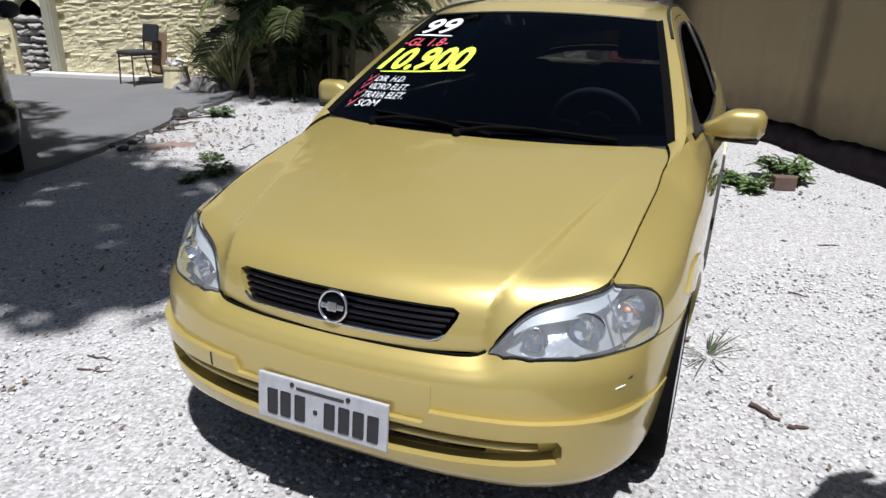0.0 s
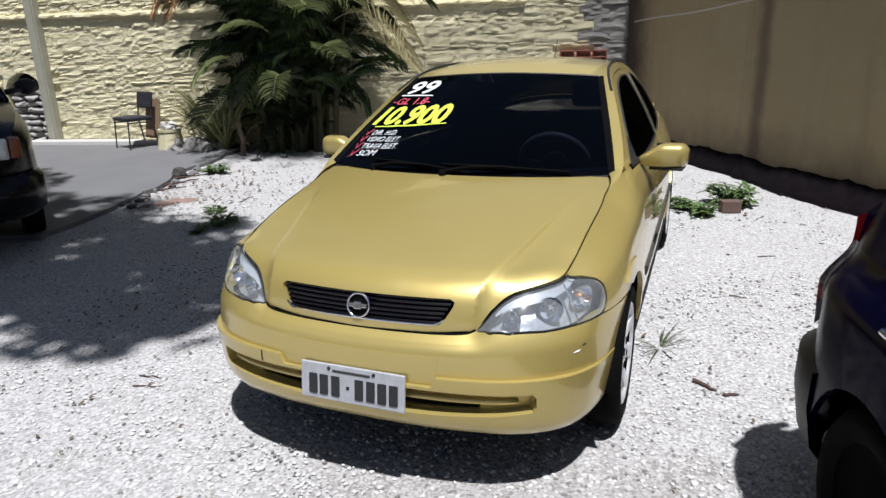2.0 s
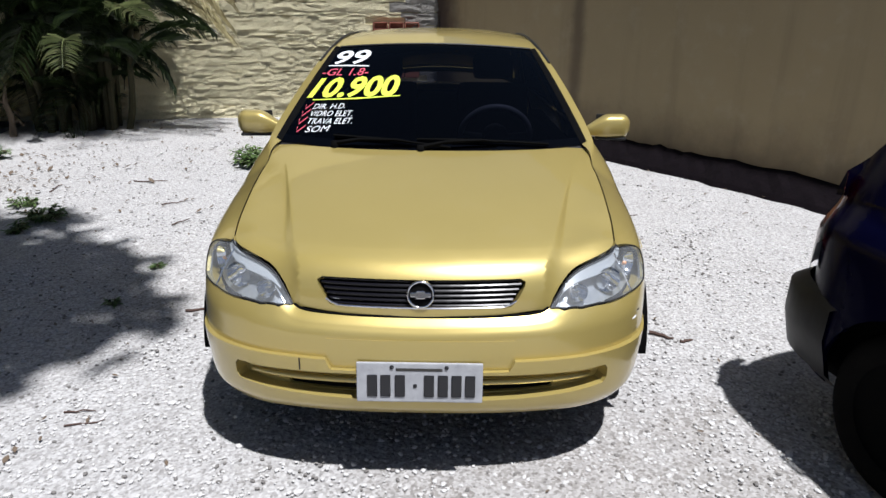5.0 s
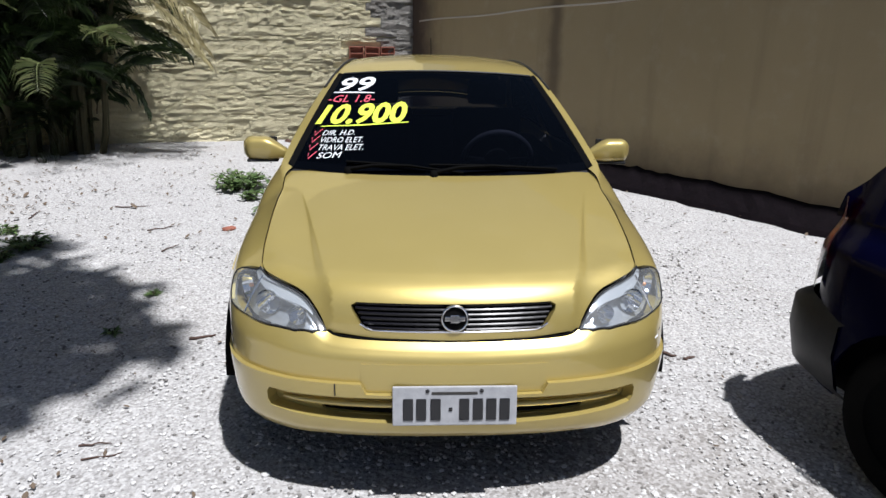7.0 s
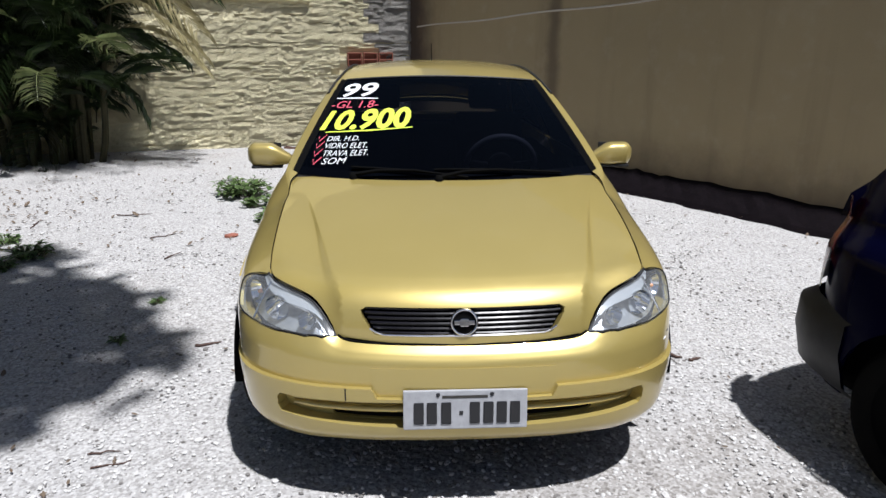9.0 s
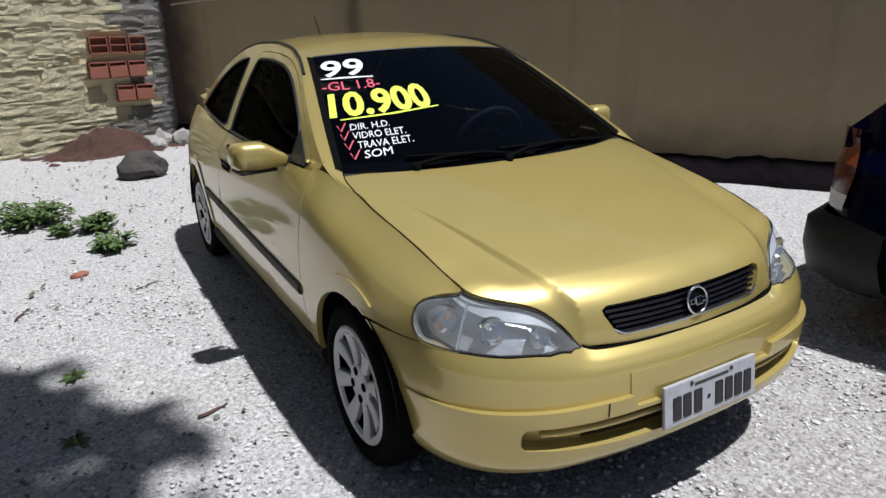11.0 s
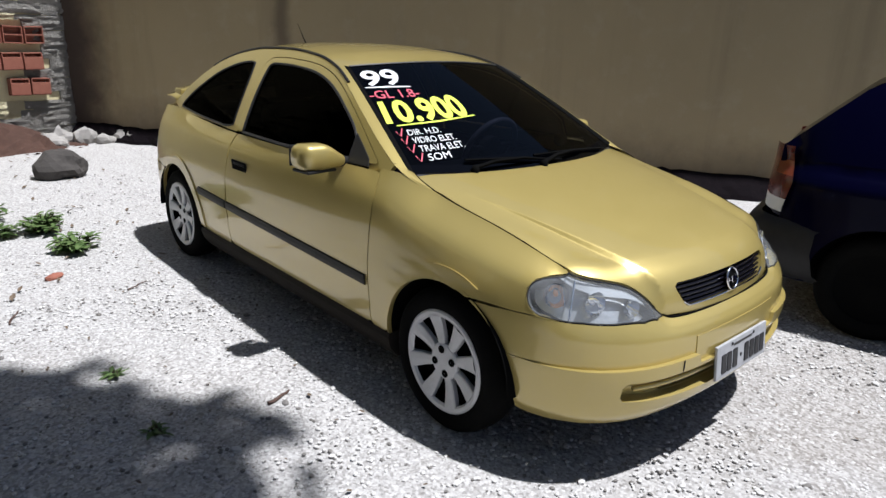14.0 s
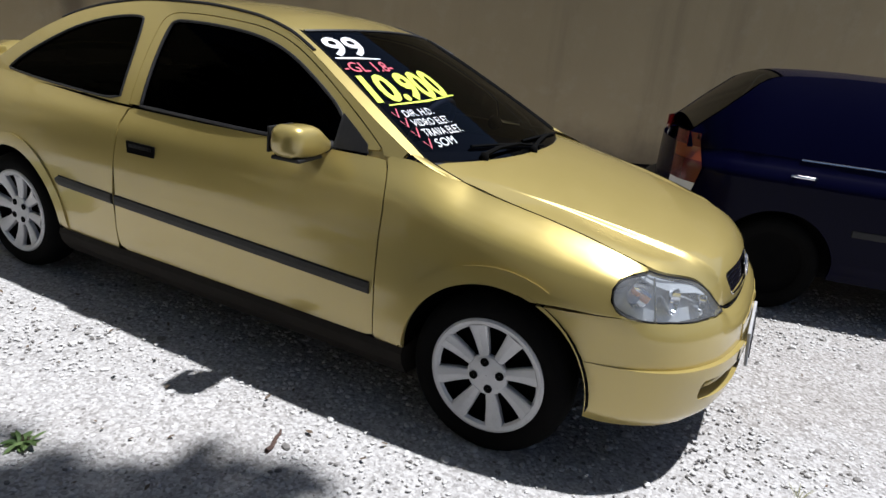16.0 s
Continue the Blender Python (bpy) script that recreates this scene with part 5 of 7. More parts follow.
    def stroke(pts, r, mat, name):
        bm = bmesh.new()
        n = len(pts)
        rows = []
        for i, (a, b) in enumerate(pts):
            p0, p1 = pts[max(i - 1, 0)], pts[min(i + 1, n - 1)]
            d = np.array((p1[0] - p0[0], (p1[1] - p0[1]) * 1.3))
            d = d / np.linalg.norm(d)
            w = r * (0.6 if i in (0, n - 1) else 1.0)
            rows.append((bm.verts.new(screen(a - d[1] * w, b + d[0] * w / 1.3, 0.004)), bm.verts.new(screen(a + d[1] * w, b - d[0] * w / 1.3, 0.004))))
        for p, q in zip(rows, rows[1:]):
            bm.faces.new((p[0], q[0], q[1], p[1]))
        part(name, bm, mat, car)
    write("99", -0.965, -0.62, 0.765, 0.935, PAINT_WHITE, "year_writing", 0.0, 0.1, 0.02)
    stroke([(-0.99, 0.752), (-0.8, 0.750), (-0.595, 0.742)], 0.010, PAINT_WHITE, "year_underline")
    write("-GL 1.8-", -1.0, -0.575, 0.635, 0.715, PAINT_RED, "model_writing", 0.005, 0.1, 0.006)
    write("10.900", -1.0, -0.275, 0.39, 0.605, PAINT_YELLOW, "price_writing", 0.045, 0.12, 0.034)
    stroke([(-0.94, 0.378), (-0.6, 0.408), (-0.255, 0.445)], 0.009, PAINT_YELLOW, "price_underline")
    for txt, a0, a1, b0, b1, sl in (("DIR. H.D.", -0.90, -0.635, 0.292, 0.352, 0.02), ("VIDRO ELET.", -0.895, -0.555, 0.226, 0.288, 0.024), ("TRAVA ELET.", -0.885, -0.535, 0.156, 0.220, 0.03), ("SOM", -0.868, -0.69, 0.085, 0.152, 0.024)):
        write(txt, a0, a0 + 0.93 * (a1 - a0), b0, b0 + 0.78 * (b1 - b0), PAINT_WHITE, "equipment_writing", sl, 0.15, 0.0)
        stroke([(a0 - 0.070, b0 + 0.040), (a0 - 0.055, b0 - 0.005), (a0 - 0.016, b0 + 0.062)], 0.0055, PAINT_RED, "tick_mark")

    # ---- antenna
    ant = thing_part("aerial", car, "short black roof aerial")
    ap = roof(0.0, 2.36)
    bm = bmesh.new()
    tube(bm, [ap + np.array((0, 0, -0.004)), ap + np.array((0, 0.004, 0.022))], [0.018, 0.009], 10)
    part("aerial_base", bm, BLACK_PLASTIC, ant)
    bm = bmesh.new()
    tube(bm, [ap + np.array((0, 0.004, 0.02)), ap + np.array((0, 0.05, 0.07)), ap + np.array((0, 0.11, 0.15))], [0.0045, 0.003, 0.002], 6)
    part("aerial_rod", bm, DARK_VOID, ant)

    # ---- hidden shell: floor, engine bay, wheel housings
    # unseen boxes under the lamps are added to block leaking sun
    for nm, lo, hi in (("floor_pan", (-0.55, -0.50, 0.245), (0.55, 3.00, 0.30)),
                       ("floor_pan", (-0.73, 0.37, 0.238), (0.73, 2.23, 0.292)), ("radiator", (-0.54, -0.56, 0.30), (0.54, -0.46, 0.58)), ("engine", (-0.52, -0.38, 0.30), (0.52, 0.30, 0.70)),
                       ("bulkhead", (-0.66, 0.34, 0.29), (0.66, 0.40, 0.90)), ("lamp_light_block", (0.40, -0.650, 0.55), (0.52, -0.30, 0.59)), ("lamp_light_block", (-0.52, -0.650, 0.55), (-0.40, -0.30, 0.59)), ("lamp_light_block", (0.52, -0.615, 0.55), (0.61, -0.30, 0.59)), ("lamp_light_block", (-0.61, -0.615, 0.55), (-0.52, -0.30, 0.59)), ("lamp_light_block", (0.61, -0.545, 0.55), (0.70, -0.30, 0.59)), ("lamp_light_block", (-0.70, -0.545, 0.55), (-0.61, -0.30, 0.59)), ("boot_floor", (-0.62, 2.60, 0.29), (0.62, 3.05, 0.85)), ("door_lining", (0.64, 0.42, 0.29), (0.74, 2.24, 0.86)), ("door_lining", (-0.74, 0.42, 0.29), (-0.64, 2.24, 0.86))):
        bm = bmesh.new()
        box(bm, lo, hi, 0.01)
        part(nm, bm, DARK_VOID, car)
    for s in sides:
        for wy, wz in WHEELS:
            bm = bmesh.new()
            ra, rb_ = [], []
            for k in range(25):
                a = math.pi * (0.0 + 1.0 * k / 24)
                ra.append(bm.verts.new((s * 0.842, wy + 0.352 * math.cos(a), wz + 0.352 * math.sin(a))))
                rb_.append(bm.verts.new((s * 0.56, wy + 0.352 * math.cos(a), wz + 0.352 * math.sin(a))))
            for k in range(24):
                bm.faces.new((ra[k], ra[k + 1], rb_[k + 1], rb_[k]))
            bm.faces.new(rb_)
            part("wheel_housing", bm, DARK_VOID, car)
    # ---- cabin: dashboard, steering wheel, seats
    bm = bmesh.new()
    box(bm, (-0.66, 0.42, 0.62), (0.66, 0.90, 0.865), 0.05)
    part("dashboard", bm, INTERIOR, car)
    steer = thing_part("steering_wheel", car, "dark steering wheel behind the glass")
    bm = bmesh.new()
    tube(bm, [(0.185 * math.cos(a), 0, 0.185 * math.sin(a)) for a in [2 * math.pi * k / 32 for k in range(32)]], 0.016, 8, closed=True)
    part("wheel_rim", bm, plain_mat("grey_wheel_rim", (0.26, 0.26, 0.27), (0.32, 0.32, 0.33), 12, 0.45, 0.1), steer, smooth=True)
    bm = bmesh.new()
    lathe(bm, [(0.001, -0.03), (0.06, -0.025), (0.075, 0.0), (0.06, 0.04)], 16, "x", pose(0, 0, 0, 0, 0, 90))
    for a in (0.1, math.pi - 0.1, -math.pi / 2):
        tube(bm, [(0, 0, 0), (0.18 * math.cos(a), 0, 0.18 * math.sin(a))], 0.014, 6)
    part("wheel_hub", bm, GREY_TRIM, steer)
    steer.matrix_local = pose(0.325, 0.93, 0.885, 25, 0, 0)
    for s in sides:
        seat = thing_part("front_seat", car, "dark cloth front seat")
        bm = bmesh.new()
        box(bm, (-0.24, 1.20, 0.38), (0.24, 1.72, 0.54), 0.05)
        part("seat_cushion", bm, SEAT_CLOTH, seat)
        bm = bmesh.new()
        box(bm, (-0.23, -0.06, 0.0), (0.23, 0.06, 0.58), 0.05, pose(0, 1.72, 0.52, -16, 0, 0))
        part("seat_back", bm, SEAT_CLOTH, seat)
        bm = bmesh.new()
        box(bm, (-0.13, -0.04, 0.60), (0.13, 0.04, 0.76), 0.035, pose(0, 1.72, 0.52, -14, 0, 0))
        part("headrest", bm, SEAT_CLOTH, seat)
        seat.matrix_local = pose(s * 0.36, 0, 0, 0, 0, 0)
    bm = bmesh.new()
    box(bm, (-0.60, 2.25, 0.40), (0.60, 2.40, 0.98), 0.06)
    box(bm, (-0.60, 2.40, 0.88), (0.60, 3.0, 0.91), 0.01)
    part("rear_bench", bm, SEAT_CLOTH, car)

    # ---- wheels
    def wheel():
        w = thing_part("wheel", car, "black tyre with a silver eight-spoke trim")
        bm = bmesh.new()
        lathe(bm, [(0.205, 0.070), (0.225, 0.084), (0.262, 0.084), (0.284, 0.066), (0.294, 0.035), (0.296, 0.0), (0.294, -0.035), (0.284, -0.066), (0.262, -0.084), (0.225, -0.084), (0.20, -0.07)], 44, "x")
        part("tyre", bm, RUBBER, w, smooth=True)
        bm = bmesh.new()
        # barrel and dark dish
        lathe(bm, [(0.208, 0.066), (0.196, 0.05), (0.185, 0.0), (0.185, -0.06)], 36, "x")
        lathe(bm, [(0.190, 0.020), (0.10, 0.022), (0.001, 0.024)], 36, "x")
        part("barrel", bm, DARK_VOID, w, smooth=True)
        trim = bmesh.new()
        # outer ring
        lathe(trim, [(0.211, 0.066), (0.210, 0.076), (0.202, 0.081), (0.188, 0.078), (0.180, 0.068)], 48, "x")
        # eight broad spokes
        for k in range(8):
            a = 2 * math.pi * (k + 0.5) / 8
            rows = []
            for j in range(8):
                t = j / 7
                r = 0.052 + (0.186 - 0.052) * t
                hw = 0.0165 + 0.0185 * t ** 1.15
                hx = 0.066 + 0.013 * t - 0.006 * math.sin(math.pi * t)
                row = []
                for q, dx in ((-1.0, -0.022), (-1.0, -0.004), (-0.80, 0.0), (0.0, 0.0025), (0.80, 0.0), (1.0, -0.004), (1.0, -0.022)):
                    y, z = r, hw * q
                    row.append(trim.verts.new((hx + dx, y * math.cos(a) - z * math.sin(a), y * math.sin(a) + z * math.cos(a))))
                rows.append(row)
            for p, q in zip(rows, rows[1:]):
                for i in range(6):
                    trim.faces.new((p[i], p[i + 1], q[i + 1], q[i]))
        # hub
        lathe(trim, [(0.075, 0.050), (0.075, 0.064), (0.068, 0.069), (0.030, 0.071), (0.001, 0.072)], 32, "x")
        part("wheel_trim", trim, WHEEL_SILVER, w, "silver eight-spoke plastic trim", smooth=False)
        for k in range(4):
            a = math.pi / 4 + math.pi / 2 * k + 0.35
            bm = bmesh.new()
            lathe(bm, [(0.0155, 0.060), (0.0155, 0.0735), (0.012, 0.0737), (0.001, 0.0725)], 14, "x", Matrix.Translation((0, 0.049 * math.cos(a), 0.049 * math.sin(a))))
            part("bolt_hole", bm, DARK_VOID, w)
        return w
    first = wheel()
    spots = [(0.757, *WHEELS[0]), (0.757, *WHEELS[1]), (-0.757, *WHEELS[0]), (-0.757, *WHEELS[1])]
    for i, (x, y, z) in enumerate(spots):
        m = pose(x, y, z + 0.004, 20 * i, 0, 0 if x > 0 else 180)
        if i == 0:
            first.matrix_basis = m
        else:
            copy_thing(first, m)
    return car


def thing_part(name, parent, label):
    ob = new(name)
    ob.empty_display_size = 0.05
    ob.parent = parent
    return tagged(ob, label)


gold_car = build_gold_car()

# ---------------------------------------------------------------- other parked cars


def parked_car(name, paint, label, length, width, height, at, rz, lift=0.0, rear=True):
    """A dark hatchback with its tail at the origin and its nose along +y."""
    car = thing(name, (at[0], at[1], 0), label, "car", rz=rz)
    W = width / 2
    L = length
    sc = height / 1.42
    plan_w = pchip([0, 0.03, 0.09, 0.18, 0.30, 0.5, L * 0.5, L - 0.7, L - 0.25, L - 0.07, L], [W - 0.30, W - 0.195, W - 0.11, W - 0.05, W - 0.015, W * 0.995, W, W * 0.985, W * 0.92, W * 0.80, W * 0.66])
    belt = pchip([0, 0.3, 1.2, L * 0.62, L * 0.72, L - 0.4, L - 0.1, L], [0.90, 0.93, 0.92, 0.91, 0.90, 0.80, 0.70, 0.62])
    def low(u, v):
        w, zt = plan_w(u), belt(u) * sc + lift
        z0 = 0.24 + lift
        t = min(max(v / 0.7, 0), 1)
        z = z0 + (zt - z0) * t
        inset = 0.05 * (1 - step(0, 0.22, t)) + 0.010 * t + 0.075 * step(0.80, 1.0, t) + 0.012 * (1 - abs(2 * step(0.52, 0.56, t) - 1)) * 0
        return np.array((w - inset * 1.0, u, z))
    wy = (0.62, 0.62 + length * 0.645)
    wz = 0.285 + lift * 0.5
    R = 0.335 + lift * 0.3
    def up(u, z):
        zt = belt(u) * sc + lift
        z0 = 0.24 + lift
        return (u, 0.7 * (z - z0) / (zt - z0))
    def lower_outline(y0, y1):
        pts = [up(y, 0.25 + lift) for y in np.linspace(y0, y1, 3)]
        return pts
    ring = [(0.02, 0.0)]
    for y in wy:
        ring += [up(a, max(b, 0.245 + lift)) for a, b in arch(y, wz, R, 0.25 + lift, 0.25 + lift, 20)]
    ring += [(L - 0.03, 0.0), (L - 0.005, 0.2), (L - 0.005, 0.55), (L - 0.03, 0.695)]
    ring += [(y, 0.698) for y in np.linspace(L - 0.2, 0.2, 20)] + [(0.03, 0.695), (0.005, 0.55), (0.005, 0.2)]
    for mir in (False, True):
        panel("body_side", paint, car, low, dedupe(ring), stp=0.05, depth=0.02, mirror=mir, flip=1)
    # nose and tail closures
    for y in (0.004, L - 0.004):
        bm = bmesh.new()
        g = [[bm.verts.new((c * low(y, v)[0], y + (0.06 if y > 1 else -0.06) * (1 - c * c), low(y, v)[2])) for c in np.linspace(-1, 1, 13)] for v in np.linspace(0, 0.7, 8)]
        for a, b in zip(g, g[1:]):
            for k in range(12):
                bm.faces.new((a[k], a[k + 1], b[k + 1], b[k]))
        part("tail_panel" if y < 1 else "nose_panel", bm, paint, car, smooth=True)
    # bonnet
    yb = L * 0.735
    def top(c, u):
        w = plan_w(u) - 0.085
        z = belt(u) * sc + lift
        return np.array((c * w / 0.7, u, z + 0.035 * (1 - (c / 0.7) ** 2)))
    panel("bonnet", paint, car, top, [(-0.7, yb - 0.25), (0.7, yb - 0.25), (0.7, L - 0.02), (-0.7, L - 0.02)], stp=0.06, depth=0.01, flip=1)
    # cabin: roof line and sides
    rail = pchip([0.02, 0.15, 0.30, 0.43, 0.56, 1.0, 1.4, L * 0.47, L * 0.56, L * 0.65, L * 0.735], [0.965, 1.09, 1.235, 1.345, 1.375, 1.395, 1.395, 1.375, 1.30, 1.11, 0.905])
    def rz_(y):
        return rail(y) * sc + lift
    def cx(y, z):
        h = max(z - (0.91 * sc + lift), 0)
        return plan_w(max(y, 0.10)) - 0.080 - 0.36 * h - 0.30 * h * h
    def cab(y, z):
        return np.array((cx(y, z), y, z))
    up_l = [(y, rz_(y)) for y in np.linspace(0.04, L * 0.73, 40)]
    lowb = [(y, belt(y) * sc + lift - 0.01) for y in np.linspace(L * 0.73, 0.04, 16)]
    b0 = 0.945 * sc + lift
    def win(y0, y1, lean0, lean1):
        t0, t1 = rz_(y0 + lean0) - 0.055, rz_(y1 + lean1) - 0.055
        mid = [(y, rz_(y) - 0.055) for y in np.linspace(y0 + lean0, y1 + lean1, 9)]
        return [(y0, b0), *mid, (y1, b0 - 0.005)]
    w_rear = win(1.28, 2.02, 0.10, 0.0)
    w_front = win(2.10, L * 0.665, 0.0, -L * 0.10)
    for mir in (False, True):
        panel("cabin_side", paint, car, cab, dedupe(up_l + lowb), [w_rear, w_front], stp=0.05, depth=0.02, mirror=mir, flip=1)
        for wloop in (w_rear, w_front):
            panel("side_glass", PARKED_GLASS, car, cab, shrink(wloop, -0.006), stp=0.08, depth=0.004, mirror=mir, flip=1, lift=-0.008)
            bm = bmesh.new()
            s = -1 if mir else 1
            tube(bm, [cab(y, z) * np.array((s, 1, 1)) for y, z in refine(wloop, 0.08)], 0.006, 5, closed=True)
            part("glass_seal", bm, BLACK_PLASTIC, car)
    def roofp(c, y):
        z = rz_(y)
        return np.array((c / 0.5 * cx(y, z), y, z + 0.03 * (1 - (c / 0.5) ** 2)))
    panel("roof", paint, car, roofp, [(-0.5, 0.50), (0.5, 0.50)] + [(0.5, y) for y in np.linspace(0.6, L * 0.52, 12)] + [(-0.5, y) for y in np.linspace(L * 0.52, 0.6, 12)], stp=0.06, depth=0.01, flip=1)
    panel("tail_glass", REAR_GLASS, car, roofp, [(-0.46, 0.06), (0.46, 0.06), (0.46, 0.485), (-0.46, 0.485)], stp=0.06, depth=0.006, flip=1, lift=-0.004)
    panel("windscreen", PARKED_GLASS, car, roofp, [(-0.49, L * 0.527), (0.49, L * 0.527), (0.49, L * 0.728), (-0.49, L * 0.728)], stp=0.06, depth=0.006, flip=1, lift=-0.004)
    for s in (1, -1):
        # tail lamp wraps the rounded corner: red below, amber above, clear foot
        for nm, z0, z1, mt, lab in (("tail_lamp", 0.70, 0.83, RED_LENS, "red tail lamp"), ("amber_segment", 0.83, 0.905, TAIL_AMBER, "amber upper lamp segment"), ("upper_segment", 0.905, 0.985, RED_LENS, "red upper lamp segment"), ("reverse_segment", 0.625, 0.70, LAMP_GREY, "clear lower lamp segment")):
            bm = bmesh.new()
            secs = []
            for z in np.linspace(z0, z1, 5):
                zz = z * sc + lift
                ring = []
                for y in (0.004, 0.02, 0.04, 0.065, 0.095, 0.12, 0.15 - 0.2 * abs(z - 0.80)):
                    ring.append(bm.verts.new((s * (low(y, 0.7 * min(1, (zz - 0.24 - lift) / (belt(y) * sc - 0.24)))[0] + 0.016), y - 0.016, zz)))
                secs.append(ring)
            for a, b in zip(secs, secs[1:]):
                for k in range(6):
                    bm.faces.new((a[k], a[k + 1], b[k + 1], b[k]))
            part(nm, bm, mt, car, lab, smooth=True)
        for hy in (0.62, 1.78):
            bm = bmesh.new()
            p = low(hy, 0.7 * 0.86)
            tube(bm, [(s * (p[0] - 0.004), hy, p[2]), (s * (p[0] + 0.022), hy + 0.02, p[2] + 0.004), (s * (p[0] + 0.022), hy + 0.11, p[2] + 0.004), (s * (p[0] - 0.004), hy + 0.13, p[2])], 0.009, 8)
            part("door_handle", bm, CHROME if rear else BLACK_PLASTIC, car, "bright door handle" if rear else "")
        bm = bmesh.new()
        tube(bm, [cab(y, b0 - 0.022) * np.array((s, 1, 1)) + np.array((s * 0.004, 0, 0)) for y in np.linspace(0.66, L * 0.66, 24)], 0.006, 6)
        part("belt_strip", bm, CHROME if rear else BLACK_PLASTIC, car)
        bm = bmesh.new()
        box(bm, (s * (W - 0.012) - 0.004, 1.0, 0.54 * sc + lift), (s * (W - 0.012) + 0.012, L * 0.66, 0.58 * sc + lift), 0.004)
        part("rubbing_strip", bm, BLACK_PLASTIC, car)
        # headlamp and indicator at the nose
        bm = bmesh.new()
        box(bm, (s * 0.36, L - 0.04, 0.60 * sc + lift), (s * 0.66, L + 0.045, 0.73 * sc + lift), 0.02)
        part("headlamp", bm, LAMP_BOWL, car, "clear headlamp")
        bm = bmesh.new()
        box(bm, (s * 0.665, L - 0.16, 0.60 * sc + lift), (s * 0.745, L + 0.0, 0.73 * sc + lift), 0.02)
        part("indicator", bm, TAIL_AMBER, car, "amber indicator lens")
        # mirror
        bm = bmesh.new()
        lump(bm, (s * (W + 0.10), L * 0.625, 0.985 * sc + lift), (0.10, 0.06, 0.075), 3, 0.08)
        tube(bm, [(s * (W - 0.08), L * 0.64, 0.95 * sc + lift), (s * (W + 0.06), L * 0.63, 0.965 * sc + lift)], 0.025, 8)
        part("door_mirror", bm, BLACK_PLASTIC, car, smooth=True)
    # bumpers
    for y0, sgn, nm in ((-0.02, -1, "rear_bumper"), (L + 0.01, 1, "front_bumper")):
        bm = bmesh.new()
        secs = []
        for k in range(29):
            t = -1 + 2 * k / 28
            x = (W - 0.01) * math.copysign(1 - (1 - abs(t)) ** 1.9, t) if abs(t) > 0.02 else 0.0
            y = y0 + sgn * 0.075 * (1 - abs(t) ** 3.2) - sgn * 0.95 * max(0, abs(t) - 0.50) ** 1.6
            secs.append([bm.verts.new((x * f, y - sgn * b, z + lift)) for f, b, z in ((0.93, 0.10, 0.25), (0.985, 0.03, 0.30), (1.0, 0.0, 0.42), (1.0, 0.005, 0.54), (0.97, 0.07, 0.585))])
        for a, b in zip(secs, secs[1:]):
            for j in range(4):
                bm.faces.new((a[j], a[j + 1], b[j + 1], b[j]))
        part(nm, bm, BLACK_PLASTIC if nm == "rear_bumper" else paint, car, smooth=True)
    # underside, cabin filling
    bm = bmesh.new()
    box(bm, (-W + 0.16, 0.08, 0.22 + lift), (W - 0.16, L - 0.12, 0.60 + lift), 0.04)
    part("underside", bm, DARK_VOID, car)
    bm = bmesh.new()
    box(bm, (-0.55, 0.9, 0.55 + lift), (0.55, 1.1, 1.10 + lift), 0.06)
    part("rear_bench", bm, INTERIOR, car)
    # wheels
    first = None
    for i, (s, y) in enumerate(((1, wy[0]), (1, wy[1]), (-1, wy[0]), (-1, wy[1]))):
        m = pose(s * (W - 0.115), y, 0.287 + lift * 0.3, 30 * i, 0, 0 if s > 0 else 180)
        if first is None:
            w = thing_part("wheel", car, "dark tyre with a dull steel wheel")
            bm = bmesh.new()
            k = 1 + lift * 1.0
            lathe(bm, [(0.19 * k, 0.06), (0.22 * k, 0.078), (0.26 * k, 0.078), (0.285 * k, 0.05), (0.29 * k, 0.0), (0.285 * k, -0.05), (0.26 * k, -0.078), (0.19 * k, -0.07)], 32, "x")
            part("tyre", bm, RUBBER, w, smooth=True)
            bm = bmesh.new()
            lathe(bm, [(0.195 * k, 0.062), (0.185 * k, 0.045), (0.12 * k, 0.030), (0.06 * k, 0.05), (0.001, 0.055)], 32, "x")
            part("rim", bm, DARK_VOID, w, smooth=True)
            w.matrix_basis = m
            first = w
        else:
            copy_thing(first, m)
    return car


navy_car = parked_car("navy_hatchback_car", NAVY_PAINT, "dark navy hatchback with red tail lamps, parked nose outward", 3.70, 1.62, 1.41, (2.12, 0.01), 194.0)
dark_car = parked_car("black_estate_car", BLACK_PAINT, "black estate car with amber indicator and dusty bumper", 4.3, 1.78, 1.66, (-7.70, 2.50), 238.0, 0.08, rear=False)

# ---------------------------------------------------------------- walls: stones, line, footing


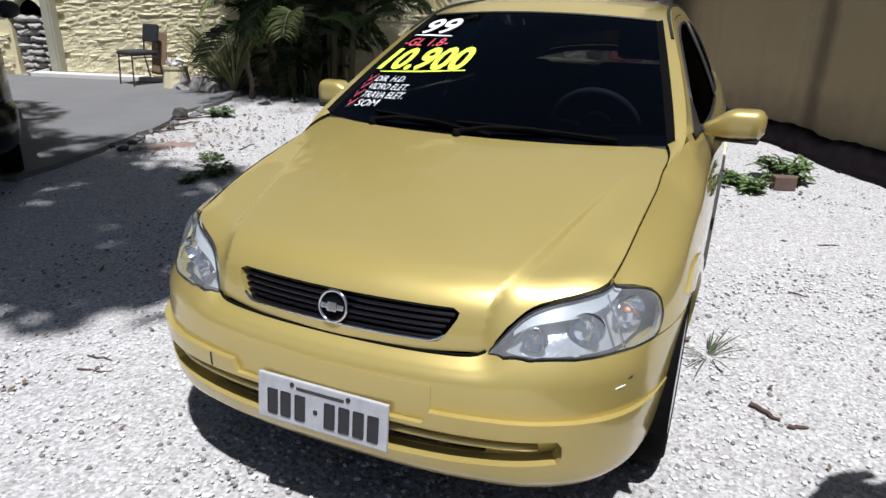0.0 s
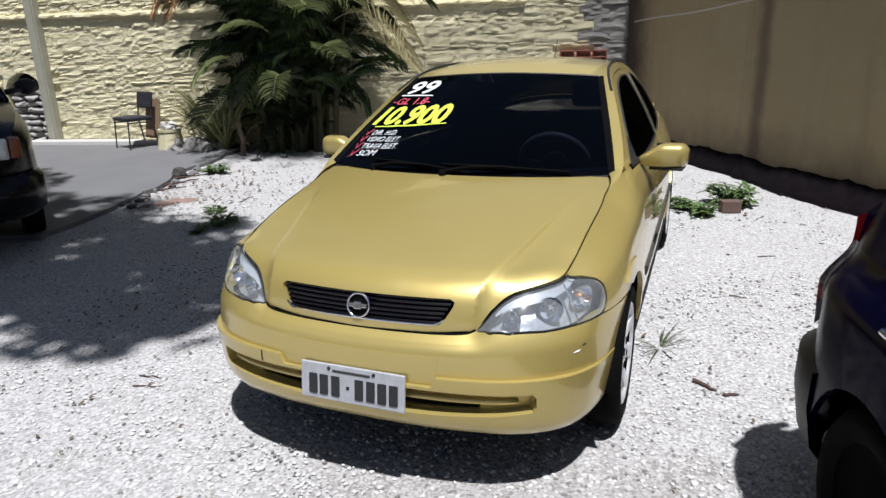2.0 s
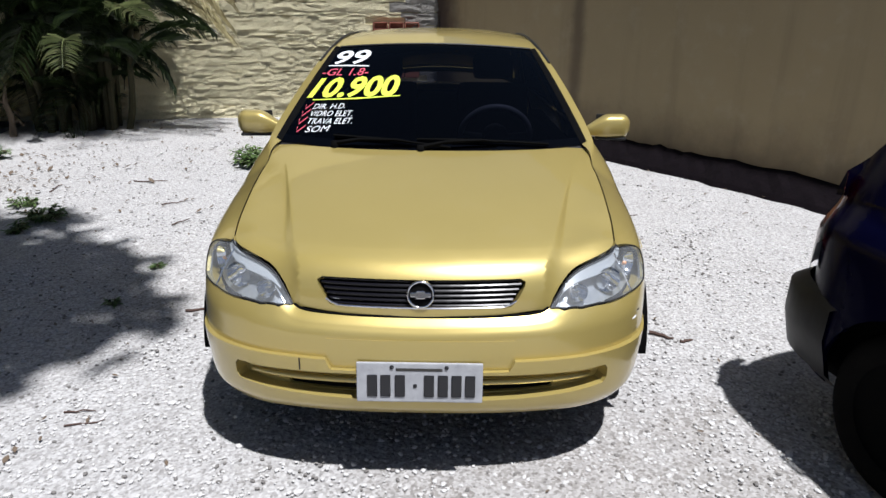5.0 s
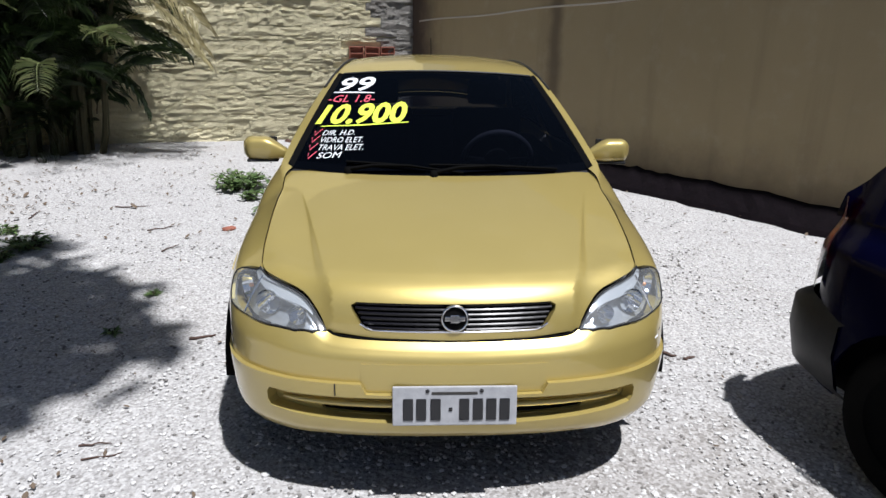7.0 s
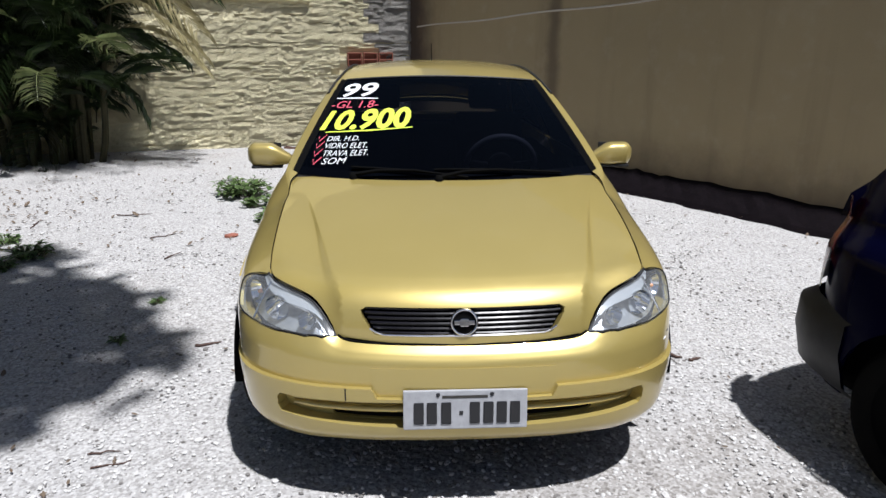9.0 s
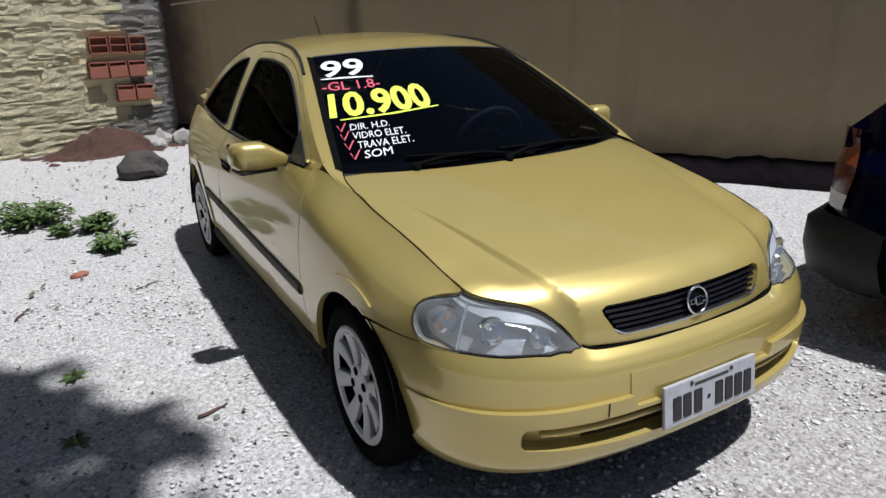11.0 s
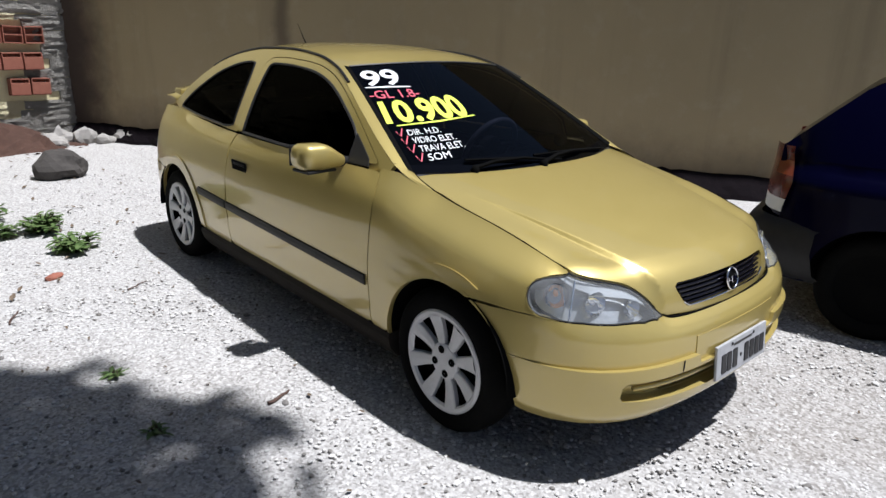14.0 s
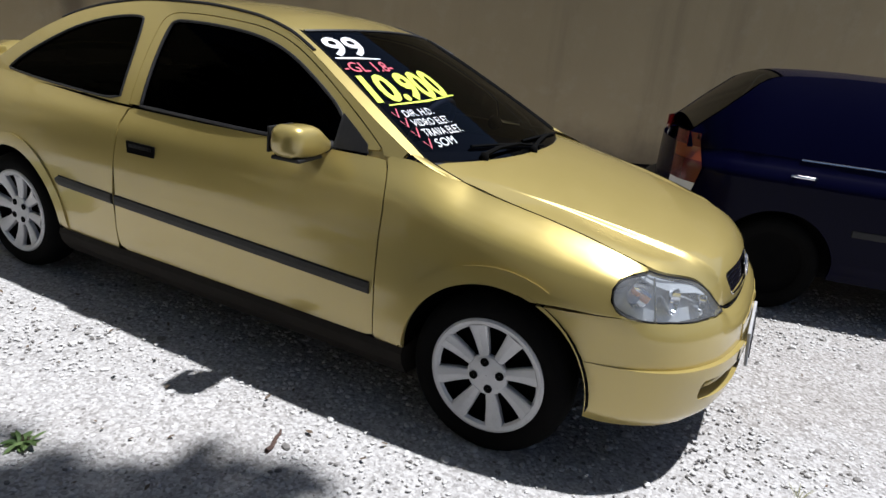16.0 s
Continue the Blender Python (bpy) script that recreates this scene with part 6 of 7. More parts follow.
def stone_mesh(seed):
    """A split-faced stone, one unit wide, high and deep, with a broken front."""
    rnd = random.Random(seed)
    bm = bmesh.new()
    nx, nz = 5, 4
    g = []
    for k in range(nz):
        row = []
        for i in range(nx):
            x, z = -0.5 + i / (nx - 1), -0.5 + k / (nz - 1)
            edge = i in (0, nx - 1) or k in (0, nz - 1)
            y = -0.45 - 0.55 * rnd.random() * (0.55 if edge else 1.0)
            if 0 < i < nx - 1:
                x += rnd.uniform(-0.06, 0.06)
            if 0 < k < nz - 1:
                z += rnd.uniform(-0.08, 0.08)
            if k in (0, nz - 1):
                z += rnd.uniform(-0.09, 0.09)
            row.append(bm.verts.new((x, y, z)))
        g.append(row)
    for a, b in zip(g, g[1:]):
        for i in range(nx - 1):
            bm.faces.new((a[i], a[i + 1], b[i + 1], b[i]))
    rim = g[0] + [r[-1] for r in g[1:-1]] + g[-1][::-1] + [r[0] for r in g[1:-1]][::-1]
    back = [bm.verts.new((v.co.x, 0.0, v.co.z)) for v in rim]
    n = len(rim)
    for i in range(n):
        bm.faces.new((rim[i], back[i], back[(i + 1) % n], rim[(i + 1) % n]))
    bmesh.ops.recalc_face_normals(bm, faces=bm.faces)
    me = bpy.data.meshes.new("stone")
    bm.to_mesh(me)
    bm.free()
    return me


POST_GREY = plain_mat("weathered_post", (0.27, 0.26, 0.20), (0.37, 0.355, 0.28), 4, 0.9, 0.35)


def build_stone_wall():
    rnd = random.Random(11)
    variants = {}
    for mat_key, mt in (("y", STONE_YELLOW), ("g", STONE_GREY)):
        variants[mat_key] = []
        for k in range(8):
            me = stone_mesh(k + 1)
            me.materials.append(mt)
            variants[mat_key].append(me)
    face = -Vector((BACK_WAY.y, -BACK_WAY.x, 0))
    if face.y > 0:
        face = -face
    rz = math.atan2(-BACK_WAY.y, -BACK_WAY.x)
    origin = CORNER + Vector((0.05, 0.12, 0))
    rows = []
    z = -0.03
    while z < 3.15:
        h = rnd.uniform(0.06, 0.135)
        rows.append((z, h))
        z += h
    spots = []
    for z, h in rows:
        d = rnd.uniform(-0.2, 0.0)
        while d < 12.6:
            w = rnd.uniform(0.13, 0.48)
            hh = h * rnd.uniform(0.9, 1.12)
            zz = z + h / 2 + rnd.uniform(-0.012, 0.012)
            c = d + w / 2
            hole = 0.42 < c < 1.10 and 0.45 < zz < 1.38
            niche = d + w > NICHE_A and d < NICHE_B and zz < NICHE_TOP
            if not hole and not niche and c > 0.02:
                spots.append((c, zz, w * 1.03, hh * 1.03, rnd.uniform(0.036, 0.058), rnd.randrange(8)))
            d += w
    spots.sort(key=lambda s: s[0] * 0.6 + abs(s[1] - 0.9) * 2.5)
    joined_v, joined_f, joined_m = [], [], []
    for i, (c, z, w, h, dep, kind) in enumerate(spots):
        grey = c < 0.75 + 0.35 * noise.noise(Vector((z * 1.5, 0, 5)))
        me = variants["g" if grey else "y"][kind]
        p = origin + BACK_WAY * c
        m = Matrix.LocRotScale((p.x, p.y, z), Euler((0, 0, rz)), (w, dep, h))
        if i < 290:
            ob = new("stone", me)
            ob.matrix_world = m
            ob.parent = wall_back
        else:
            b = len(joined_v)
            joined_v += [tuple(m @ v.co) for v in me.vertices]
            joined_f += [[b + k for k in pl.vertices] for pl in me.polygons]
            joined_m += [1 if grey else 0] * len(me.polygons)
    me = bpy.data.meshes.new("more_stones")
    me.from_pydata(joined_v, [], joined_f)
    me.materials.append(STONE_YELLOW)
    me.materials.append(STONE_GREY)
    me.polygons.foreach_set("material_index", joined_m)
    me.update()
    ob = new("more_stones", me)
    ob.parent = wall_back
    tagged(ob, kind="stuff")
    # exposed hollow clay bricks in a broken patch
    for r in range(3):
        for k in range(3):
            c = 0.50 + 0.235 * k + (0.05 if r == 1 else 0)
            z = 0.62 + 0.30 * r
            if r == 0 and k == 2:
                continue
            bm = bmesh.new()
            w, h, t = 0.215, 0.20, 0.09
            box(bm, (-w / 2, -0.012, -h / 2), (w / 2, 0.0, h / 2), 0.003)
            for q in (-1, 1):
                box(bm, (q * (w / 2 - 0.006) - 0.006, -t, -h / 2), (q * (w / 2 - 0.006) + 0.006, -0.012, h / 2), 0.002)
            for q in (-1, 0, 1):
                box(bm, (-w / 2, -t, q * (h / 2 - 0.007) - 0.007), (w / 2, -0.012, q * (h / 2 - 0.007) + 0.007), 0.002)
            if r < 2:
                box(bm, (-w / 2, -t - 0.008, -h / 2 + 0.01), (w / 2, -t, h / 2 - 0.05), 0.003)
            ob = part("clay_brick", bm, BRICK, wall_back)
            p = origin + BACK_WAY * c + Vector((0, -0.02 - 0.02 * (r == 1), 0))
            ob.matrix_world = Matrix.LocRotScale((p.x, p.y, z + 0.05), Euler((0, random.uniform(-0.05, 0.05), rz)), None)
    # arched niche: head of the arch; sides and back painted near-black for shade
    niche = thing("wall_niche", (0, 0, 0), "arched niche in the yellow wall, painted near-black inside for shade, half filled with stones", "niche")
    r = (NICHE_B - NICHE_A) / 2
    bm = bmesh.new()
    arc = [(r * math.cos(math.pi * k / 16), NICHE_TOP - 0.36 + 0.36 * math.sin(math.pi * k / 16)) for k in range(17)]
    for (xa, za), (xb, zb) in zip(arc, arc[1:]):
        for y0 in (-0.045, 0.18):
            bm.faces.new([bm.verts.new(p) for p in ((xa, y0, za), (xb, y0, zb), (xb, y0, NICHE_TOP + 0.02), (xa, y0, NICHE_TOP + 0.02))])
        bm.faces.new([bm.verts.new(p) for p in ((xa, -0.045, za), (xb, -0.045, zb), (xb, 0.18, zb), (xa, 0.18, za))])
    part("arch_head", bm, STONE_YELLOW, niche)
    bm = bmesh.new()
    box(bm, (-r, 0.0, NICHE_TOP), (r, 0.2, 5.6), 0.0)
    part("lintel", bm, MORTAR, niche)
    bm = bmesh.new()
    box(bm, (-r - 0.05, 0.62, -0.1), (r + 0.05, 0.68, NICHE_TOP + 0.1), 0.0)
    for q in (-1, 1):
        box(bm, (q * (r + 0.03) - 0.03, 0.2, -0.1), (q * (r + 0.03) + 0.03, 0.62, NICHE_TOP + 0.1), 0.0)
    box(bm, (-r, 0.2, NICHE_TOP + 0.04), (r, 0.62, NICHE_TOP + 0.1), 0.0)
    part("recess", bm, DARK_VOID, niche, "recess with its shade painted near-black")
    p = origin + BACK_WAY * ((NICHE_A + NICHE_B) / 2)
    niche.matrix_world = Matrix.LocRotScale((p.x, p.y, 0), Euler((0, 0, rz)), None)
    # concrete post in the wall
    post = thing("wall_post", (0, 0, 0), "weathered grey concrete post set in the stone wall", "post")
    bm = bmesh.new()
    box(bm, (-0.065, -0.20, 0), (0.065, 0.05, 2.9), 0.012)
    ob = part("shaft", bm, POST_GREY, post)
    bm = bmesh.new()
    box(bm, (0.065, -0.18, 0), (0.095, -0.02, 2.9), 0.008)
    part("edge_strip", bm, POST_GREY, post)
    p = origin + BACK_WAY * 9.66
    post.matrix_world = Matrix.LocRotScale((p.x, p.y, 0), Euler((0, 0, rz)), None)
    # grey band course, broken and uneven
    bm = bmesh.new()
    rows = []
    for k in range(230):
        x = -13 + 11.4 * k / 229
        n1, n2 = noise.noise(Vector((x * 2.1, 0, 3))), noise.noise(Vector((x * 9.0, 5, 1)))
        row = []
        for j, (y, z) in enumerate(((0.0, 2.055), (-0.062, 2.06), (-0.085, 2.085), (-0.08, 2.115), (-0.055, 2.14), (0.0, 2.145))):
            dz = 0.018 * n1 + 0.016 * n2 + 0.014 * noise.noise(Vector((x * 14, j * 1.7, 9)))
            dy = 0.020 * noise.noise(Vector((x * 11, j * 2.3, 2))) if 0 < j < 5 else 0
            row.append(bm.verts.new((x, y + dy, z + dz)))
        rows.append(row)
    for a, b in zip(rows, rows[1:]):
        for j in range(5):
            bm.faces.new((a[j], b[j], b[j + 1], a[j + 1]))
    ob = mesh_object("trim", bm, MORTAR)
    ob.matrix_world = Matrix.LocRotScale((origin.x, origin.y, 0), Euler((0, 0, rz)), None)
    tagged(ob, "weathered grey concrete band along the stone wall", "trim", kind="structure")


def build_side_wall_details():
    n = Vector((SIDE_WAY.y, -SIDE_WAY.x, 0))
    # thin pale line that climbs along the wall
    bm = bmesh.new()
    rows = []
    for k in range(60):
        d = 0.10 + 9.5 * k / 59
        z = 1.735 + 0.052 * d + 0.010 * math.sin(d * 3.0)
        p = CORNER + SIDE_WAY * d
        rows.append([bm.verts.new(p + n * o + Vector((0, 0, z + dz))) for o, dz in ((-0.001, -0.011), (0.006, -0.007), (0.006, 0.007), (-0.001, 0.011))])
    for a, b in zip(rows, rows[1:]):
        for j in range(3):
            bm.faces.new((a[j], a[j + 1], b[j + 1], b[j]))
    ob = mesh_object("wall_crack", bm, WALL_LINE)
    ob.parent = wall_side
    # rough footing along the base, coloured almost black
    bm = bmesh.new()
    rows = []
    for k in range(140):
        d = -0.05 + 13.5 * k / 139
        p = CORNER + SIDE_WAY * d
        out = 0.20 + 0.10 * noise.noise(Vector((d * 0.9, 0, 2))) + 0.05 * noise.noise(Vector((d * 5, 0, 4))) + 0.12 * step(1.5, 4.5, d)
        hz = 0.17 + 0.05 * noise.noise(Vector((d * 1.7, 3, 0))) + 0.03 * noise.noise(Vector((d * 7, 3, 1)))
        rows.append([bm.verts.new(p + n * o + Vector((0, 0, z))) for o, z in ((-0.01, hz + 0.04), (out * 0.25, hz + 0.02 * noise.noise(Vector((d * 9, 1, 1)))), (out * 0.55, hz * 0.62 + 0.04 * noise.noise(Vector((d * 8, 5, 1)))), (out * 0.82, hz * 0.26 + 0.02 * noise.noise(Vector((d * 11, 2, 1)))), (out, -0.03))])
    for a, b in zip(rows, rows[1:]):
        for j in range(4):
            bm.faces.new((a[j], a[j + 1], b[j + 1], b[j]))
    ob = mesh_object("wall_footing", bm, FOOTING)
    tagged(ob, "near-black broken footing along the rendered wall", "footing", kind="structure")


build_stone_wall()
build_side_wall_details()

ADDED_WALL_DARK = plain_mat("dark_added_wall", (0.07, 0.06, 0.05), (0.11, 0.10, 0.085), 1.2, 0.9, 0.2)
# plain walls added out of view, for the glass and paint to reflect
wall_box("wall_front", (-14, -13, 0), (13, -13, 0), 3.2, 0.2, -1, ADDED_WALL_PALE, "added plain pale wall behind the camera, unseen")
wall_box("wall_left", (-14, 5.2, 0), (-14, -13, 0), 7.0, 0.2, -1, ADDED_WALL_DARK, "added dark wall, unseen, that keeps bright sky out of the car windows")

# ---------------------------------------------------------------- concrete slab and curb


def build_slab():
    bm = bmesh.new()
    edge = curve2([(-4.15, 1.2), (-4.35, 2.0), (-4.62, 2.75), (-4.85, 3.4), (-5.22, 4.0), (-5.36, 4.8), (-5.62, 5.5), (-5.75, 6.35)], 6)
    edge = [(x + 0.05 * noise.noise(Vector((y * 4, 1, 1))), y) for x, y in edge]
    loop = edge + [(-9.3, 5.55), (-13.5, 4.6), (-13.5, 1.0), (-8.0, 0.4)]
    top = [bm.verts.new((x, y, 0.045)) for x, y in loop]
    low = [bm.verts.new((x, y, -0.05)) for x, y in loop]
    bm.faces.new(top)
    n = len(loop)
    for i in range(n):
        bm.faces.new((top[i], top[(i + 1) % n], low[(i + 1) % n], low[i]))
    ob = mesh_object("pavement", bm, CONCRETE)
    tagged(ob, "worn grey concrete slab with a broken edge", "pavement", kind="structure")
    bm = bmesh.new()
    a = CORNER + BACK_WAY * 9.9 + Vector((0.1, -0.22, 0))
    b = CORNER + BACK_WAY * 6.6 + Vector((0.1, -0.22, 0))
    d = (b - a).normalized()
    m = Matrix.LocRotScale((a + b) / 2, Euler((0, 0, math.atan2(d.y, d.x))), None)
    box(bm, (-(b - a).length / 2, -0.10, 0.0), ((b - a).length / 2, 0.10, 0.11), 0.015, m)
    ob = mesh_object("curb", bm, CURB)
    tagged(ob, "pale concrete curb under the yellow wall", "curb", kind="structure")


build_slab()

# ---------------------------------------------------------------- plants


def frond_mesh(seed, length, droop, material, pairs=30, leaf=0.42):
    """A feather palm leaf that starts at the origin along +x and arches down."""
    rnd = random.Random(seed)
    bm = bmesh.new()
    n = 14
    pts = []
    for k in range(n + 1):
        t = k / n
        pts.append(Vector((length * (t - 0.18 * droop * t * t), 0.03 * math.sin(t * 3 + seed), length * (0.22 * t - droop * 0.62 * t * t))))
    tube(bm, pts, [0.013 * (1 - 0.8 * k / n) for k in range(n + 1)], 5)
    for k in range(pairs):
        t = 0.14 + 0.85 * k / (pairs - 1)
        i = min(int(t * n), n - 1)
        p = pts[i].lerp(pts[i + 1], t * n - i)
        fw = (pts[i + 1] - pts[i]).normalized()
        ll = leaf * (0.45 + 0.75 * math.sin(math.pi * (0.12 + 0.80 * t))) * rnd.uniform(0.85, 1.1)
        for s in (-1, 1):
            side = Vector((0, s, 0))
            d = (fw * rnd.uniform(0.55, 0.8) + side * 0.85 + Vector((0, 0, rnd.uniform(0.05, 0.35)))).normalized()
            w = 0.011 + 0.005 * rnd.random()
            up = d.cross(fw).normalized() * w
            q1 = p + d * ll * 0.45
            q2 = p + d * ll * 0.8 + Vector((0, 0, -0.10 * ll))
            q3 = p + d * ll + Vector((0, 0, -0.30 * ll * (0.6 + droop)))
            v = [bm.verts.new(x) for x in (p, q1 + up, q1 - up, q2 + up * 0.8, q2 - up * 0.8, q3)]
            bm.faces.new((v[0], v[2], v[1]))
            bm.faces.new((v[1], v[2], v[4], v[3]))
            bm.faces.new((v[3], v[4], v[5]))
    me = bpy.data.meshes.new("frond")
    bm.to_mesh(me)
    bm.free()
    me.materials.append(material)
    return me


FRONDS = [frond_mesh(k, ln, dr, PALM_SHADED, 42, 0.36) for k, (ln, dr) in enumerate(((1.0, 0.8), (1.15, 1.0), (0.95, 1.2), (1.25, 0.7)))]
SUNLIT_FRONDS = [frond_mesh(40 + k, ln, dr, PALM_SUNLIT, 38, 0.42) for k, (ln, dr) in enumerate(((1.15, 1.0), (1.3, 1.3), (1.0, 0.8)))]
STRAW_FRONDS = [frond_mesh(60 + k, ln, dr, PALM_STRAW, 40, 0.44) for k, (ln, dr) in enumerate(((1.3, 1.2), (1.5, 1.5)))]
DRY_FRONDS = [frond_mesh(20 + k, ln, dr, PALM_DRY, 28, 0.40) for k, (ln, dr) in enumerate(((1.4, 1.4), (1.6, 1.2)))]


def palm(at, seed, stems, tall, spread, label):
    rnd = random.Random(seed)
    p = thing("palm", (*at, 0), label, "palm tree", "palms by the stone wall")
    for k in range(stems):
        a = 2 * math.pi * k / stems + rnd.uniform(-0.4, 0.4)
        r = spread * rnd.uniform(0.2, 1.0)
        h = tall * rnd.uniform(0.20, 0.95)
        base = Vector((r * math.cos(a) * 0.5, r * math.sin(a) * 0.4, 0))
        top = base + Vector((math.cos(a) * r * 0.6, math.sin(a) * r * 0.4, h))
        bm = bmesh.new()
        pts = [base.lerp(top, t / 8) + Vector((0.04 * math.sin(t), 0.03 * math.cos(t * 1.3), 0)) for t in range(9)]
        tube(bm, pts, [0.045 - 0.018 * t / 8 + (0.005 if t % 2 else 0) for t in range(9)], 8)
        part("stem", bm, PALM_STEM, p)
        for j in range(14):
            me = rnd.choice(FRONDS)
            ob = new("frond", me)
            ob.parent = p
            el = rnd.uniform(-10, 55)
            ob.matrix_local = Matrix.Translation(pts[-1 - (j % 6)]) @ pose(0, 0, 0, rnd.uniform(-25, 25), -el, rnd.uniform(0, 360)) @ Matrix.Diagonal((*([rnd.uniform(0.75, 1.1)] * 3), 1))
    # low shoots
    for j in range(34):
        ob = new("frond", rnd.choice(FRONDS))
        ob.parent = p
        ob.matrix_local = pose(rnd.uniform(-0.5, 0.5) * spread, rnd.uniform(-0.4, 0.4) * spread, rnd.uniform(0.1, 2.1), rnd.uniform(-20, 20), -rnd.uniform(35, 80), rnd.uniform(0, 360)) @ Matrix.Diagonal((0.6, 0.6, 0.6, 1))
    return p


palm_a = palm((-5.0, 6.0), 3, 12, 6.6, 0.75, "dense feather palm clump before the stone wall, its inner shade coloured into the fronds")
palm_b = palm((-4.55, 6.15), 8, 12, 7.0, 0.70, "tall feather palm clump before the stone wall, its inner shade coloured into the fronds")
def hang(parent, meshes, spots):
    """Single fronds at x, y, z with their lift, heading and size."""
    for k, (x, y, z, el, head, size) in enumerate(spots):
        ob = new("frond", meshes[k % len(meshes)])
        ob.parent = parent
        ob.matrix_world = pose(x, y, z, 0, -el, head) @ Matrix.Diagonal((size, size, size, 1))


hang(palm_a, DRY_FRONDS, ((-5.62, 5.35, 2.52, 5, 215, 0.62), (-5.45, 5.30, 2.45, -5, 245, 0.55), (-5.75, 5.5, 2.7, 0, 190, 0.6), (-5.3, 5.2, 2.65, 10, 230, 0.6)))
# outer fronds coloured as if the sun struck them
hang(palm_a, SUNLIT_FRONDS, ((-4.80, 5.15, 2.10, 35, 262, 0.62), (-4.62, 5.1, 2.42, 20, 280, 0.6), (-4.45, 5.15, 1.70, 25, 205, 0.62), (-4.9, 5.2, 2.65, 30, 200, 0.7), (-5.0, 5.1, 1.35, 15, 225, 0.5)))
hang(palm_b, SUNLIT_FRONDS, ((-4.05, 5.1, 1.88, 30, 318, 0.82), (-4.0, 5.2, 2.25, 25, 345, 0.75), (-4.20, 5.1, 2.52, 20, 300, 0.7), (-3.9, 5.3, 1.42, 25, 330, 0.62), (-4.25, 5.1, 1.12, 20, 290, 0.55), (-3.95, 5.4, 2.7, 35, 10, 0.8)))
hang(palm_b, STRAW_FRONDS, ((-3.95, 5.9, 2.35, 28, 8, 0.95), (-3.90, 5.75, 2.15, 22, 348, 0.9), (-3.95, 6.1, 2.60, 30, 20, 0.95), (-3.85, 5.8, 1.85, 20, 0, 0.8), (-4.0, 6.0, 2.85, 25, 350, 1.0), (-3.8, 5.95, 1.55, 25, 12, 0.7)))


def leaf_blade(bm, p, d, up, ln, wd, curl=0.25):
    """One broad leaf."""
    side = d.cross(up).normalized()
    n = side.cross(d).normalized()
    pr = None
    for t, w in ((0.0, 0.12), (0.25, 0.75), (0.5, 1.0), (0.78, 0.7), (1.0, 0.05)):
        c = p + d * ln * t - n * curl * ln * t * t
        row = (bm.verts.new(c + side * wd * w + n * wd * 0.25 * w), bm.verts.new(c), bm.verts.new(c - side * wd * w + n * wd * 0.25 * w))
        if pr:
            bm.faces.new((pr[0], pr[1], row[1], row[0]))
            bm.faces.new((pr[1], pr[2], row[2], row[1]))
        pr = row


def weed(at, seed, radius, height, leaves, ln, label, wd=0.45):
    rnd = random.Random(seed)
    w = thing("weed", (*at, 0), label, "weed", "weeds in the yard")
    if radius > 0.05:
        leaves, ln = int(leaves * 2.2), ln * 1.1
    bm, bs = bmesh.new(), bmesh.new()
    for k in range(max(4, leaves // 7)):
        a = rnd.uniform(0, 2 * math.pi)
        r = radius * math.sqrt(rnd.random()) * 0.95
        tip = Vector((r * math.cos(a), r * math.sin(a), height * rnd.uniform(0.25, 1.0) * (1 - 0.4 * r / radius)))
        tube(bs, [Vector((tip.x * 0.3, tip.y * 0.3, -0.01)), tip * 0.6 + Vector((0, 0, 0.02)), tip], 0.0035, 5)
        for j in range(7):
            b = rnd.uniform(0, 2 * math.pi)
            d = Vector((math.cos(b), math.sin(b), rnd.uniform(-0.1, 0.7))).normalized()
            q = tip * rnd.uniform(0.55, 1.0)
            leaf_blade(bm, q, d, Vector((0, 0, 1)), ln * rnd.uniform(0.6, 1.15), ln * wd * rnd.uniform(0.35, 0.55))
    part("foliage", bm, WEED_GREEN, w)
    part("stem", bs, PALM_STEM, w)
    return w


def grass_tuft(at, seed, blades, ln, label, mat=None):
    rnd = random.Random(seed)
    w = thing("grass_tuft", (*at, 0), label, "grass", "grass tufts in the yard")
    bm = bmesh.new()
    for k in range(blades):
        a = rnd.uniform(0, 2 * math.pi)
        el = rnd.uniform(0.15, 1.0) if ln < 0.6 else rnd.uniform(1.0, 3.5)
        d = Vector((math.cos(a), math.sin(a), el)).normalized()
        leaf_blade(bm, Vector((0.01 * math.cos(a), 0.01 * math.sin(a), -0.005)), d, Vector((0, 0, 1)), ln * rnd.uniform(0.6, 1.1), ln * 0.017, 0.35)
    part("grass", bm, mat or WEED_GREEN, w)
    return w


GRASS_OLIVE = leaf_mat("olive_grass", (0.05, 0.07, 0.03), (0.09, 0.11, 0.05), 0.6)
BUSHY = "low leafy green weed rooted in the gravel"
weed((1.28, 4.12), 1, 0.26, 0.26, 150, 0.085, "bushy green weed beside a loose brick")
weed((0.86, 3.80), 2, 0.16, 0.13, 70, 0.075, BUSHY)
weed((1.06, 3.58), 3, 0.13, 0.12, 56, 0.08, BUSHY)
weed((-1.92, 4.12), 4, 0.32, 0.24, 200, 0.075, BUSHY)
weed((-1.41, 3.08), 5, 0.15, 0.13, 80, 0.075, BUSHY)
weed((-1.50, 3.66), 6, 0.19, 0.16, 110, 0.07, BUSHY)
weed((-1.74, 3.62), 16, 0.10, 0.12, 40, 0.07, BUSHY)
weed((-2.98, 2.08), 7, 0.20, 0.12, 90, 0.06, BUSHY)
weed((-3.02, 1.83), 8, 0.10, 0.07, 40, 0.055, BUSHY)
weed((-4.75, 4.15), 9, 0.22, 0.15, 80, 0.07, BUSHY)
weed((-3.35, 2.45), 12, 0.14, 0.08, 50, 0.05, BUSHY)
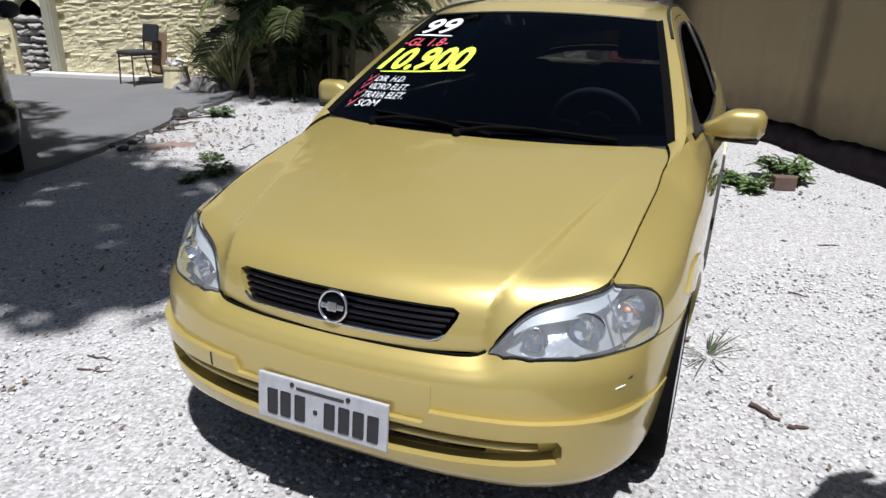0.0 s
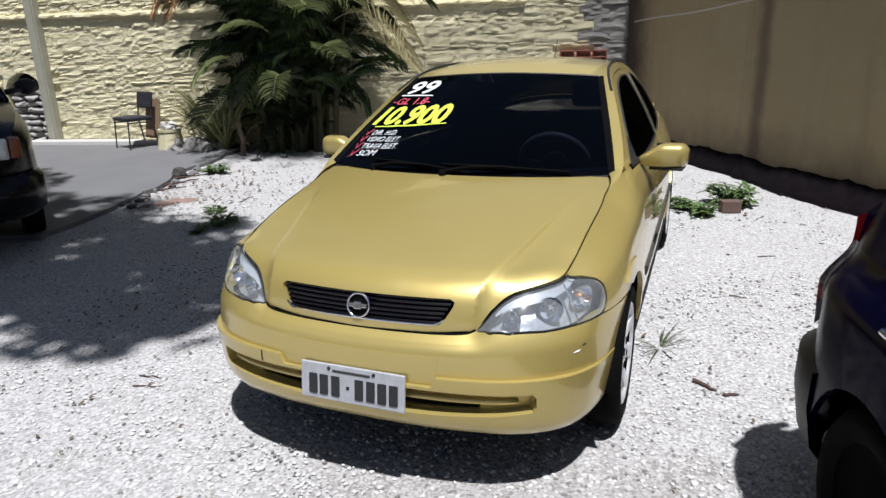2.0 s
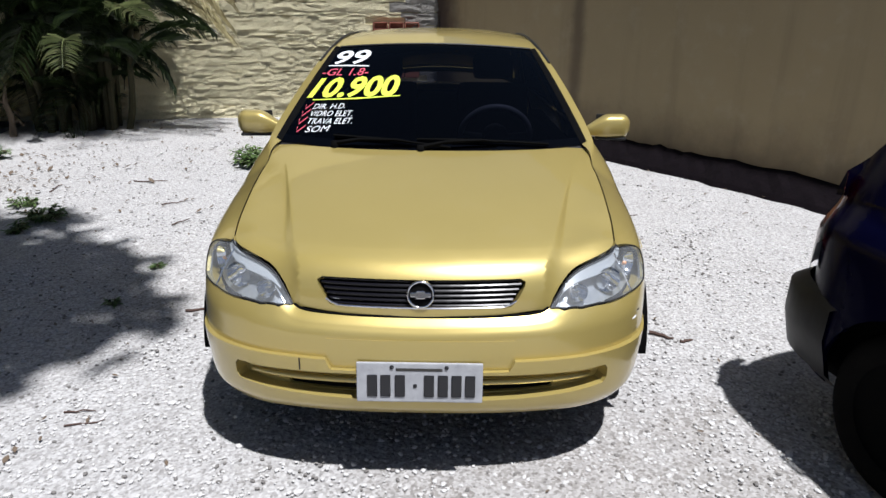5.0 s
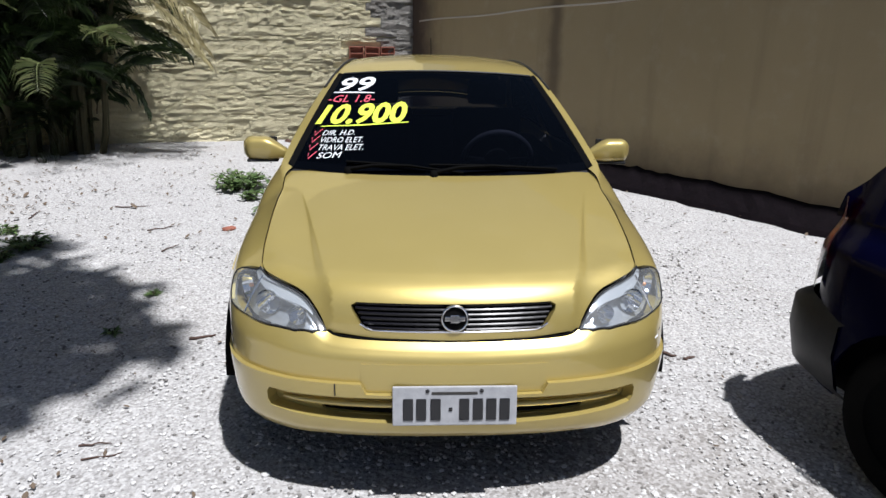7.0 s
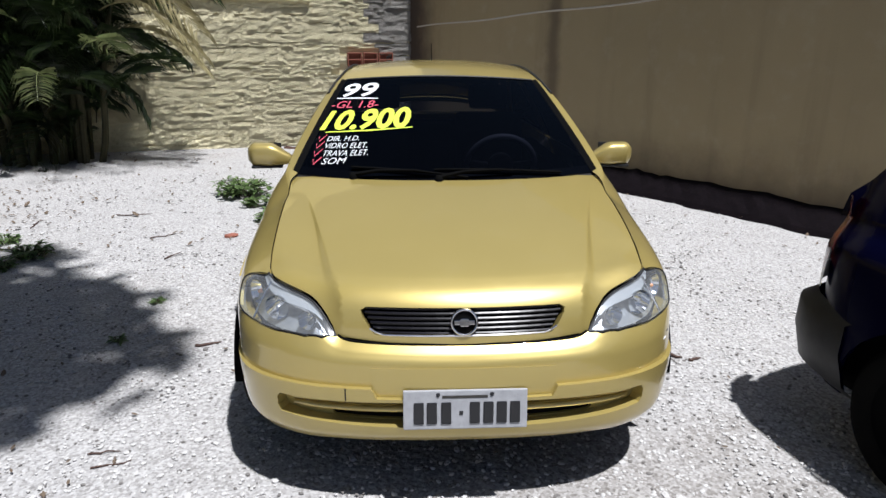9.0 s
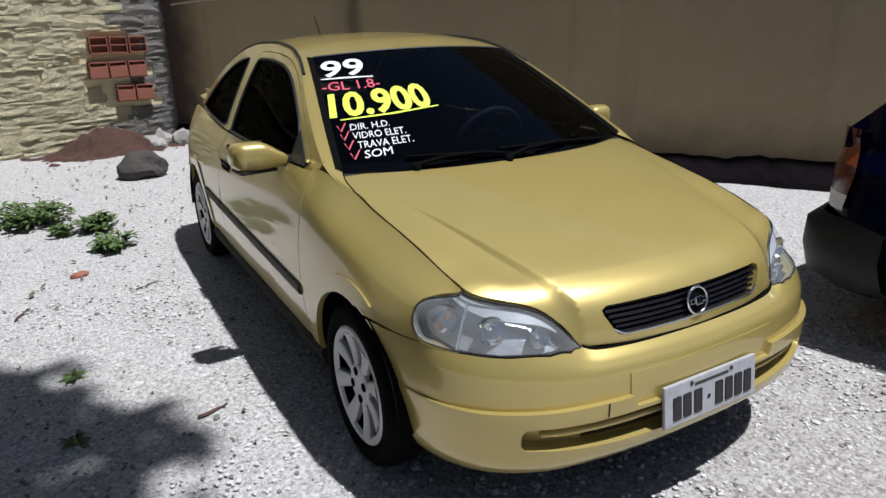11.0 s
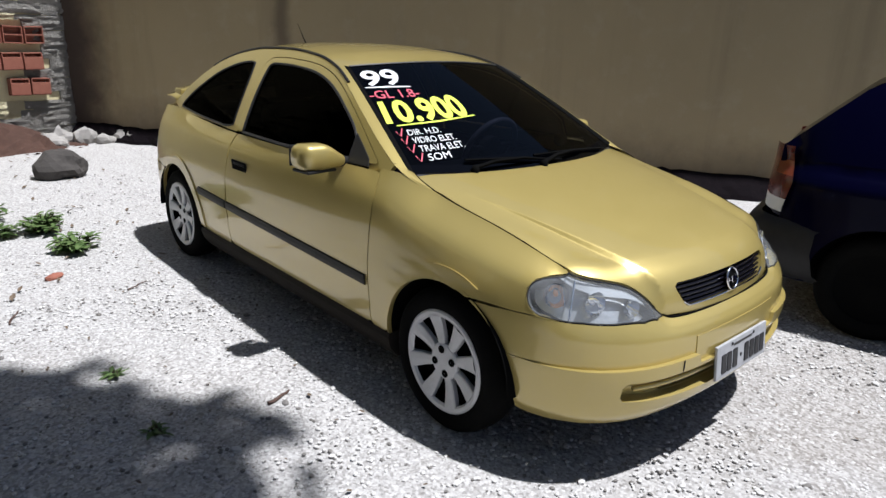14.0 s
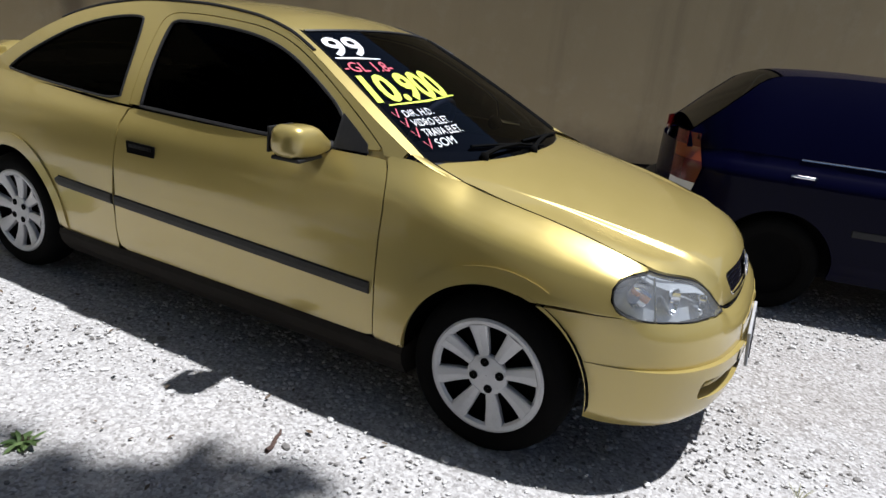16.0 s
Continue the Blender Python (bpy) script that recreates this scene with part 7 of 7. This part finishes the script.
weed((-1.71, 1.18), 10, 0.035, 0.02, 7, 0.06, "small flat weed with a few long leaves", 0.35)
weed((-1.73, 0.62), 11, 0.035, 0.02, 7, 0.05, "small flat weed with a few long leaves", 0.35)
grass_tuft((0.92, 0.73), 1, 22, 0.20, "spiky olive grass tuft in pale gravel", GRASS_OLIVE)
grass_tuft((-0.42, -1.05), 2, 14, 0.08, "small grass tuft in pale gravel", GRASS_DRY)
grass_tuft((-1.15, -1.02), 3, 12, 0.07, "small grass tuft in pale gravel", GRASS_DRY)
for k, (x, y) in enumerate(((-6.15, 5.95), (-5.9, 5.75), (-6.3, 6.1))):
    grass_tuft((x, y), 30 + k, 70, 1.2, "tall dry grass clump beside the palms", GRASS_DRY)

# ---------------------------------------------------------------- things by the wall


def chair():
    c = thing("stacking_chair", (-7.50, 5.54, 0.045), "black padded stacking chair with steel legs", "chair", rz=-16)
    bm = bmesh.new()
    box(bm, (-0.22, -0.22, 0.43), (0.22, 0.20, 0.49), 0.025)
    part("seat", bm, CHAIR_FABRIC, c)
    bm = bmesh.new()
    box(bm, (-0.21, -0.025, 0.0), (0.21, 0.025, 0.26), 0.022, pose(0, 0.22, 0.60, -10, 0, 0))
    part("backrest", bm, CHAIR_FABRIC, c)
    for s in (-1, 1):
        bm = bmesh.new()
        tube(bm, [(s * 0.21, -0.22, 0.0), (s * 0.205, -0.19, 0.43)], 0.012, 8)
        part("front_leg", bm, CHAIR_METAL, c)
        bm = bmesh.new()
        tube(bm, [(s * 0.21, 0.27, 0.0), (s * 0.205, 0.20, 0.43), (s * 0.19, 0.22, 0.60), (s * 0.185, 0.255, 0.80)], 0.012, 8)
        part("rear_leg", bm, CHAIR_METAL, c)
        bm = bmesh.new()
        tube(bm, [(s * 0.205, -0.20, 0.40), (s * 0.205, 0.20, 0.40)], 0.010, 8)
        part("side_rail", bm, CHAIR_METAL, c)
    return c


chair()
board = thing("leaning_board", (-7.42, 5.80, 0.045), "brown board leaning behind the chair", "board", rz=-15)
bm = bmesh.new()
box(bm, (-0.16, -0.012, 0.0), (0.24, 0.012, 0.62), 0.004, pose(0, 0, 0.12, -8, 0, 0))
part("sheet", bm, CARDBOARD, board)

pot = thing("garden_pot", (-6.82, 5.58, 0.0), "yellow tapered stone pot with pale stones on top", "pot")
bm = bmesh.new()
lathe(bm, [(0.001, 0.0), (0.225, 0.0), (0.215, 0.02), (0.165, 0.30), (0.18, 0.31), (0.18, 0.35), (0.15, 0.35), (0.14, 0.31), (0.001, 0.31)], 10, "z")
part("body", bm, PILLAR, pot)
for k in range(7):
    bm = bmesh.new()
    a = k * 0.9
    lump(bm, (0.085 * math.cos(a), 0.085 * math.sin(a), 0.37 + 0.02 * (k % 3)), (0.06, 0.05, 0.05), k, 0.5, 1)
    part("stone", bm, PEBBLE, pot)


def rock(name, at, size, seed, mat, label, group="", level=2):
    bm = bmesh.new()
    lump(bm, (0, 0, size[2] * 0.55), size, seed, 0.45, level)
    ob = mesh_object(name, bm, mat)
    ob.location = (*at, 0)
    return tagged(ob, label, "rock", group)


rnd = random.Random(5)
for k in range(15):
    rock("rubble_stone", (-6.35 + rnd.uniform(-0.35, 0.35), 5.62 + rnd.uniform(-0.2, 0.2)), (rnd.uniform(0.07, 0.16), rnd.uniform(0.07, 0.14), rnd.uniform(0.06, 0.17)), k, ROCK, "grey rubble stone heaped beside the palms", "rubble by the palms")
for k in range(26):
    rock("rubble_stone", (-0.35 + rnd.uniform(-0.35, 0.95), 7.42 + rnd.uniform(-0.2, 0.22)), (rnd.uniform(0.05, 0.15), rnd.uniform(0.05, 0.12), rnd.uniform(0.05, 0.13)), 50 + k, ROCK, "broken pale rubble stone in the wall corner", "rubble in the corner")
for k in range(27):
    d = 9.89 + 0.24 * (k % 3) + rnd.uniform(-0.03, 0.03)
    q = CORNER + BACK_WAY * d + Vector((0.08, 0.20, 0))
    bm = bmesh.new()
    lump(bm, (0, 0, 0), (rnd.uniform(0.10, 0.14), 0.14, rnd.uniform(0.055, 0.07)), 90 + k, 0.4, 2)
    ob = mesh_object("stacked_stone", bm, ROCK)
    ob.location = (q.x, q.y, 0.06 + 0.105 * (k // 3))
    tagged(ob, "rough grey stone stacked in the wall niche", "rock", "stacked stones in the niche")
rock("boulder", (-0.95, 5.55), (0.24, 0.20, 0.17), 3, DARK_ROCK, "dark rounded boulder lying on the gravel", level=3)

# heap of red soil under the broken wall
bm = bmesh.new()
g = []
for i in range(30):
    row = []
    for j in range(20):
        x, y = -1.0 + 2.0 * i / 29, -0.45 + 0.9 * j / 19
        h = 0.34 * math.exp(-(x * x) / 0.30 - (y - 0.1) ** 2 / 0.07) + 0.07 * noise.noise(Vector((x * 6, y * 6, 1))) + 0.05 * noise.noise(Vector((x * 17, y * 17, 1)))
        row.append(bm.verts.new((x, y, h - 0.03)))
    g.append(row)
for a, b in zip(g, g[1:]):
    for j in range(19):
        bm.faces.new((a[j], a[j + 1], b[j + 1], b[j]))
heap = mesh_object("soil_mound", bm, RED_SOIL)
heap.matrix_world = pose(-1.10, 7.30, 0, 0, 0, 13)
tagged(heap, "heap of red-brown soil under the broken wall", "soil")

bm = bmesh.new()
g = []
for i in range(26):
    row = []
    for j in range(14):
        x, y = -0.5 + i / 25, -0.22 + 0.44 * j / 13
        h = 0.040 * math.exp(-(x * x) / 0.07 - y * y / 0.016) + 0.022 * noise.noise(Vector((x * 9, y * 9, 4))) + 0.012 * noise.noise(Vector((x * 22, y * 22, 4)))
        row.append(bm.verts.new((x, y, h - 0.012)))
    g.append(row)
for a, b in zip(g, g[1:]):
    for j in range(13):
        bm.faces.new((a[j], a[j + 1], b[j + 1], b[j]))
patch = mesh_object("soil_patch", bm, plain_mat("dusty_red_soil", (0.15, 0.095, 0.075), (0.28, 0.20, 0.17), 14, 0.95, 0.8))
patch.matrix_world = pose(-4.1, 2.68, 0, 0, 0, 50)
tagged(patch, "thin patch of reddish soil at the slab's broken edge", "soil")
rnd_edge = random.Random(44)
for k in range(22):
    t = rnd_edge.random()
    rock("slab_fragment", (-4.38 - 0.95 * t + rnd_edge.uniform(-0.05, 0.16), 2.1 + 2.4 * t + rnd_edge.uniform(-0.1, 0.1)), (rnd_edge.uniform(0.03, 0.10), rnd_edge.uniform(0.03, 0.07), rnd_edge.uniform(0.015, 0.035)), 140 + k, CONCRETE if k % 3 else DARK_ROCK, "broken concrete piece at the slab's crumbling edge", "fragments at the slab edge", 1)
rock("root_clump", (-5.05, 3.82), (0.10, 0.08, 0.08), 31, DARK_ROCK, "dark root clump at the slab's broken edge")

bm = bmesh.new()
box(bm, (-0.085, -0.05, 0.0), (0.085, 0.05, 0.11), 0.008)
brick_ob = mesh_object("loose_brick", bm, plain_mat("brown_brick", (0.09, 0.055, 0.045), (0.14, 0.09, 0.07), 12, 0.9, 0.5))
brick_ob.matrix_world = pose(1.27, 3.80, 0, 0, 0, 18)
tagged(brick_ob, "brown loose brick beside a green weed", "brick")

# twisted dead stump before the palms
stump = thing("dead_stump", (-5.35, 5.45, 0), "thin reddish dead stump before the palms", "stump")
bm = bmesh.new()
tube(bm, [(0, 0, -0.02), (0.01, 0.02, 0.2), (-0.02, 0, 0.42), (0.01, 0.01, 0.62)], [0.045, 0.035, 0.03, 0.012], 8)
part("trunk", bm, BARK, stump)
for k in range(5):
    bm = bmesh.new()
    a = k * 1.3
    tube(bm, [(0, 0, 0.15 + 0.08 * k), (0.10 * math.cos(a), 0.10 * math.sin(a), 0.2 + 0.08 * k), (0.16 * math.cos(a), 0.15 * math.sin(a), 0.12 + 0.09 * k)], [0.012, 0.009, 0.004], 6)
    part("branch", bm, BARK, stump)

# ---------------------------------------------------------------- litter on the ground


def twig(at, rz, ln, r, seed):
    rnd_ = random.Random(seed)
    bm = bmesh.new()
    pts = [Vector((ln * (t / 5 - 0.5), rnd_.uniform(-0.06, 0.06) * ln, r * 0.9 + abs(rnd_.uniform(0, 0.03)) * ln)) for t in range(6)]
    tube(bm, pts, [r, r * 0.95, r * 0.9, r * 0.8, r * 0.7, r * 0.4], 6)
    ob = mesh_object("twig", bm, TWIG)
    ob.matrix_world = pose(*at, 0, 0, 0, rz)
    return tagged(ob, "dry brown twig lying on the gravel", "twig", "twigs on the ground")


for k, (x, y, a, ln, r) in enumerate(((-1.24, 0.56, 20, 0.13, 0.009), (1.14, 0.38, -35, 0.12, 0.010), (1.25, 0.33, 20, 0.07, 0.009), (-1.30, -0.47, 15, 0.14, 0.004), (-1.36, -0.39, 5, 0.12, 0.004), (-2.2, 2.6, 40, 0.2, 0.006), (-2.7, 3.3, 10, 0.3, 0.007), (-1.95, 2.1, 70, 0.18, 0.006), (-1.3, 2.2, 30, 0.16, 0.005), (-4.9, 3.9, 55, 0.5, 0.010), (-5.0, 4.2, 20, 0.35, 0.010), (-4.75, 3.5, 75, 0.45, 0.014), (-4.62, 3.2, 40, 0.35, 0.011), (-4.5, 2.7, 110, 0.3, 0.010), (-5.1, 4.4, 130, 0.4, 0.012), (-3.4, 3.0, 100, 0.25, 0.006), (1.5, 2.5, 30, 0.14, 0.005), (1.3, 1.6, -10, 0.1, 0.005))):
    twig((x, y), a, ln, r, k)
bm = bmesh.new()
lump(bm, (0, 0, 0.012), (0.055, 0.03, 0.02), 2, 0.4, 2)
ob = mesh_object("brick_chip", bm, BRICK)
ob.matrix_world = pose(-1.65, 2.60, 0, 0, 0, 20)
tagged(ob, "small chip of red brick on the gravel", "brick chip")


DARK_GRIT = plain_mat("dark_grit", (0.10, 0.095, 0.09), (0.24, 0.225, 0.21), 20, 0.9, 0.5)


def scatter():
    rnd_ = random.Random(21)
    # dead leaves
    bm = bmesh.new()
    for k in range(1700):
        x, y = rnd_.uniform(-4.8, 3.2), rnd_.uniform(-2.2, 6.8)
        if k > 1300:
            x, y = rnd_.gauss(-4.2, 0.55), rnd_.gauss(3.0, 0.9)
        if -0.8 < x < 0.8 and -0.7 < y < 3.2:
            continue
        if rnd_.random() < 0.45 and x > -1.0:
            continue
        a = rnd_.uniform(0, 6.28)
        d = Vector((math.cos(a), math.sin(a), rnd_.uniform(-0.05, 0.3))).normalized()
        s = rnd_.uniform(0.006, 0.015) * (1.7 if rnd_.random() < 0.10 else 1) * (1.8 if y > 2.2 else 1)
        leaf_blade(bm, Vector((x, y, 0.010)), d, Vector((0, 0, 1)), s * 1.9, s * 0.5, -0.2)
    ob = mesh_object("leaf_litter", bm, DEAD_LEAF)
    tagged(ob, "small dry brown leaves scattered over the gravel", "leaf litter", kind="stuff")
    # pebbles: one low lump repeated by hand into a single mesh
    b2 = bmesh.new()
    bmesh.ops.create_icosphere(b2, subdivisions=1, radius=1.0)
    unit = [v.co.copy() for v in b2.verts]
    faces = [[v.index for v in f.verts] for f in b2.faces]
    b2.free()
    for name, mat, count, lo, hi, lab in (("pale_pebbles", PEBBLE, 14000, 0.003, 0.011, "loose white crushed stone over the yard"), ("dark_pebbles", DARK_GRIT, 3200, 0.003, 0.010, "scattered darker grit in the white gravel")):
        vs, fs = [], []
        for k in range(count):
            x, y = rnd_.uniform(-4.0, 2.8), rnd_.uniform(-2.0, 5.5)
            if rnd_.random() < 0.55:
                x, y = rnd_.uniform(-2.6, 2.2), rnd_.uniform(-1.7, 2.2)
            s = rnd_.uniform(lo, hi) * (1.8 if rnd_.random() < 0.03 else 1)
            c, n = math.cos(k), math.sin(k)
            b = len(vs)
            for v in unit:
                j = 1 + 0.35 * noise.noise(v * 2 + Vector((k, 0, 0)))
                px, py = v.x * s * 1.2 * j, v.y * s * 0.9 * j
                vs.append((x + px * c - py * n, y + px * n + py * c, 0.003 + v.z * s * 0.6 * j))
            fs += [[b + i for i in f] for f in faces]
        me = bpy.data.meshes.new(name)
        me.from_pydata(vs, [], fs)
        me.materials.append(mat)
        tagged(new(name, me), lab, "gravel", kind="stuff")


scatter()

# ---------------------------------------------------------------- the tree that shades the yard


def shade_tree():
    rnd_ = random.Random(9)
    t = thing("shade_tree", (-5.6, -3.6, 0), "broad leafy tree whose crown shades the yard", "tree")
    bm = bmesh.new()
    tube(bm, [(0, 0, -0.1), (0.05, 0.05, 1.2), (0.2, 0.2, 2.6), (0.4, 0.5, 3.8)], [0.24, 0.19, 0.16, 0.12], 10)
    part("trunk", bm, BARK, t)
    heads = [((4.62, 2.55, 5.0), 0.78), ((4.35, 3.15, 5.0), 0.66), ((3.9, 2.7, 5.0), 0.95), ((3.1, 2.55, 5.2), 1.05), ((2.2, 2.9, 5.4), 1.1), ((3.6, 3.75, 5.3), 0.75), ((1.2, 3.2, 5.7), 1.4), ((0.2, 1.5, 6.0), 1.7), ((-1.6, 0.6, 5.8), 1.6), ((-0.3, 4.2, 5.8), 1.4), ((-1.8, 3.0, 5.9), 1.5), ((-2.3, 4.8, 5.7), 1.3), ((-3.7, 1.5, 6.1), 1.6), ((2.4, 3.9, 5.6), 0.8)]
    for (hx, hy, hz), r in heads:
        bm = bmesh.new()
        tube(bm, [(0.35, 0.45, 3.4), (0.35 + hx * 0.5, 0.45 + hy * 0.45, 3.4 + (hz - 3.4) * 0.65), (hx, hy, hz)], [0.09, 0.055, 0.02], 7)
        part("limb", bm, BARK, t)
    bm = bmesh.new()
    for (hx, hy, hz), r in heads:
        for k in range(int(1250 * r)):
            v = Vector((rnd_.gauss(0, 1), rnd_.gauss(0, 1), rnd_.gauss(0, 1)))
            v = v.normalized() * r * rnd_.random() ** 0.45
            v.z *= 0.6
            q = Vector((hx, hy, hz)) + v
            if noise.noise(q * 1.6) < -0.27:
                continue
            a = rnd_.uniform(0, 6.28)
            d = Vector((math.cos(a), math.sin(a), rnd_.uniform(-0.6, 0.3))).normalized()
            leaf_blade(bm, q, d, Vector((0, 0, 1)), rnd_.uniform(0.10, 0.19), rnd_.uniform(0.035, 0.06))
    part("crown", bm, TREE_LEAF, t)


shade_tree()
